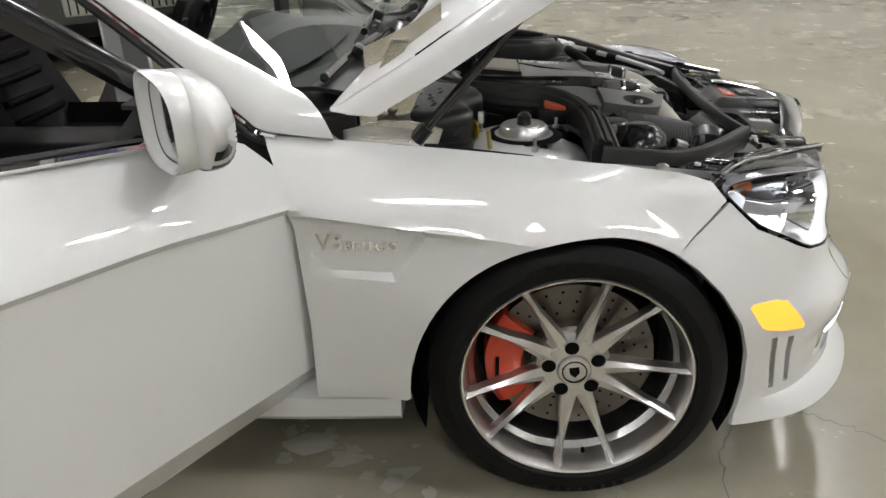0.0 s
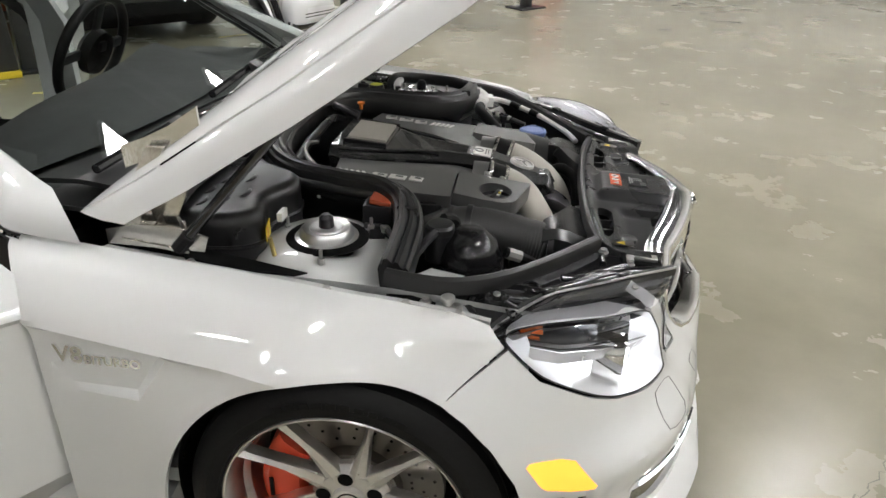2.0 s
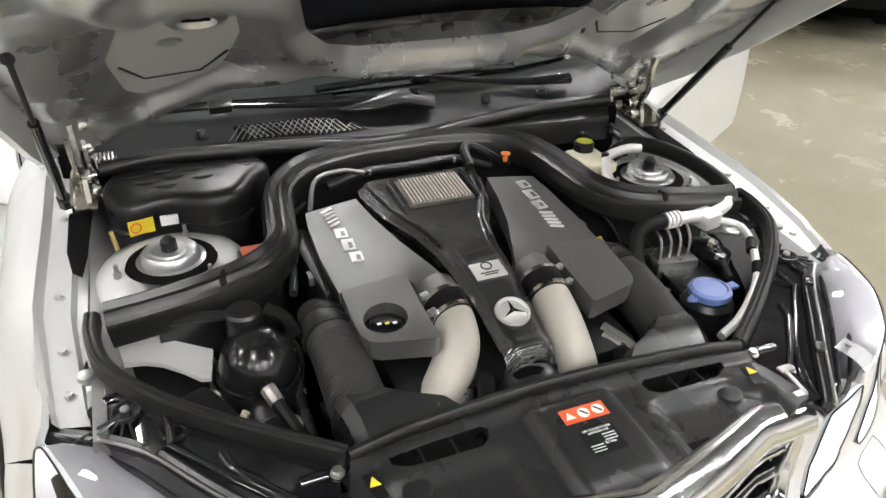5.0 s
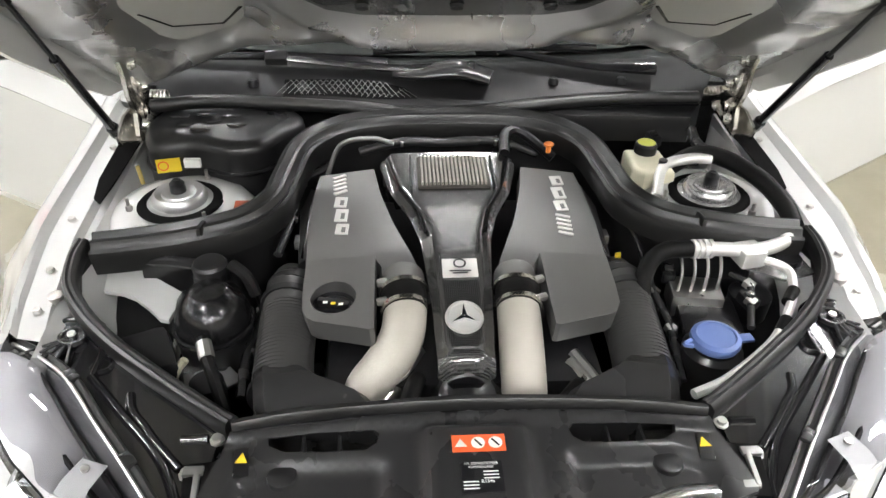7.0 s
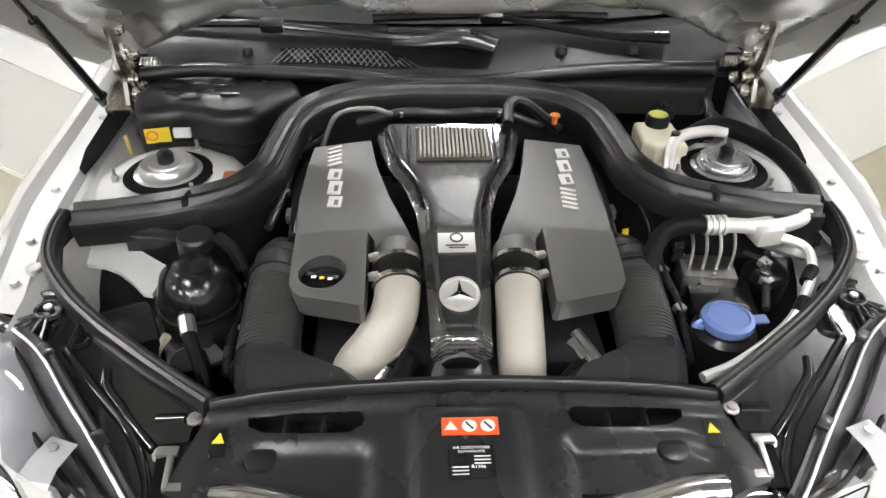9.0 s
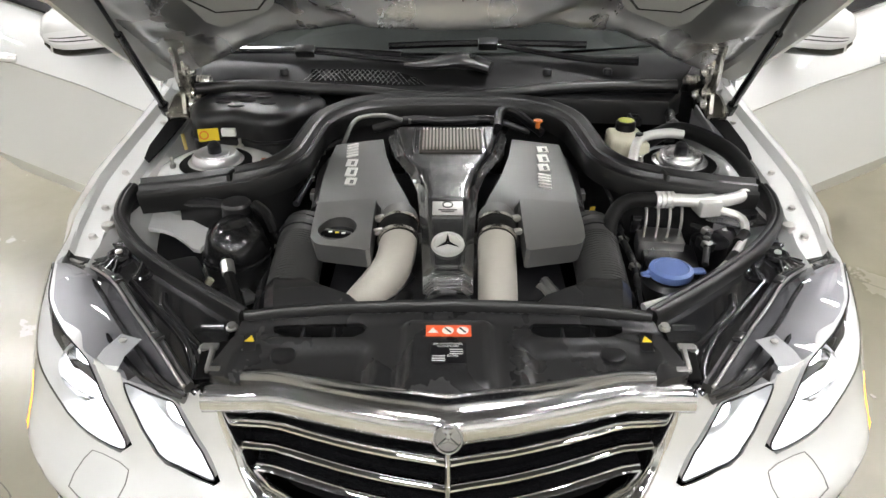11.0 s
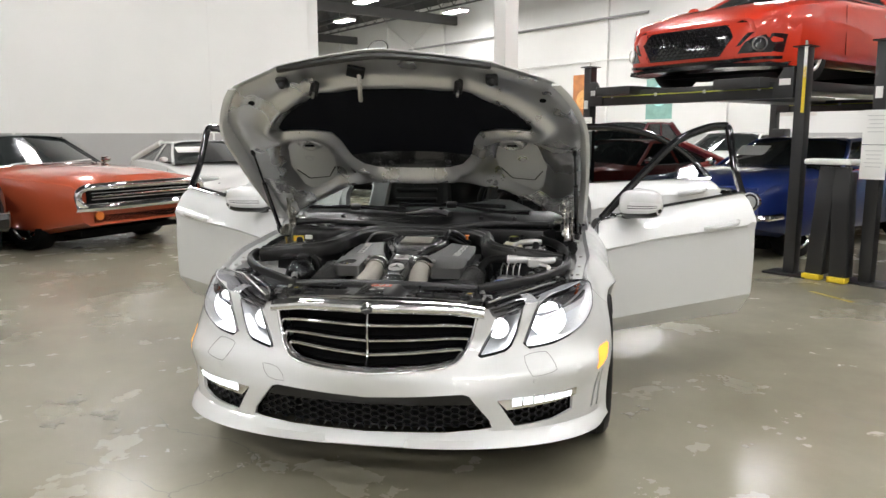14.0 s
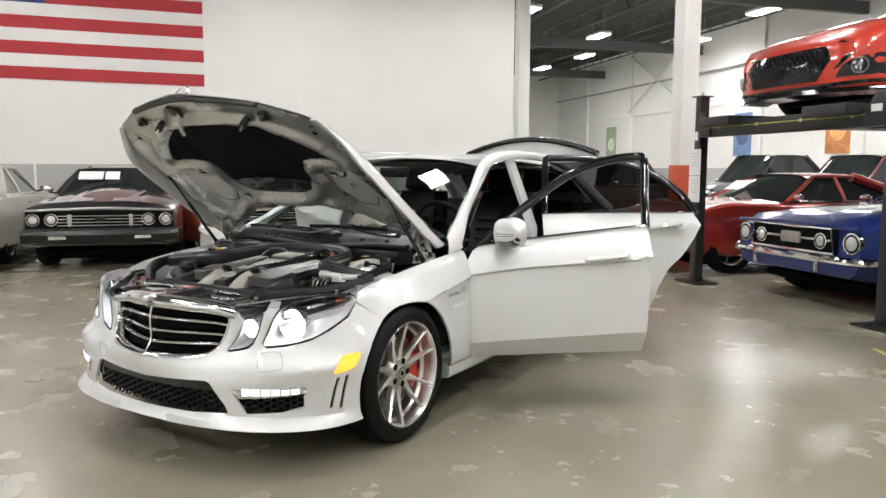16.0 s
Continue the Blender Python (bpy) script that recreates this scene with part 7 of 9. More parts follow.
for name, hub, u0, v0, ua, ub, v1 in (("r", (-0.455, 0.08, 0.93), 0.05, 0.0, -0.88, -0.17, -0.014), ("l", (-0.455, 0.53, 0.925), 0.78, 0.0, -0.22, 0.52, 0.02)):
    blade = part("wiper_blade", tube([on_screen(ua + (ub - ua) * t, v1 + 0.012 * math.sin(math.pi * t), 0.02) for t in np.linspace(0, 1, 7).tolist()], 0.0105, 8, 4, up=(0, 0, 1)), GLOSSBLK, car, "black wiper blade")
    um = (ua + ub) / 2
    part("wiper_arm", tube([Vector(hub) + Vector((0, 0, 0.02)), Vector(hub) * 0.6 + on_screen(um, v1, 0.03) * 0.4, on_screen(um, v1, 0.03)], [0.026, 0.016, 0.011], 8, 6, up=(0, 0, 1), flat=0.55), GLOSSBLK, blade, "black wiper arm")
    part("wiper_clip", box(0.03, 0.055, 0.026, 0.006, Matrix.Translation(on_screen(um, v1, 0.03)) @ at(0, 0, 0, 0, 30, 0)), SATIN, blade)
part("wiper_hub", tube([(-0.44, 0.12, 0.93), (-0.46, 0.04, 0.945), (-0.46, -0.05, 0.935), (-0.47, -0.12, 0.93)], [0.034, 0.044, 0.03, 0.014], 12, 6, up=(0, 0, 1), flat=0.45), SATIN, car)

HOODM = Matrix.Translation((-0.45, 0, 0.936)) @ Matrix.Rotation(radians(-35), 4, "Y")


def hood_n(a, y):
    """Height of the hood's skin over its hinge chord."""
    e = tab(a, (-0.08, 0.1, 0.4, 0.81, 1.0, 1.25), (0.012, 0.03, 0.045, 0.055, 0.065, 0.1))
    rib = 0.012 * math.exp(-((abs(y) - 0.3 - 0.1 * (1 - a)) / 0.05) ** 2) * (a < 1.15)
    return tab(a, (-0.08, 0, 0.3, 0.7, 1.0, 1.13, 1.25), (0.03, 0.034, 0.045, 0.05, 0.038, 0.024, 0.0)) - e * (0.25 * (abs(y) / 0.78) ** 2.2 + 0.75 * (abs(y) / 0.78) ** 9) + rib


HOOD = [(-0.07, -0.79), (0.4, -0.792), (0.7, -0.783), (0.81, -0.775), (0.9, -0.742), (0.97, -0.7), (1.03, -0.654), (1.075, -0.56), (1.125, -0.46), (1.15, -0.42), (1.205, -0.24), (1.25, -0.03)]
hood_outline = HOOD + [(a, -y) for a, y in HOOD[::-1]] + [(-0.05, 0.74), (0.02, 0.64), (0.12, 0.5), (0.2, 0.37), (0.255, 0.22), (0.28, 0.0), (0.255, -0.22), (0.2, -0.37), (0.12, -0.5), (0.02, -0.64), (-0.05, -0.74)]
hood = part("hood", drape(hood_outline, lambda a, y: Vector((a, y, hood_n(a, y))), 0.035, 0.004, toward=(0.5, 0, 9)), PAINT, car, "silver-white hood propped wide open on gas struts", 40)
hood.matrix_basis = HOODM
for s in (-1, 1):
    fl = []
    for a in np.linspace(-0.07, 1.02, 24).tolist():
        y = tab(a, [p[0] for p in HOOD[:7]], [-p[1] for p in HOOD[:7]])
        n, dr = hood_n(a, y), 0.055 * ease((1.06 - a) / 0.35)
        fl.append([Vector((a, s * (y - 0.012), n + 0.002)), Vector((a, s * y, n - 0.004)), Vector((a + 0.6 * dr * (a < 0.1), s * (y + 0.012), n - dr * 0.5 - 0.006)), Vector((a + 1.3 * dr * ease((0.3 - a) / 0.37), s * (y + 0.018), n - dr - 0.008)), Vector((a + 1.3 * dr * ease((0.3 - a) / 0.37), s * (y + 0.004), n - dr - 0.01)), Vector((a + 0.3 * dr, s * (y - 0.02), n - dr * 0.4 - 0.01))])
    part("hood_flank", loft(fl, True), PAINT, hood, "", 50)
PADH = [(0.415, 0.0), (0.42, 0.17), (0.45, 0.235), (0.52, 0.283), (0.62, 0.305), (0.675, 0.335), (0.712, 0.41), (0.715, 0.5), (0.706, 0.55), (0.73, 0.565), (0.8, 0.52), (0.87, 0.455), (0.968, 0.32), (1.005, 0.15), (1.012, 0.0)]
PAD = PADH + [(a, -y) for a, y in PADH[::-1]][1:-1]
PADV = [Vector(p) for p in PAD]
EARS = {s: [Vector(p) for p in ((0.2, s * 0.42), (0.3, s * 0.39), (0.45, s * 0.365), (0.58, s * 0.375), (0.65, s * 0.43), (0.65, s * 0.52), (0.57, s * 0.6), (0.4, s * 0.64), (0.22, s * 0.62), (0.14, s * 0.56))] for s in (-1, 1)}


RAIL = [Vector(q[:2]) for q in curve([(a, y, 0) for a, y in ((0.03, -0.7), (0.16, -0.52), (0.24, -0.4), (0.32, -0.27), (0.352, -0.13), (0.357, 0.0), (0.352, 0.13), (0.32, 0.27), (0.24, 0.4), (0.16, 0.52), (0.03, 0.7))], 2)]


def line_gap(p, line):
    """Distance of a flat point from an open line."""
    best = 9.0
    for a, b in zip(line, line[1:]):
        t = max(0.0, min(1.0, (p - a).dot(b - a) / (b - a).length_squared))
        best = min(best, (p - a - (b - a) * t).length)
    return best


def under(a, y):
    """The pressed inner skin of the hood: a raised frame round the pad, dished ears, a turned rim."""
    p = Vector((a, y))
    d = -0.02
    g = edge_gap(p, PADV)
    d -= 0.034 * math.exp(-((g - 0.045) / 0.035) ** 2)
    for s in (-1, 1):
        if a < 0.72 and y * s > 0.28:
            e = edge_gap(p, EARS[s])
            k = 1 if inside(p, EARS[s]) else -1
            d += 0.026 * ease(0.5 + k * e / 0.08)
            d -= 0.02 * math.exp(-(((a - 0.58) / 0.045) ** 2 + ((abs(y) - 0.47) / 0.05) ** 2))
    d -= 0.03 * math.exp(-((line_gap(p, RAIL)) / 0.034) ** 2)
    rim = edge_gap(p, OUTV)
    d *= min(1, rim / 0.05) * 0.9 + 0.1
    d -= 0.003 * math.sin(a * 42) * math.exp(-((abs(y) - 0.71) / 0.03) ** 2) * (a < 0.8)
    return Vector((a, y, hood_n(a, y) - 0.006 + d))


OUTV = [Vector(p) for p in hood_outline]
inner_out = [tuple(Vector((0.55, 0)) + (p - Vector((0.55, 0))) * 0.985) for p in OUTV]
inner = part("inner_panel", drape(inner_out, under, 0.0165, holes=[PAD], toward=(0.5, 0, -9)), PAINT_IN, hood, "pressed silver inner panel", 85)
PADSTRIP = [(0.415, 0.0), (0.42, 0.17), (0.45, 0.235), (0.52, 0.283), (0.54, 0.2), (0.55, 0.1), (0.553, 0.0)]
PADSTRIP = PADSTRIP + [(a, -y) for a, y in PADSTRIP[::-1]][1:-1]
part("insulation_pad", drape(PAD, lambda a, y: Vector((a, y, hood_n(a, y) - 0.026 - 0.006 * math.sin(a * 9) * math.cos(y * 7))), 0.03, toward=(0.5, 0, -9)), FELT, hood, "black felt insulation pad", 60)
part("carbon_strip", drape(PADSTRIP, lambda a, y: Vector((a, y, hood_n(a, y) - 0.034)), 0.03, toward=(0.5, 0, -9)), CARBON, hood, "woven carbon-look strip", 60)
for y in (-0.17, 0.0, 0.17):
    part("pad_clip", lathe([(0.014, 0), (0.012, -0.006), (0, -0.006)], 14, at(0.475, y, hood_n(0.475, y) - 0.035)), TRIM, hood)
for s in (-1, 1):
    def on(a, y, d=0.0):
        q = under(a, s * y)
        return Matrix.Translation((q.x, q.y, q.z - 0.001 - d)) @ at(0, 0, 0, 180, 0, 0)
    part("panel_dish", lathe([(0.05, 0.0), (0.042, 0.01), (0.03, 0.012), (0.022, 0.004), (0, 0.004)], 24, on(0.58, 0.467, -0.006) @ Matrix.Diagonal((0.8, 1.1, 1, 1))), PAINT_IN, hood)
    part("panel_hole", lathe([(0.024, -0.001), (0.013, 0.002), (0.013, 0.0025), (0, 0.0025)], 18, on(0.453, 0.51)), DARK, hood)
    part("panel_rim", lathe([(0.026, 0), (0.022, 0.004), (0.013, 0.004)], 18, on(0.453, 0.51)), PAINT_IN, hood)
    part("panel_slot", box(0.012, 0.045, 0.002, 0, on(0.58, 0.467, 0.0)), DARK, hood, "", 0)
    part("panel_crease", tube([under(0.37, s * 0.405) - Vector((0, 0, 0.002)), under(0.29, s * 0.455) - Vector((0, 0, 0.002)), under(0.28, s * 0.56) - Vector((0, 0, 0.002)), under(0.36, s * 0.6) - Vector((0, 0, 0.002))], 0.004, 6, 1), TRIM, hood)
    part("panel_hole", lathe([(0.014, 0.001), (0, 0.001)], 14, on(0.93, 0.61)), DARK, hood)
    part("rubber_stop", box(0.055, 0.05, 0.02, 0.012, on(1.075, 0.42, 0.008)), TRIM, hood)
    part("rubber_stop", lathe([(0.02, 0), (0.014, 0.03), (0.01, 0.034), (0, 0.034)], 12, on(1.075, 0.42)), TRIM, hood)
    sp = under(1.054, s * 0.29)
    part("latch_spring", tube([(sp.x + 0.015 * math.cos(t * 1.3), sp.y + 0.015 * math.sin(t * 1.3), sp.z - 0.002 - 0.002 * t) for t in range(30)], 0.0035, 5, 2), TRIM, hood)
    part("latch_pin", tube([(sp.x, sp.y, sp.z), (sp.x, sp.y, sp.z - 0.075)], 0.006, 8, 1), STEEL, hood)
    part("panel_slot", box(0.014, 0.1, 0.002, 0, on(1.041, 0.095, 0.0)), DARK, hood, "", 0)
    # hinge: two links from the wing to the hood
    h = part("hood_hinge", loft([[Vector((x + d, s * (0.735 + w), z)) for d, w in ((-0.006, 0), (0.028, 0), (0.028, 0.01), (-0.006, 0.01))] for x, z in ((-0.46, 0.84), (-0.455, 0.88), (-0.43, 0.93), (-0.41, 0.985), (-0.385, 1.03))], True), ZINC, car, "zinc-plated hood hinge with links")
    part("hinge_link", loft([[Vector((x + d, s * (0.715 + w), z)) for d, w in ((-0.006, 0), (0.024, 0), (0.024, 0.01), (-0.006, 0.01))] for x, z in ((-0.37, 0.83), (-0.385, 0.88), (-0.36, 0.93), (-0.36, 0.99), (-0.345, 1.03))], True), ZINC, h)
    part("hinge_base", prism([(-0.5, 0), (-0.3, 0), (-0.29, 0.03), (-0.36, 0.05), (-0.44, 0.045), (-0.5, 0.03)], 0, 0.006, 0, m=Matrix.Translation((0, s * 0.745, 0.825)) @ at(0, 0, 0, 90, 0, 0)), ZINC, h)
    part("hinge_arm", loft([[Vector((x, s * (0.7 + w), z + d)) for d, w in ((-0.014, 0), (0.014, 0), (0.014, 0.008), (-0.014, 0.008))] for x, z in ((-0.47, 0.86), (-0.43, 0.885), (-0.39, 0.9), (-0.36, 0.93), (-0.35, 0.96))], True), ZINC, h)
    part("hinge_foot", box(0.14, 0.05, 0.006, 0, at(-0.4, s * 0.73, 0.83, 0, 6, 0)), ZINC, h)
    for x, z in ((-0.455, 0.85), (-0.375, 0.85), (-0.39, 1.02), (-0.41, 0.93)):
        part("hinge_rivet", lathe([(0.014, -0.004), (0.014, 0.006), (0.008, 0.014), (0, 0.014)], 10, Matrix.Translation((x + 0.008, s * 0.704, z)) @ at(0, 0, 0, 90 * s, 0, 0)), ZINC, h)
    for x, y, z, r_ in ((-0.4, 0.708, 0.99, 0.017), (-0.425, 0.712, 0.945, 0.013), (-0.36, 0.702, 0.955, 0.012), (-0.35, 0.7, 1.005, 0.015), (-0.4, 0.712, 0.87, 0.016)):
        part("hinge_pin", lathe([(0, 0.012), (r_ * 0.6, 0.011), (r_ * 0.7, 0.004), (r_, 0.003), (r_, -0.004)], 14, Matrix.Translation((x, s * y, z)) @ at(0, 0, 0, 90 * s, 0, 0)), ZINC, h)
    part("hinge_spring", tube([(-0.41 + 0.012 * math.cos(t * 1.25), s * (0.69 - 0.0016 * t), 0.905 + 0.012 * math.sin(t * 1.25)) for t in range(26)], 0.0028, 5, 2), ZINC, h)
    part("hinge_plate", loft([[Vector((x, s * (0.72 + w), z + d)) for d, w in ((-0.022, 0), (0.022, 0.004), (0.022, 0.01), (-0.022, 0.006))] for x, z in ((-0.45, 1.0), (-0.4, 1.02), (-0.35, 1.045), (-0.29, 1.085))], True), ZINC, h)
    part("hinge_web", loft([[Vector((x + d, s * y, z)) for d in (-0.012, 0.016)] for x, y, z in ((-0.44, 0.752, 0.84), (-0.42, 0.728, 0.87), (-0.425, 0.74, 0.91), (-0.4, 0.724, 0.95), (-0.39, 0.733, 0.99))]), ZINC, h)
    a, b = Vector((-0.335, s * 0.765, 0.848)), Vector((0.023, s * 0.742, 1.262))
    g = part("gas_strut", tube([a, a.lerp(b, 0.62)], 0.0105, 10, 1), GLOSSBLK, car, "black gas strut holding the hood")
    part("strut_rod", tube([a.lerp(b, 0.6), b], 0.005, 8, 1), TRIM, g)
    part("strut_end", tube([a.lerp(b, -0.03), a.lerp(b, 0.04)], 0.015, 8, 1), TRIM, g)
    part("strut_end", tube([a.lerp(b, 0.97), a.lerp(b, 1.03)], 0.011, 8, 1), TRIM, g)
latch = part("hood_latch", box(0.06, 0.07, 0.014, 0.004, Matrix.Translation(under(1.14, -0.1)) @ at(0, 0, -0.012, 180, 0, 20)), TRIM, hood, "black safety latch")
part("latch_hook", tube([under(1.13, -0.09) - Vector((0, 0, 0.012)), under(1.08, -0.09) - Vector((0, 0, 0.05)), under(1.04, -0.095) - Vector((0, 0, 0.055))], 0.009, 8, 4), STEEL, latch)
part("front_seal", tube([under(a - 0.02, y) for a, y in ((1.155, -0.42), (1.2, -0.25), (1.24, -0.05), (1.24, 0.05), (1.2, 0.25), (1.155, 0.42))], 0.014, 8, 5), SEAL, hood)
part("hood_ring_badge", tube([(1.22 + 0.0, 0.038 * math.sin(t), hood_n(1.22, 0) + 0.02 - 0.038 * math.cos(t)) for t in np.linspace(0, 2 * math.pi, 25).tolist()], 0.0025, 6, 1, caps=False), CHROME, hood, "upright chrome ring ornament")

# ---- cabin ----
dash = []
for y in np.linspace(-0.68, 0.68, 15).tolist():
    k = 1 - 0.12 * (abs(y) / 0.68) ** 3
    hump = 0.05 * math.exp(-((y - 0.37) / 0.16) ** 2)
    dash.append([Vector((-0.62 - 0.1 * (y / 0.68) ** 2, y, 0.92)), Vector((-0.8, y, 0.93 * k + 0.02)), Vector((-0.98, y, 0.925 * k + hump + 0.01)), Vector((-1.06, y, 0.88 * k + hump * 0.8)), Vector((-1.04, y, 0.8)), Vector((-0.98, y, 0.55))])
part("dashboard", loft(dash), mat("dark_dash_vinyl", (0.011, 0.012, 0.012), 0.6, 0, 0, 0.15, 10, 0.4, 400), car, "black soft-touch dashboard")
part("screen_shelf", drape([(-0.5, -0.74), (-0.5, 0.74), (-0.75, 0.72), (-1.0, 0.68), (-1.0, -0.68), (-0.75, -0.72)], lambda x, y: Vector((x, y, 0.912 - 0.02 * (y / 0.7) ** 2)), 0.08, 0.01, toward=(0, 0, 5)), bpy.data.materials["dark_dash_vinyl"], car)
sw = Matrix.Translation((-1.2, 0.37, 0.93)) @ Matrix.Rotation(radians(-68), 4, "Y")
wheel_ = part("steering_wheel", tube([sw @ Vector((0.185 * math.cos(t), 0.185 * math.sin(t), 0)) for t in np.linspace(0, 2 * math.pi, 33).tolist()], 0.017, 10, 1, caps=False), LEATHER, car, "black leather steering wheel")
part("wheel_hub", lathe([(0.075, -0.03), (0.08, 0.0), (0.05, 0.025), (0, 0.03)], 20, sw), LEATHER, wheel_)
for a in (0, 180, 270):
    part("wheel_spoke", box(0.13, 0.035, 0.014, 0.005, sw @ at(0, 0, 0, 0, 0, a + 90) @ at(0.11, 0, 0)), SATIN, wheel_)


def seat(x, y, wide=0.5):
    t = part("front_seat", loft([[Vector((x + 0.5 * (u - 0.5), y + q * wide / 2, z)) for q, z in ((-1, 0.3), (-1, 0.56), (-0.72, 0.6), (-0.55, 0.53), (0.55, 0.53), (0.72, 0.6), (1, 0.56), (1, 0.3))] for u in (0, 0.3, 0.7, 1.0)], True), LEATHER, car, "black leather bucket seat with ribbed centre")
    back = []
    for v in np.linspace(0, 1, 8).tolist():
        w = wide / 2 * (1 - 0.28 * v ** 3)
        c = Vector((x - 0.22 - 0.26 * v, y, 0.52 + 0.62 * v))
        d = 0.07 * (1 - 0.6 * v)
        back.append([c + Vector(p) for p in ((-0.12, -w, 0), (0.0, -w, 0), (d, -w * 0.85, 0), (0.01 * (1 if v < 0.9 else 0), -w * 0.6, 0), (0.01, w * 0.6, 0), (d, w * 0.85, 0), (0.0, w, 0), (-0.12, w, 0))])
    part("backrest", loft(back, True), LEATHER, t, "", 45)
    for k in range(6):
        v = 0.12 + 0.11 * k
        part("backrest_rib", tube([(x - 0.2 - 0.26 * v, y - 0.15, 0.525 + 0.62 * v), (x - 0.195 - 0.26 * v, y, 0.525 + 0.62 * v), (x - 0.2 - 0.26 * v, y + 0.15, 0.525 + 0.62 * v)], 0.02, 8, 4, flat=0.7), LEATHER, t)
    part("headrest", box(0.1, 0.27, 0.18, 0.04, at(x - 0.5, y, 1.23, 0, -16, 0), 3), LEATHER, t)
    part("seat_plate", lathe([(0.03, 0), (0.028, 0.003), (0, 0.003)], 20, Matrix.Translation((x - 0.37, y, 0.98)) @ at(0, 0, 0, 0, 68, 0) @ Matrix.Diagonal((0.6, 1, 1, 1))), CHROME, t)
    return t


seat(-1.6, -0.37)
seat(-1.6, 0.37)
part("rear_bench", box(0.5, 1.3, 0.22, 0.06, at(-2.55, 0, 0.45), 3), LEATHER, car, "black leather rear bench")
part("rear_backrest", box(0.16, 1.3, 0.62, 0.06, at(-2.85, 0, 0.75, 0, -20, 0), 3), LEATHER, car)
part("centre_console", box(0.9, 0.24, 0.3, 0.04, at(-1.45, 0, 0.48), 3), LEATHER, car)
part("cabin_floor", box(2.4, 1.4, 0.02, 0, at(-1.8, 0, 0.305)), DARK, car)
part("rear_shelf", box(0.5, 1.2, 0.02, 0, at(-3.15, 0, 0.97)), FELT, car)
part("rear_view_mirror", box(0.03, 0.22, 0.07, 0.012, at(-1.18, 0, 1.29)), TRIM, car)


# ---- the other cars of the hall ----
CARGLASS = mat("dark_car_glass", (0.02, 0.024, 0.024), 0.05, 0, 0, 0.1, 3, spec=0.8)
TAILRED = mat("red_lamp_plastic", (0.3, 0.01, 0.01), 0.2)
HEADGLASS = mat("headlamp_glass", (0.75, 0.76, 0.75), 0.1, 0.6, 0.5, 0.05, 20)


def paint(name, color, metal=0.1):
    return mat(name, color, 0.3, metal, 1.0, 0.03, 2.0, 0.02, 600, 0.05)


def cut(ob, cutters):
    """Takes the cutters' volumes out of a mesh for good."""
    for c in cutters:
        md = ob.modifiers.new("cut", "BOOLEAN")
        md.operation, md.solver, md.object = "DIFFERENCE", "EXACT", c
    bpy.context.view_layer.update()
    me = bpy.data.meshes.new_from_object(ob.evaluated_get(bpy.context.evaluated_depsgraph_get()))
    ob.modifiers.clear()
    old = ob.data
    ob.data = me
    bpy.data.meshes.remove(old)
    for c in cutters:
        bpy.data.objects.remove(c)
    for p in me.polygons:
        p.use_smooth = True
    me.set_sharp_from_angle(angle=radians(32))


def simple_wheel(parent, x, y, r, wide, spokes, rim_mat, s):
    w = part("wheel", lathe([(r * 0.66, -wide / 2 + 0.02), (r * 0.7, -wide / 2), (r * 0.95, -wide / 2 + 0.004), (r, -wide / 2 + 0.03), (r, wide / 2 - 0.03), (r * 0.95, wide / 2 - 0.004), (r * 0.7, wide / 2), (r * 0.66, wide / 2 - 0.02)], 36), RUBBER, parent)
    w.matrix_basis = Matrix.Translation((x, y, r)) @ Euler((radians(-90 * s), 0, 0)).to_matrix().to_4x4()
    part("rim", lathe([(r * 0.67, wide / 2 - 0.03), (r * 0.68, wide / 2 - 0.004), (r * 0.62, wide / 2 - 0.01), (r * 0.58, wide / 2 - 0.06), (0.05, wide / 2 - 0.07), (0, wide / 2 - 0.07)], 32), DARK if spokes else rim_mat, w)
    part("rim_lip", lathe([(r * 0.6, wide / 2 - 0.02), (r * 0.63, wide / 2 - 0.004), (r * 0.68, wide / 2 - 0.004)], 32), rim_mat, w)
    for k in range(spokes):
        part("spoke", spoke_bm(2 * math.pi * k / spokes, 0.03, r * 0.64, 0.035, 0.02, wide / 2 - 0.03, wide / 2 - 0.012, 0.03), rim_mat, w, smooth=20)
    part("hub_cap", lathe([(0.05, wide / 2 - 0.05), (0.045, wide / 2 - 0.015), (0, wide / 2 - 0.01)], 18), rim_mat, w)


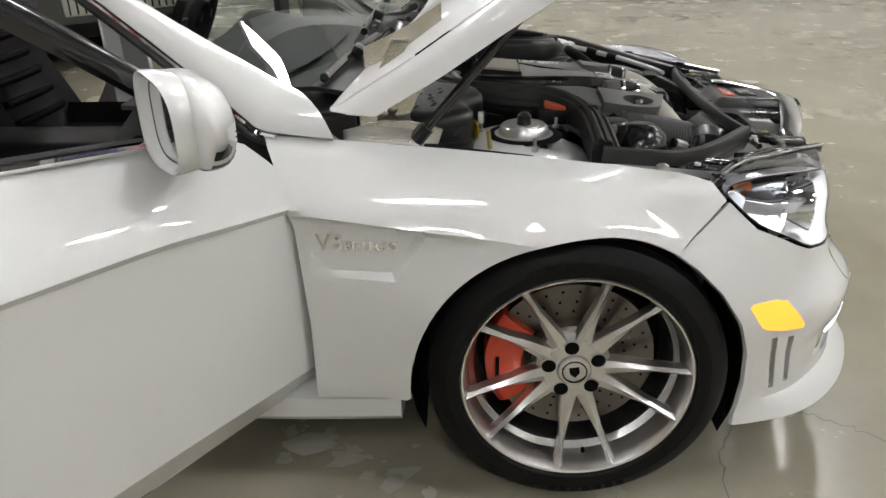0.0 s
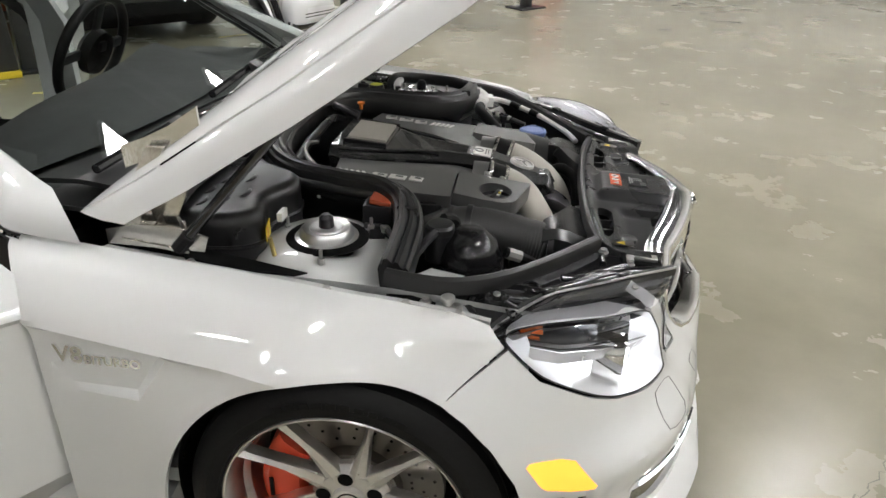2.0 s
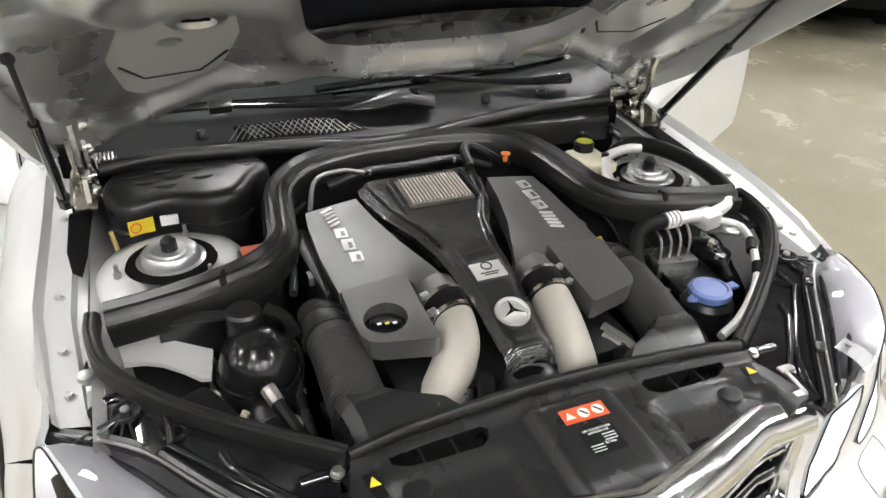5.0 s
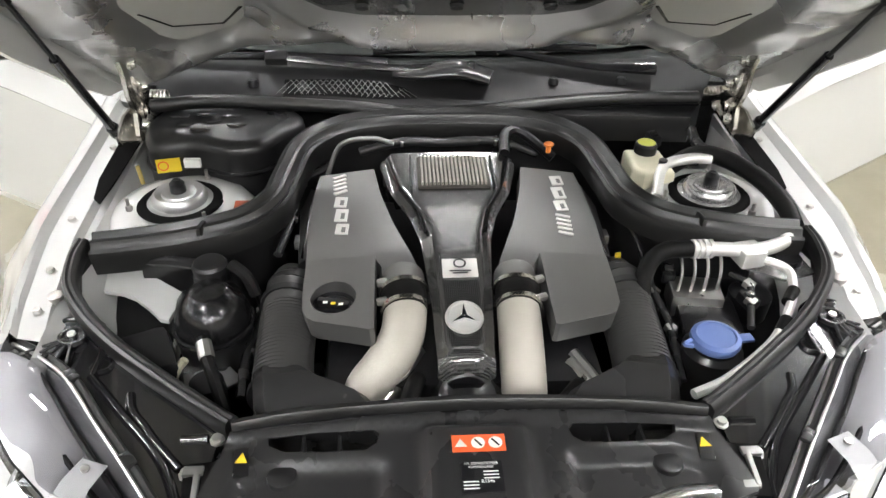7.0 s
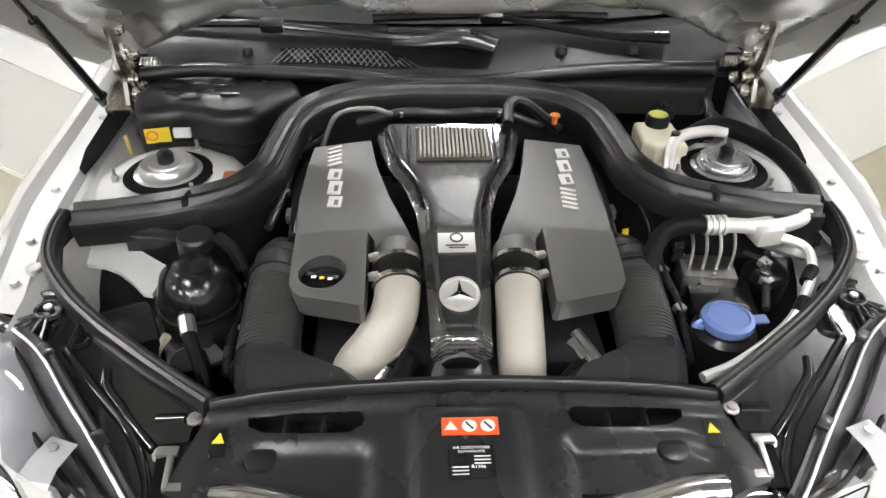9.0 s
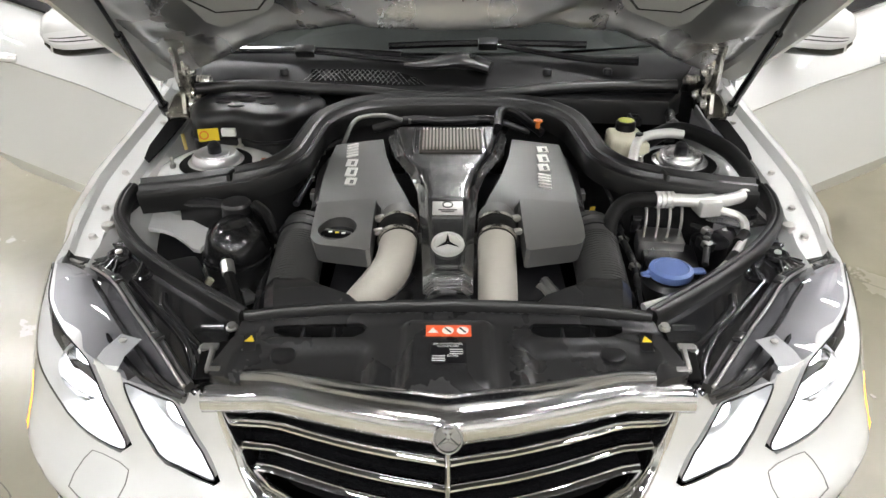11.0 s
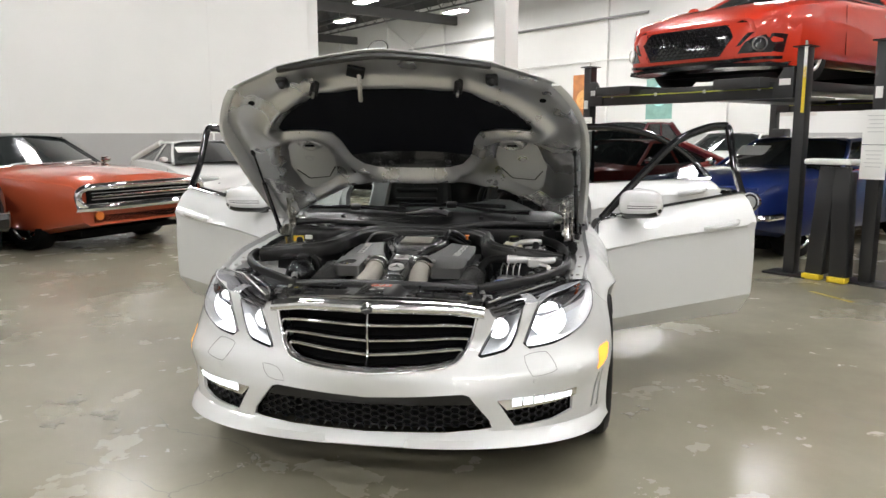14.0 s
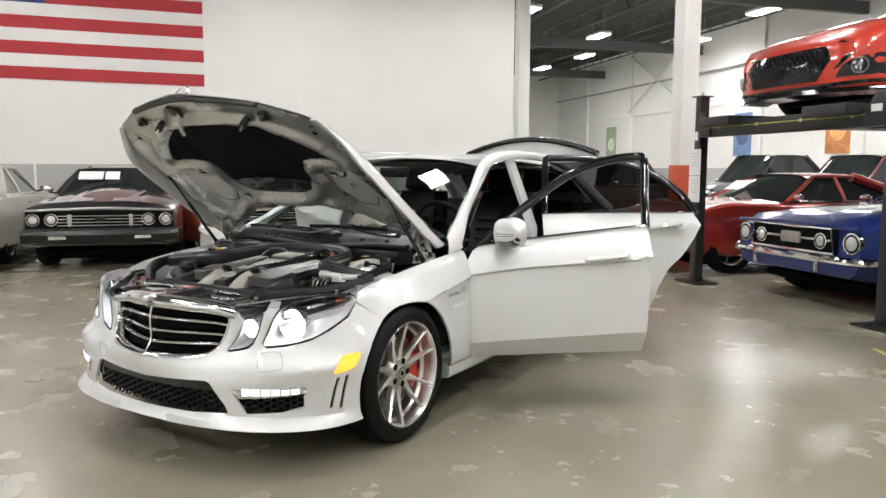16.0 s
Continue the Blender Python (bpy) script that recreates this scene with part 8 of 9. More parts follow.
def parked_car(name, label, m, body, st, W, wheel, glasshouse, roof_mat=None, rim=CHROME, spokes=5, glass_mat=CARGLASS, zb=0.2):
    """A car from stations (x, half width factor, hood or deck edge height, middle height); its nose at x = 0, its tail behind."""
    c = thing(name, label, "car", "parked cars", m=m)
    h = W / 2
    secs = []
    for x, k, ze, zm in st:
        w = h * k
        q = zb + 0.13 * max(0.0, 1 + x / 0.6) + 0.1 * max(0.0, 1 - (x - st[-1][0]) / 0.6)
        half_ = [(w * 0.86, q), (w * 0.96, q + 0.05), (w * 0.995, q + 0.13), (w, (q + ze) / 2 + 0.05), (w * 0.985, ze - 0.1), (w * 0.965, ze - 0.035), (w * 0.91, ze), (w * 0.5, zm - 0.003), (0, zm)]
        secs.append([Vector((x, y, z)) for y, z in half_] + [Vector((x, -y, z)) for y, z in half_[::-1][1:]])
    shell = part("body", loft(secs, True), body, c, "", 32)
    r, wide, fa, ra = wheel
    cutters = []
    for xa in (fa, ra):
        cb = bmesh.new()
        bmesh.ops.create_cone(cb, cap_ends=True, segments=32, radius1=r * 1.13, radius2=r * 1.13, depth=W * 1.2, matrix=at(xa, 0, r * 1.03, 90, 0, 0))
        cutters.append(part("arch", cb, body, None, "", 0))
    cut(shell, cutters)
    shell.data.materials.clear()
    shell.data.materials.append(body)
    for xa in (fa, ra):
        # near-black box added to fill the arches in place of their shade
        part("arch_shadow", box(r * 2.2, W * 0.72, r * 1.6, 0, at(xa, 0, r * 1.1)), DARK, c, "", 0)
        for s in (-1, 1):
            simple_wheel(c, xa, s * (h - wide / 2 - 0.035), r, wide, spokes, rim, s)
    part("underside", box(-st[-1][0] - 0.5, W * 0.75, 0.06, 0, at(st[-1][0] / 2, 0, zb + 0.02)), DARK, c, "", 0)
    # greenhouse: belt ring (x, y, z) and roof ring
    (x0, x1, x2, x3), belt, top, wb, wt = glasshouse
    B = [Vector((x0 + 0.1, 0, belt + 0.03)), Vector((x0, h * wb * 0.7, belt + 0.015)), Vector((x0 - 0.14, h * wb, belt)), Vector((x3 + 0.1, h * wb, belt + 0.01)), Vector((x3, h * wb * 0.7, belt + 0.02)), Vector((x3 - 0.04, 0, belt + 0.03))]
    T = [Vector((x1 + 0.02, 0, top - 0.02)), Vector((x1 - 0.02, h * wt * 0.8, top - 0.035)), Vector((x1 - 0.08, h * wt, top - 0.06)), Vector((x2 + 0.06, h * wt, top - 0.06)), Vector((x2, h * wt * 0.8, top - 0.04)), Vector((x2 - 0.02, 0, top - 0.025))]
    mir = lambda P: [Vector((p.x, -p.y, p.z)) for p in P[::-1]]
    ringB, ringT = B + mir(B)[1:-1], T + mir(T)[1:-1]
    part("glasshouse", loft([ringB + ringB[:1], ringT + ringT[:1]]), glass_mat, c, "dark window glass", 20)
    rm = roof_mat or body
    rs = []
    for t in np.linspace(0, 1, 7).tolist():
        x = x1 + 0.03 + (x2 - 0.05 - x1) * t
        z = top + 0.015 * math.sin(math.pi * t)
        rs.append([Vector((x, h * wt * u * 1.02, z - 0.015 - 0.05 * u ** 4)) for u in np.linspace(-1, 1, 11).tolist()])
    part("roof", loft(rs), rm, c)
    for s in (-1, 1):
        f = lambda p: Vector((p.x, s * p.y, p.z))
        xm = (x1 * 0.45 + x2 * 0.55)
        for a, b, q in ((B[2], T[2], 0.028), (Vector((xm, h * wb, belt)), Vector((xm, h * wt, top - 0.06)), 0.022), (B[3], T[3], 0.07)):
            part("pillar", tube([f(a), f(a).lerp(f(b), 0.5) + Vector((0, s * 0.01, 0)), f(b)], q, 8, 3), rm, c)
        part("roof_rail", tube([f(T[2]) + Vector((0.03, 0, 0)), f(T[2]).lerp(f(T[3]), 0.5) + Vector((0, 0, 0.015)), f(T[3])], 0.025, 8, 4), rm, c)
        part("belt_line", tube([f(B[2]), f(B[3])], 0.012, 6, 1), CHROME, c)
        mx = part("mirror", lathe([(0, 0.05), (0.05, 0.04), (0.065, 0.0), (0.05, -0.03), (0, -0.035)], 14, Matrix.Translation((x0 - 0.22, s * (h * wb + 0.13), belt + 0.07)) @ at(0, 0, 0, 0, 90, 0) @ Matrix.Diagonal((0.75, 1.15, 1, 1))), CHROME if rim is CHROME else body, c)
        part("mirror_foot", tube([(x0 - 0.22, s * (h * wb + 0.12), belt + 0.03), (x0 - 0.2, s * h * wb * 0.96, belt)], 0.015, 6, 2), TRIM, c)
        part("door_seam", tube([(x0 - 0.25, s * h * 1.001, zb + 0.12), (x0 - 0.22, s * h * 0.99, belt - 0.1)], 0.004, 5, 1), DARK, c)
        part("door_handle", tube([(xm + 0.22, s * h * 0.99, belt - 0.13), (xm + 0.08, s * h * 0.99, belt - 0.125)], 0.012, 6, 1), CHROME, c)
    return c


def round_lamp(parent, x, y, z, r, ring=CHROME):
    p = part("headlamp", lathe([(r * 1.18, -0.03), (r * 1.18, 0.012), (r * 1.02, 0.014), (r, 0.0)], 24, Matrix.Translation((x, y, z)) @ at(0, 0, 0, 0, 90, 0)), ring, parent, "round headlamp")
    part("lamp_bowl", lathe([(r * 1.0, -0.004), (r * 0.55, 0.006), (0, 0.008)], 20, Matrix.Translation((x + 0.012, y, z)) @ at(0, 0, 0, 0, 90, 0)), TRIM, p)
    part("lamp_glass", lathe([(r * 0.96, 0.0), (r * 0.66, 0.02), (0, 0.03)], 24, Matrix.Translation((x, y, z)) @ at(0, 0, 0, 0, 90, 0)), HEADGLASS, p)


def spot(n, d, ang, z=0.0):
    """A place in the hall: n from the flag wall's side, d towards the side wall, heading ang (0: along n)."""
    return HALL @ at(n, d, z, 0, 0, ang)


CLASSIC = [(0.0, 0.93, 0.74, 0.78), (-0.12, 0.97, 0.82, 0.88), (-0.7, 0.99, 0.86, 0.95), (-1.55, 1.0, 0.9, 0.99), (-1.8, 1.0, 0.92, 0.97), (-2.6, 1.0, 0.92, 0.94), (-3.5, 1.0, 0.94, 0.95), (-3.8, 0.99, 0.94, 0.97), (-4.6, 0.96, 0.9, 0.93), (-5.0, 0.9, 0.84, 0.86)]
scale_st = lambda st, kx, dz=0.0: [(x * kx, w, e + dz, m_ + dz) for x, w, e, m_ in st]

# black coupe with four round lamps
c = parked_car("black_coupe", "black classic coupe with four round headlamps and silver hood stripe", spot(-6.2, -1.82, 0), paint("black_car_paint", (0.012, 0.012, 0.013)), CLASSIC, 1.93, (0.345, 0.24, -0.95, -3.85), ((-1.62, -2.3, -3.35, -4.05), 0.93, 1.34, 0.9, 0.68), rim=CHROME)
part("grille_panel", box(0.05, 1.74, 0.22, 0.015, at(0.0, 0, 0.66)), DARK, c)
for z in (0.585, 0.625, 0.665, 0.705):
    part("grille_bar", box(0.02, 1.0, 0.008, 0.003, at(0.03, 0, z)), STEEL, c)
for s in (-1, 1):
    part("grille_post", box(0.03, 0.045, 0.15, 0.004, at(0.035, s * 0.36, 0.65)), STEEL, c)
part("grille_emblem", box(0.02, 0.12, 0.04, 0.006, at(0.045, 0, 0.665)), TRIM, c)
part("hood_lip", tube([(0.03, -0.86, 0.775), (0.05, -0.5, 0.79), (0.06, 0, 0.805), (0.05, 0.5, 0.79), (0.03, 0.86, 0.775)], 0.016, 8, 4), STEEL, c)
part("hood_bulge", loft([[Vector((x, y, z + 0.055 * (1 - (y / 0.36) ** 4) - 0.06)) for y in np.linspace(-0.36, 0.36, 11).tolist()] for x, z in ((-0.25, 0.9), (-0.6, 0.985), (-1.3, 1.04), (-1.5, 1.04))]), bpy.data.materials["black_car_paint"], c)
for s in (-1, 1):
    for y in (0.57, 0.78):
        round_lamp(c, 0.03, s * y, 0.66, 0.068)
    part("bumper_lamp", box(0.03, 0.2, 0.07, 0.01, at(0.1, s * 0.5, 0.45)), HEADGLASS, c)
    part("hood_stripe", drape([(-0.15, s * 0.12), (-1.45, s * 0.12), (-1.45, s * 0.4), (-0.15, s * 0.4)], lambda x, y: Vector((x, y, tab(-x, (0.12, 0.7, 1.55), (0.885, 0.955, 0.995)) - 0.09 * (abs(y) / 0.87) ** 2 * 0.8 + 0.008)), 0.15), mat("silver_stripe", (0.3, 0.3, 0.31), 0.3, 0.4), c)
part("bumper", loft([[Vector((x + dx, y, z)) for dx, z in ((0.02, 0.535), (0.1, 0.525), (0.12, 0.47), (0.07, 0.37), (-0.05, 0.33))] for x, y in ((-0.25, -0.97), (-0.05, -0.93), (0, -0.6), (0.01, 0), (0, 0.6), (-0.05, 0.93), (-0.25, 0.97))]), SATIN, c, "black front bumper")
for y, w in ((-0.42, 0.34), (-0.12, 0.2)):
    part("window_paper", box(0.004, w, 0.2, 0, at(-1.93, y, 1.2, 0, -55, 0)), WHITELAB, c, "white paper sheet", 0)

# orange coupe with chrome loop bumper
c = parked_car("orange_coupe", "orange-red classic coupe with black roof and chrome loop bumper", spot(-6.5, 0.6, 25), paint("orange_car_paint", (0.46, 0.085, 0.035)), scale_st(CLASSIC, 1.04), 1.9, (0.35, 0.25, -1.0, -3.98), ((-1.72, -2.35, -3.3, -4.4), 0.94, 1.36, 0.9, 0.68), roof_mat=SATIN, spokes=5)
part("grille_panel", box(0.04, 1.62, 0.17, 0.02, at(0.02, 0, 0.66)), DARK, c)
part("loop_bumper", tube([(0.06, 0.0, 0.545), (0.06, 0.55, 0.545), (0.02, 0.84, 0.56), (-0.0, 0.9, 0.66), (0.02, 0.84, 0.755), (0.06, 0.55, 0.775), (0.06, 0, 0.775), (0.06, -0.55, 0.775), (0.02, -0.84, 0.755), (0, -0.9, 0.66), (0.02, -0.84, 0.56), (0.06, -0.55, 0.545), (0.06, 0.0, 0.545)], 0.042, 10, 5, caps=False), CHROME, c, "chrome loop bumper")
for z in (0.63, 0.665, 0.7):
    part("grille_bar", box(0.02, 1.52, 0.008 if z != 0.665 else 0.02, 0.003, at(0.045, 0, z)), CHROME if z == 0.665 else STEEL, c)
part("bumper_face", loft([[Vector((x + dx, y, z)) for dx, z in ((0.0, 0.585), (0.05, 0.57), (0.065, 0.535), (0.04, 0.5), (0.0, 0.495))] for x, y in ((-0.05, -0.93), (0.02, -0.8), (0.05, -0.4), (0.055, 0), (0.05, 0.4), (0.02, 0.8), (-0.05, 0.93))]), CHROME, c, "chrome bumper face")
for s in (-1, 1):
    part("hood_crease", tube([(-0.1, s * 0.35, 0.86), (-0.7, s * 0.42, 0.935), (-1.6, s * 0.5, 0.975)], 0.008, 6, 4), bpy.data.materials["orange_car_paint"], c)
part("windscreen_trim", tube([(-1.72, -0.8, 0.96), (-1.62, 0, 0.985), (-1.72, 0.8, 0.96)], 0.012, 6, 5), CHROME, c)
part("wiper", tube([(-1.7, -0.55, 0.99), (-1.78, 0.05, 1.02)], 0.008, 6, 1), STEEL, c)
part("wiper", tube([(-1.66, 0.05, 0.99), (-1.74, 0.6, 1.02)], 0.008, 6, 1), STEEL, c)
part("lower_valance", box(0.1, 1.5, 0.14, 0.03, at(-0.05, 0, 0.4)), DARK, c)
for s in (-1, 1):
    part("park_lamp", lathe([(0.055, 0), (0.05, 0.015), (0, 0.02)], 16, Matrix.Translation((0.02, s * 0.66, 0.44)) @ at(0, 0, 0, 0, 90, 0)), ORANGE, c)

# white low sports coupe
SPORT = [(0.0, 0.8, 0.5, 0.53), (-0.15, 0.93, 0.6, 0.64), (-0.7, 0.99, 0.72, 0.76), (-1.4, 1.0, 0.8, 0.86), (-1.7, 1.0, 0.85, 0.88), (-2.6, 1.0, 0.88, 0.9), (-3.4, 1.0, 0.9, 0.92), (-4.1, 0.96, 0.88, 0.92), (-4.5, 0.88, 0.8, 0.82)]
c = parked_car("white_sports_car", "white low sports coupe with slim dark inlets", spot(-8.6, 2.9, 0), paint("white_car_paint", (0.72, 0.72, 0.7)), SPORT, 1.84, (0.32, 0.23, -0.85, -3.35), ((-1.35, -2.15, -2.95, -4.0), 0.87, 1.26, 0.9, 0.64), rim=RIMMAT)
for z, w in ((0.42, 0.9), (0.3, 1.2)):
    part("front_inlet", box(0.05, w, 0.06, 0.01, at(-0.01, 0, z)), DARK, c)
for s in (-1, 1):
    part("headlamp", box(0.3, 0.36, 0.1, 0.03, at(-0.28, s * 0.66, 0.6, 0, 22, s * 14)), HEADGLASS, c)
    part("indicator", box(0.06, 0.3, 0.08, 0.015, at(-0.05, s * 0.6, 0.44, 0, 0, s * 12)), HEADGLASS, c)
part("window_paper", box(0.004, 0.5, 0.2, 0, at(-1.72, -0.45, 1.1, 0, -62, 0)), WHITELAB, c, "white paper sheet", 0)

# pale coupe parked nose to the wall
c = parked_car("cream_coupe", "cream classic coupe parked nose to the wall", spot(-11.0, -4.15, 182), paint("cream_car_paint", (0.6, 0.58, 0.52)), CLASSIC, 1.85, (0.34, 0.21, -0.95, -3.8), ((-1.62, -2.3, -3.35, -4.05), 0.93, 1.36, 0.9, 0.7), rim=CHROME)
part("bumper", tube([(-0.3, -0.96, 0.5), (0.03, -0.85, 0.5), (0.08, 0, 0.5), (0.03, 0.85, 0.5), (-0.3, 0.96, 0.5)], 0.05, 8, 5), CHROME, c, "chrome bumper")
part("rear_bumper", tube([(-4.7, -0.9, 0.52), (-5.03, -0.8, 0.52), (-5.08, 0, 0.52), (-5.03, 0.8, 0.52), (-4.7, 0.9, 0.52)], 0.05, 8, 5), CHROME, c, "chrome bumper")

# blue fastback under the lift
MUST = [(0.0, 0.9, 0.74, 0.77), (-0.2, 0.96, 0.85, 0.89), (-0.8, 0.99, 0.88, 0.95), (-1.5, 1.0, 0.9, 0.98), (-1.75, 1.0, 0.91, 0.95), (-2.6, 1.0, 0.91, 0.93), (-3.4, 1.0, 0.93, 0.95), (-4.2, 0.98, 0.93, 0.96), (-4.65, 0.9, 0.85, 0.87)]
c = parked_car("blue_fastback", "dark blue classic fastback with chrome bumper, parked below a lift", spot(-2.05, 5.2, -90), paint("dark_blue_car_paint", (0.012, 0.03, 0.16), 0.3), MUST, 1.8, (0.335, 0.22, -0.85, -3.6), ((-1.6, -2.3, -3.1, -4.3), 0.92, 1.32, 0.9, 0.66), rim=CHROME)
part("grille_mouth", box(0.05, 1.12, 0.24, 0.02, at(0.015, 0, 0.65)), DARK, c)
part("grille_frame", tube([(0.045, -0.56, 0.54), (0.05, 0.56, 0.54), (0.05, 0.52, 0.77), (0.05, -0.52, 0.77), (0.045, -0.56, 0.54)], 0.014, 6, 1, caps=False), CHROME, c)
part("grille_badge", box(0.02, 0.26, 0.11, 0.02, at(0.045, 0, 0.66)), STEEL, c, "bright grille badge")
part("grille_bar", box(0.015, 1.0, 0.02, 0.003, at(0.04, 0, 0.66)), STEEL, c)
for s in (-1, 1):
    round_lamp(c, 0.05, s * 0.4, 0.65, 0.065)
    round_lamp(c, 0.0, s * 0.72, 0.65, 0.085)
    part("bumper_guard", box(0.05, 0.04, 0.16, 0.012, at(0.1, s * 0.42, 0.44)), CHROME, c)
part("bumper", tube([(-0.25, -0.93, 0.5), (0.0, -0.87, 0.49), (0.1, -0.5, 0.49), (0.1, 0.5, 0.49), (0.0, 0.87, 0.49), (-0.25, 0.93, 0.5)], 0.035, 8, 5), CHROME, c, "chrome bumper")
part("hood_lip", tube([(0.02, -0.8, 0.785), (0.07, -0.4, 0.8), (0.08, 0, 0.81), (0.07, 0.4, 0.8), (0.02, 0.8, 0.785)], 0.018, 8, 4), bpy.data.materials["dark_blue_car_paint"], c)
part("valance", box(0.12, 1.4, 0.1, 0.03, at(-0.08, 0, 0.4)), bpy.data.materials["dark_blue_car_paint"], c)
part("window_paper", box(0.004, 0.4, 0.22, 0, at(-1.95, -0.42, 1.14, 0, -58, 0)), WHITELAB, c, "white paper sheet", 0)

# red fastback beside it
c = parked_car("red_sports_coupe", "red classic sports coupe with bare steel wheels", spot(-4.75, 5.05, -90), paint("red_car_paint", (0.4, 0.03, 0.018)), [(0.0, 0.8, 0.62, 0.65), (-0.2, 0.92, 0.78, 0.8), (-0.8, 1.0, 0.9, 0.86), (-1.5, 0.99, 0.88, 0.94), (-1.8, 0.98, 0.88, 0.92), (-2.6, 0.98, 0.88, 0.9), (-3.3, 1.0, 0.92, 0.94), (-4.0, 0.97, 0.84, 0.86), (-4.45, 0.82, 0.74, 0.76)], 1.77, (0.34, 0.2, -0.85, -3.35), ((-1.55, -2.2, -3.0, -3.9), 0.9, 1.28, 0.88, 0.62), rim=CHROME, spokes=5)
part("bumper", tube([(-0.2, -0.82, 0.48), (0.05, -0.6, 0.46), (0.07, 0, 0.46), (0.05, 0.6, 0.46), (-0.2, 0.82, 0.48)], 0.03, 8, 5), CHROME, c, "chrome bumper")
part("window_paper", box(0.004, 0.36, 0.24, 0, at(-1.86, -0.4, 1.1, 0, -58, 0)), WHITELAB, c, "white paper sheet", 0)

# dark saloon with a mesh grille under the next lift
MODERN = [(0.0, 0.78, 0.66, 0.7), (-0.15, 0.9, 0.74, 0.79), (-0.6, 0.98, 0.84, 0.9), (-1.3, 1.0, 0.92, 1.0), (-1.6, 1.0, 0.96, 1.0), (-2.6, 1.0, 0.98, 1.0), (-3.6, 1.0, 1.0, 1.02), (-4.4, 0.96, 1.0, 1.05), (-4.75, 0.88, 0.9, 0.94)]
c = parked_car("dark_saloon", "black modern saloon with a bright mesh grille, parked below a lift", spot(1.0, 5.5, -90), paint("black_green_paint", (0.012, 0.014, 0.013)), MODERN, 1.9, (0.35, 0.25, -0.85, -3.7), ((-1.4, -2.15, -3.3, -4.3), 0.98, 1.45, 0.92, 0.66), rim=RIMMAT)
g = part("mesh_grille", box(0.05, 1.1, 0.26, 0.03, at(0.0, 0, 0.58)), STEEL, c, "bright mesh grille")
for k in range(16):
    part("grille_bar", box(0.02, 0.01, 0.22, 0, at(0.03, -0.5 + 0.066 * k, 0.58)), DARK, g, "", 0)
for s in (-1, 1):
    part("headlamp", box(0.24, 0.3, 0.13, 0.04, at(-0.16, s * 0.72, 0.7, 0, 12, s * 25)), HEADGLASS, c)
part("lower_inlet", box(0.05, 1.4, 0.12, 0.02, at(0.01, 0, 0.33)), DARK, c)

# red coupe raised on the lift
LIFT_Z = 1.88
RS = [(-0.1, 0.8, 0.6, 0.63), (-0.2, 0.9, 0.67, 0.71), (-0.5, 0.985, 0.77, 0.82), (-1.2, 1.0, 0.88, 0.94), (-1.5, 1.0, 0.92, 0.97), (-2.5, 1.0, 0.94, 0.97), (-3.5, 1.01, 0.96, 0.99), (-4.3, 0.98, 0.96, 1.01), (-4.7, 0.88, 0.87, 0.91)]
c = parked_car("red_modern_coupe", "bright red modern coupe with a black honeycomb grille on a lift", spot(-2.07, 5.0, -90, LIFT_Z), paint("bright_red_paint", (0.55, 0.035, 0.012)), RS, 1.86, (0.35, 0.27, -0.95, -3.77), ((-1.35, -2.15, -3.2, -4.4), 0.94, 1.37, 0.92, 0.64), rim=STEEL, spokes=10)
RSRED = bpy.data.materials["bright_red_paint"]


def rs_nose(y, z, off=0.0):
    """The coupe's blunt front: rounded in plan, leaning back above."""
    x = tab(abs(y), (0, 0.3, 0.5, 0.65, 0.78, 0.87, 0.925, 0.935), (0.02, 0.012, -0.01, -0.05, -0.13, -0.26, -0.45, -0.6))
    return Vector((x + off + tab(z, (0.12, 0.2, 0.3, 0.45, 0.56, 0.62, 0.68), (-0.05, 0.0, 0.005, -0.01, -0.04, -0.085, -0.2)), y * (1 - 0.06 * ease((z - 0.5) / 0.2)), z))


part("front_bumper", loft([[rs_nose(y, z) for y in np.linspace(-0.935, 0.935, 45).tolist()] for z in (0.15, 0.2, 0.26, 0.32, 0.4, 0.46, 0.52, 0.56, 0.6, 0.64, 0.68)]), RSRED, c, "", 50)
on_rs = lambda poly, off, th, step=0.06: drape(poly, lambda y, z: rs_nose(y, z, off), step, th, toward=(9, 0, 0.4))
hexa = [(-0.5, 0.52), (-0.46, 0.555), (0.46, 0.555), (0.5, 0.52), (0.545, 0.43), (0.42, 0.245), (-0.42, 0.245), (-0.545, 0.43)]
gr = part("honeycomb_grille", on_rs(hexa, 0.012, 0.02), GLOSSBLK, c, "black honeycomb grille")
hb = bmesh.new()
for r_ in range(9):
    for k in range(18):
        y, z = -0.54 + 0.06 * k + (0.03 if r_ % 2 else 0), 0.262 + 0.034 * r_
        if inside((y, z), [Vector(p) for p in hexa]):
            X0 = rs_nose(y, z, 0.02).x
            vs_ = [hb.verts.new((X0 + 0.008, y + 0.024 * math.cos(radians(a)), z + 0.018 * math.sin(radians(a)))) for a in (0, 60, 120, 180, 240, 300)]
            ws_ = [hb.verts.new((X0, y + 0.018 * math.cos(radians(a)), z + 0.013 * math.sin(radians(a)))) for a in (0, 60, 120, 180, 240, 300)]
            for i in range(6):
                hb.faces.new((vs_[i], vs_[(i + 1) % 6], ws_[(i + 1) % 6], ws_[i]))
part("honeycomb_insert", hb, mat("dark_gloss_insert", (0.05, 0.05, 0.052), 0.2, 0.6), gr, "", 0)
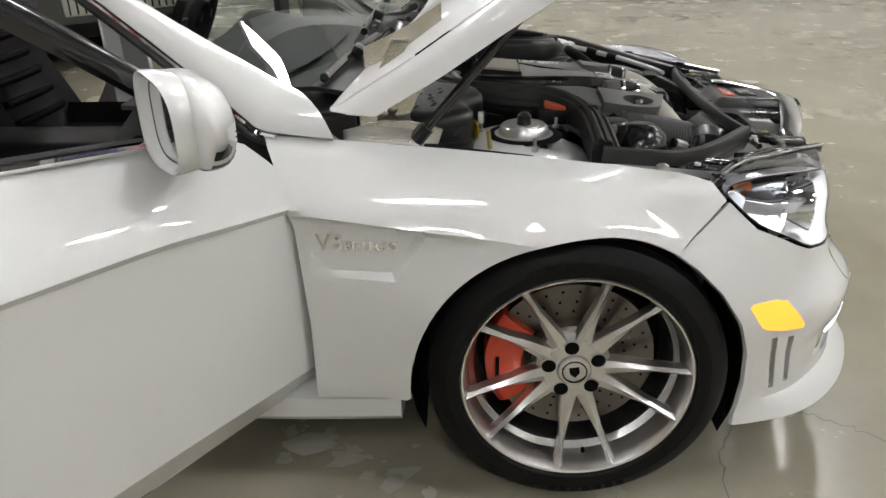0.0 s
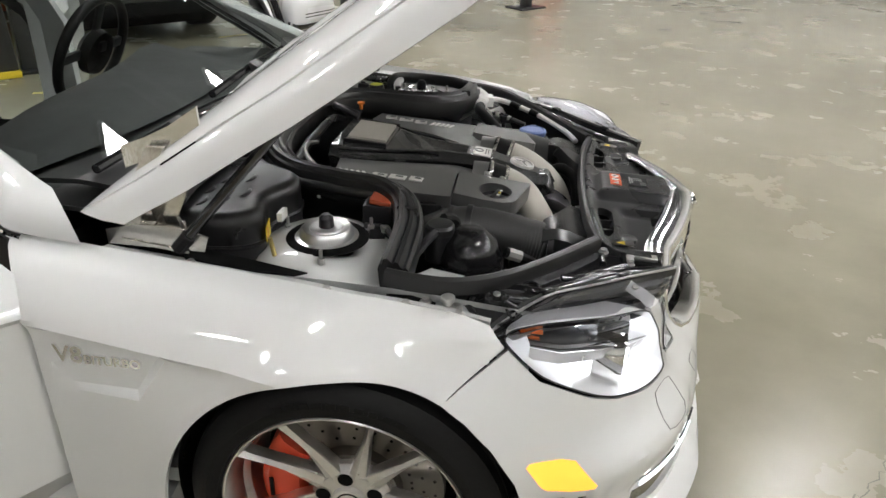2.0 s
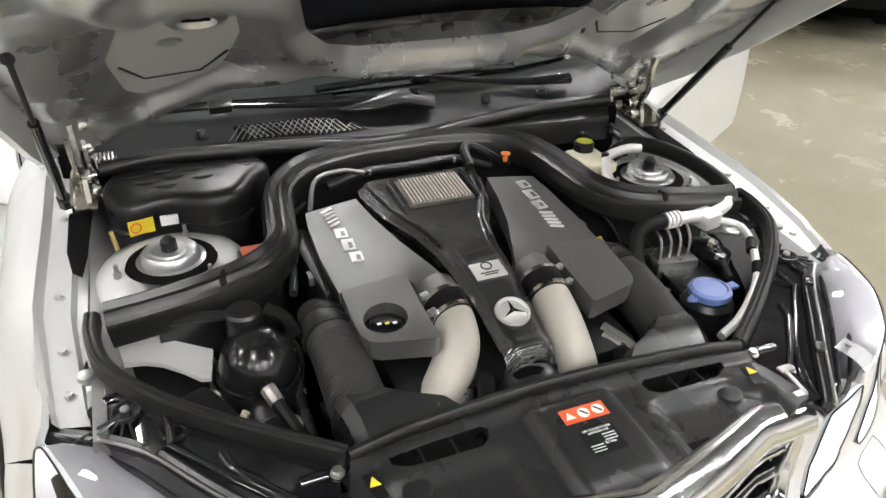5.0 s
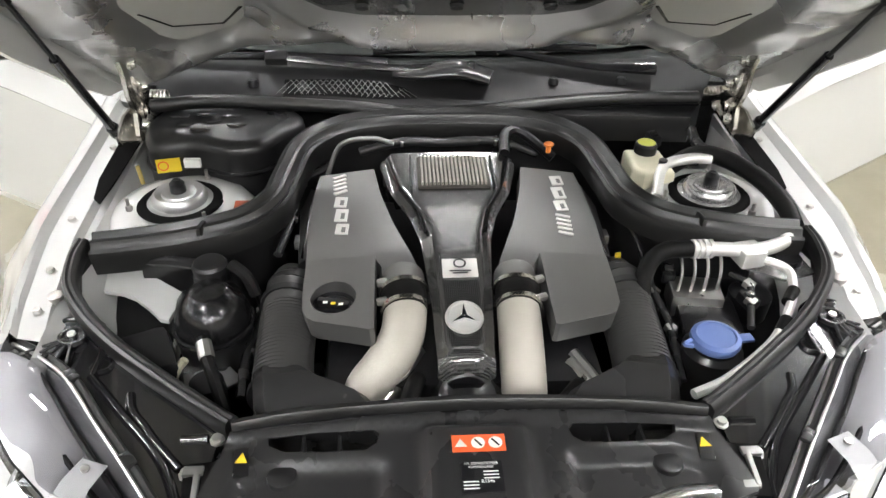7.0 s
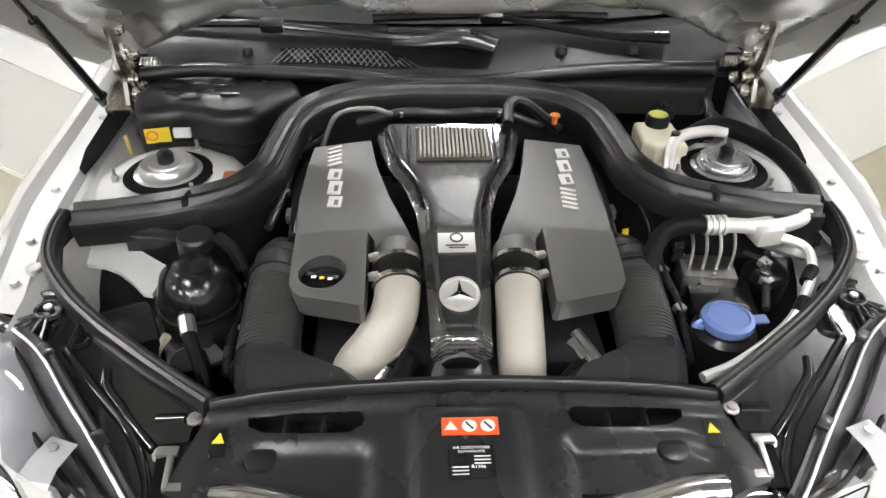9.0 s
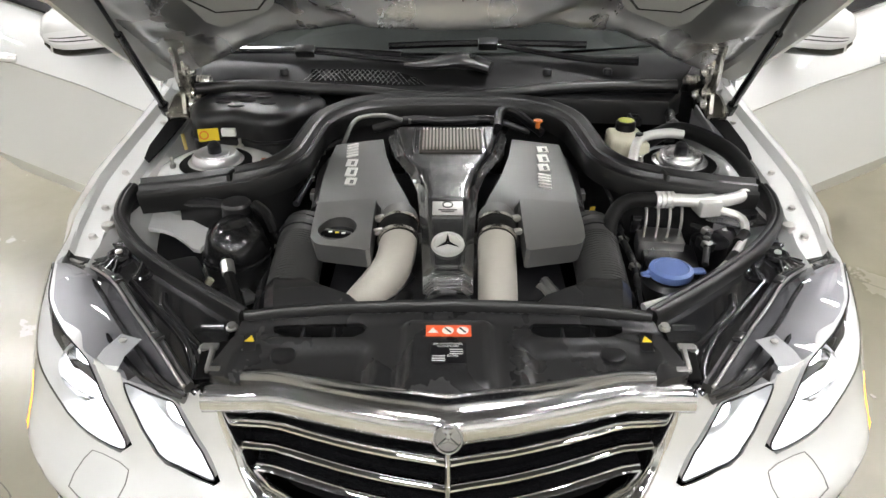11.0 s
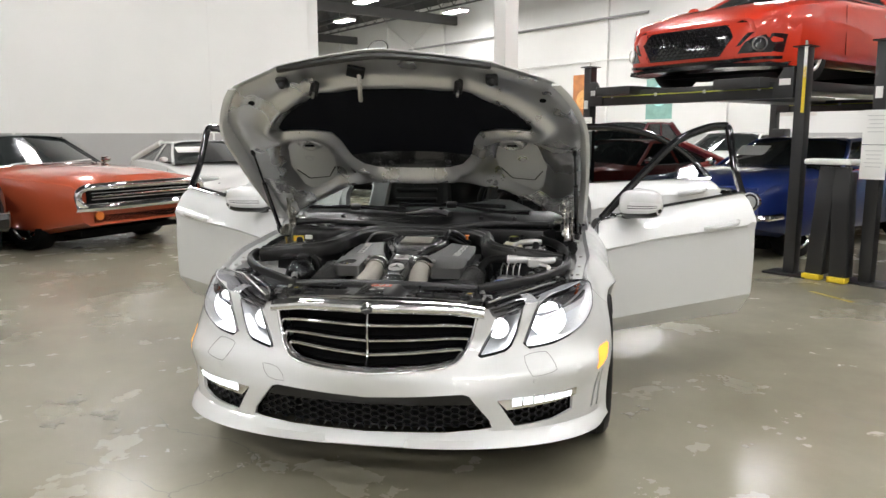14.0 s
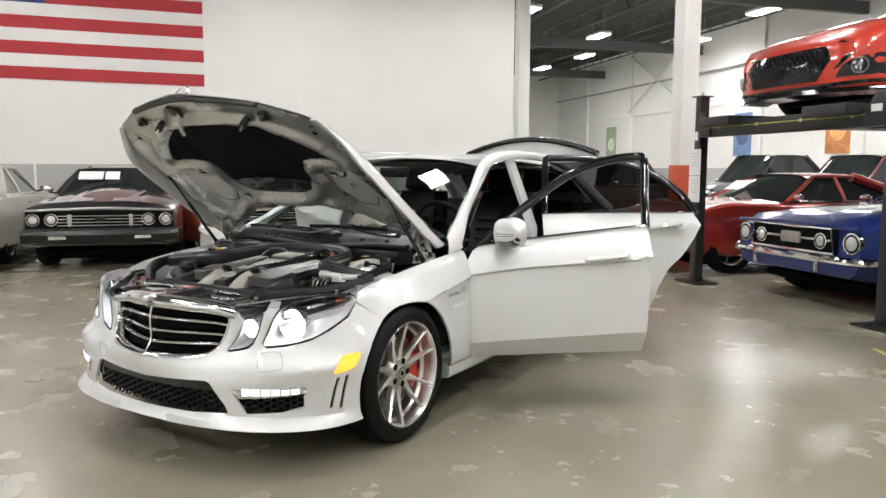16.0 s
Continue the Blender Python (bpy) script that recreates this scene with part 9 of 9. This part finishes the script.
for s in (-1, 1):
    part("side_inlet", on_rs([(s * 0.6, 0.26), (s * 0.9, 0.27), (s * 0.91, 0.45), (s * 0.86, 0.455), (s * 0.72, 0.41), (s * 0.66, 0.37)], 0.008, 0.014), GLOSSBLK, c, "black side inlet", 40)
    part("inlet_blade", on_rs([(s * 0.58, 0.33), (s * 0.62, 0.34), (s * 0.73, 0.47), (s * 0.67, 0.46)], 0.01, 0.012), GLOSSBLK, c, "", 40)
    part("inlet_ring", lathe([(0.06, 0), (0.066, 0.014), (0.074, 0)], 20, Matrix.Translation(rs_nose(s * 0.78, 0.35, 0.012)) @ at(0, 0, 0, 0, 90, s * 30)), STEEL, c)
    hl = part("headlamp", on_rs([(s * 0.56, 0.575), (s * 0.72, 0.565), (s * 0.88, 0.585), (s * 0.925, 0.64), (s * 0.8, 0.645), (s * 0.66, 0.62)], 0.006, 0.012), GLOSSBLK, c, "slim dark headlamp with bright units", 40)
    for y in (0.66, 0.74, 0.82):
        part("lamp_unit", on_rs([(s * (y - 0.03), 0.595), (s * (y + 0.02), 0.595), (s * (y + 0.035), 0.622), (s * (y - 0.015), 0.618)], 0.011, 0.005), HEADGLASS, hl, "", 40)
    part("lamp_amber", on_rs([(s * 0.87, 0.595), (s * 0.9, 0.6), (s * 0.905, 0.625), (s * 0.875, 0.622)], 0.011, 0.005), AMBER, hl)
part("hood_edge", tube([rs_nose(y, 0.675, 0.004) for y in np.linspace(-0.8, 0.8, 15).tolist()], 0.006, 6, 2), DARK, c)
part("lower_blade", on_rs([(-0.9, 0.235), (-0.5, 0.205), (0.5, 0.205), (0.9, 0.235), (0.9, 0.205), (0.5, 0.17), (-0.5, 0.17), (-0.9, 0.205)], 0.02, 0.02), GLOSSBLK, c, "black lower blade", 40)
part("chin_splitter", loft([[Vector((x + dx, y, z)) for dx, z in ((-0.05, 0.19), (0.02, 0.17), (0.04, 0.13), (-0.3, 0.12))] for x, y in ((-0.45, -0.92), (-0.2, -0.84), (0, -0.5), (0.02, 0), (0, 0.5), (-0.2, 0.84), (-0.45, 0.92))]), GLOSSBLK, c, "black chin splitter")

c = parked_car("maroon_sedan", "dark red saloon standing on a lift", spot(1.0, 5.6, -90, LIFT_Z), paint("maroon_paint", (0.2, 0.015, 0.02)), MODERN, 1.86, (0.34, 0.24, -0.85, -3.7), ((-1.4, -2.15, -3.3, -4.3), 0.98, 1.42, 0.92, 0.66), rim=STEEL)
part("mesh_grille", box(0.05, 0.9, 0.2, 0.03, at(0.0, 0, 0.58)), DARK, c)

# rows further back
for nm, lab, col, n, d, ang, st, top in (("yellow_car", "pale yellow classic car in the back row", (0.62, 0.58, 0.28), -3.4, 12.0, -90, CLASSIC, 1.42), ("white_estate", "white car in the back row", (0.68, 0.68, 0.66), -6.6, 11.3, -88, MODERN, 1.4), ("maroon_pickup", "maroon truck in the back row", (0.14, 0.02, 0.03), -10.2, 11.8, -90, MODERN, 1.7), ("dark_pickup", "dark brown truck with round lamps", (0.09, 0.03, 0.025), -11.5, 6.5, -60, CLASSIC, 1.65), ("black_jeep", "black off-road car in the back row", (0.02, 0.02, 0.02), -13.5, 11.6, -90, MODERN, 1.75), ("silver_coupe", "silver coupe in the back row", (0.4, 0.4, 0.4), -0.4, 12.4, -90, SPORT, 1.3), ("light_blue_car", "light blue car in the back row", (0.15, 0.4, 0.65), 2.6, 12.4, -90, CLASSIC, 1.4), ("white_coupe", "white coupe in the back row", (0.68, 0.68, 0.66), -8.0, 16.2, -90, SPORT, 1.3), ("red_coupe", "red coupe in the back row", (0.35, 0.03, 0.02), -4.9, 16.4, -90, CLASSIC, 1.4)):
    c = parked_car(nm, lab, spot(n, d, ang), paint("paint_" + nm, col), st, 1.85, (0.35, 0.24, -0.9, -3.75), ((-1.5, -2.2, -3.3, -4.15), 0.95 if st is not SPORT else 0.88, top, 0.9, 0.7 if top < 1.6 else 0.84), rim=CHROME)
    for s in (-1, 1):
        round_lamp(c, 0.02, s * 0.66, 0.62 if st is not SPORT else 0.45, 0.085)
    part("bumper", tube([(-0.2, -0.9, 0.46), (0.05, -0.7, 0.44), (0.07, 0, 0.44), (0.05, 0.7, 0.44), (-0.2, 0.9, 0.46)], 0.045, 8, 4), CHROME, c, "chrome bumper")
    part("grille_panel", box(0.04, 0.95, 0.14, 0.02, at(0.03, 0, 0.6 if st is not SPORT else 0.4)), DARK, c)

# ---- four-post lifts ----
LIFTGREY = mat("grey_print", (0.55, 0.55, 0.55), 0.6)
LIFTBLK = mat("black_lift_paint", (0.018, 0.018, 0.019), 0.35, 0, 0.2, 0.15, 4, 0.1, 100)


def lift(n0, n1, d0, length=4.3):
    """Four posts, two cross beams, two runways and their locks."""
    L_ = thing("four_post_lift", "black four-post car lift with raised runways", "car lift", "car lifts", m=HALL)
    for d in (d0, d0 + length):
        for n in (n0, n1):
            p = part("post", box(0.11, 0.11, 2.13, 0.012, at(n, d, 1.075)), LIFTBLK, L_)
            part("base_plate", box(0.42, 0.3, 0.02, 0.004, at(n, d, 0.01)), LIFTBLK, L_)
            part("top_plate", box(0.16, 0.18, 0.012, 0, at(n, d, 2.145)), LIFTBLK, L_, "", 0)
            part("top_rod", tube([(n, d, 2.15), (n, d, 2.2)], 0.012, 6, 1), STEEL, L_)
        part("cross_beam", box(n1 - n0 - 0.13, 0.12, 0.16, 0.01, at((n0 + n1) / 2, d, LIFT_Z - 0.12)), LIFTBLK, L_)
        part("beam_cable", tube([(n0 + 0.1, d - 0.07, LIFT_Z - 0.1), (n1 - 0.1, d - 0.07, LIFT_Z - 0.1)], 0.006, 5, 1), YELGREEN, L_)
        for k in range(4):
            part("beam_bolt", lathe([(0.018, 0), (0.018, 0.012), (0, 0.014)], 8, Matrix.Translation((n0 + 0.4 + k * (n1 - n0 - 0.8) / 3, d - 0.062, LIFT_Z - 0.1)) @ at(0, 0, 0, 90, 0, 0)), STEEL, L_)
        for n, sg in ((n0, 1), (n1, -1)):
            part("lock_bracket", prism([(0, -0.14), (sg * 0.2, -0.14), (sg * 0.2, -0.02), (sg * 0.1, 0.14), (0, 0.14)], 0, 0.03, 0.004, m=at(n + sg * 0.06, d - 0.05, LIFT_Z - 0.06, 90, 0, 0)), LIFTBLK, L_)
            part("maker_tag", box(0.11, 0.002, 0.06, 0, at(n + sg * 0.14, d - 0.084, LIFT_Z - 0.05)), WHITELAB, L_, "white tag", 0)
    for y in (-0.78, 0.78):
        part("runway", box(0.5, length + 0.5, 0.1, 0.012, at((n0 + n1) / 2 + y * 0.98, d0 + length / 2, LIFT_Z - 0.05)), LIFTBLK, L_)
    part("yellow_tape", box(0.03, 0.002, 0.42, 0, at(n1 + 0.035, d0 - 0.0665, 1.75)), YELLOW, L_, "yellow warning tape", 0)
    part("white_scale", box(0.03, 0.002, 0.28, 0, at(n1 + 0.035, d0 - 0.0665, 2.0)), WHITELAB, L_, "", 0)
    for k in range(2):
        sh_ = part("paper_sheet", box(0.215, 0.003, 0.3, 0, at(n0 + 0.0, d0 - 0.07, 1.4 - 0.305 * k, 0, 0, 0)), WHITELAB, L_, "white printed sheet", 0)
        for q in range(5):
            part("print_bar", box(0.15 - 0.02 * (q % 3), 0.001, 0.007, 0, at(n0, d0 - 0.0722, 1.5 - 0.305 * k - 0.035 * q)), LIFTGREY, sh_, "", 0)
    part("post_mark", box(0.06, 0.002, 0.1, 0, at(n0, d0 - 0.0665, 1.7)), WHITELAB, L_, "", 0)
    part("power_unit", box(0.2, 0.2, 0.36, 0.02, at(n0 + 0.2, d0 + length - 0.15, 1.25)), LIFTBLK, L_)
    return L_


lift(-3.39, -0.77, 5.02)
lift(-0.11, 2.35, 5.1)
lift(3.0, 5.6, 5.3)

# lift ramps standing on end between the posts
for n, tilt in ((-0.47, 4), (-0.3, -2)):
    r_ = thing("lift_ramp", "black steel lift ramp standing on end with a yellow foot", "ramp", "lift ramps", m=HALL @ at(n, 4.93, 0))
    part("ramp_plate", box(0.15, 0.05, 1.0, 0.008, at(0, 0.0, 0.55, 0, tilt, 0)), LIFTBLK, r_)
    part("ramp_side", box(0.02, 0.12, 0.95, 0.004, at(0.07, 0.05, 0.53, 0, tilt, 0)), LIFTBLK, r_)
    part("yellow_foot", box(0.16, 0.1, 0.05, 0.004, at(-0.04 if tilt > 0 else 0.02, -0.01, 0.03)), YELLOW, r_, "yellow taped foot")
pad = thing("foam_pad", "white foam pad lying over the standing ramps", "pad", m=HALL @ at(-0.42, 4.94, 1.07))
part("foam", box(0.42, 0.2, 0.05, 0.02, at(0, 0, 0.025), 3), WHITELAB, pad)
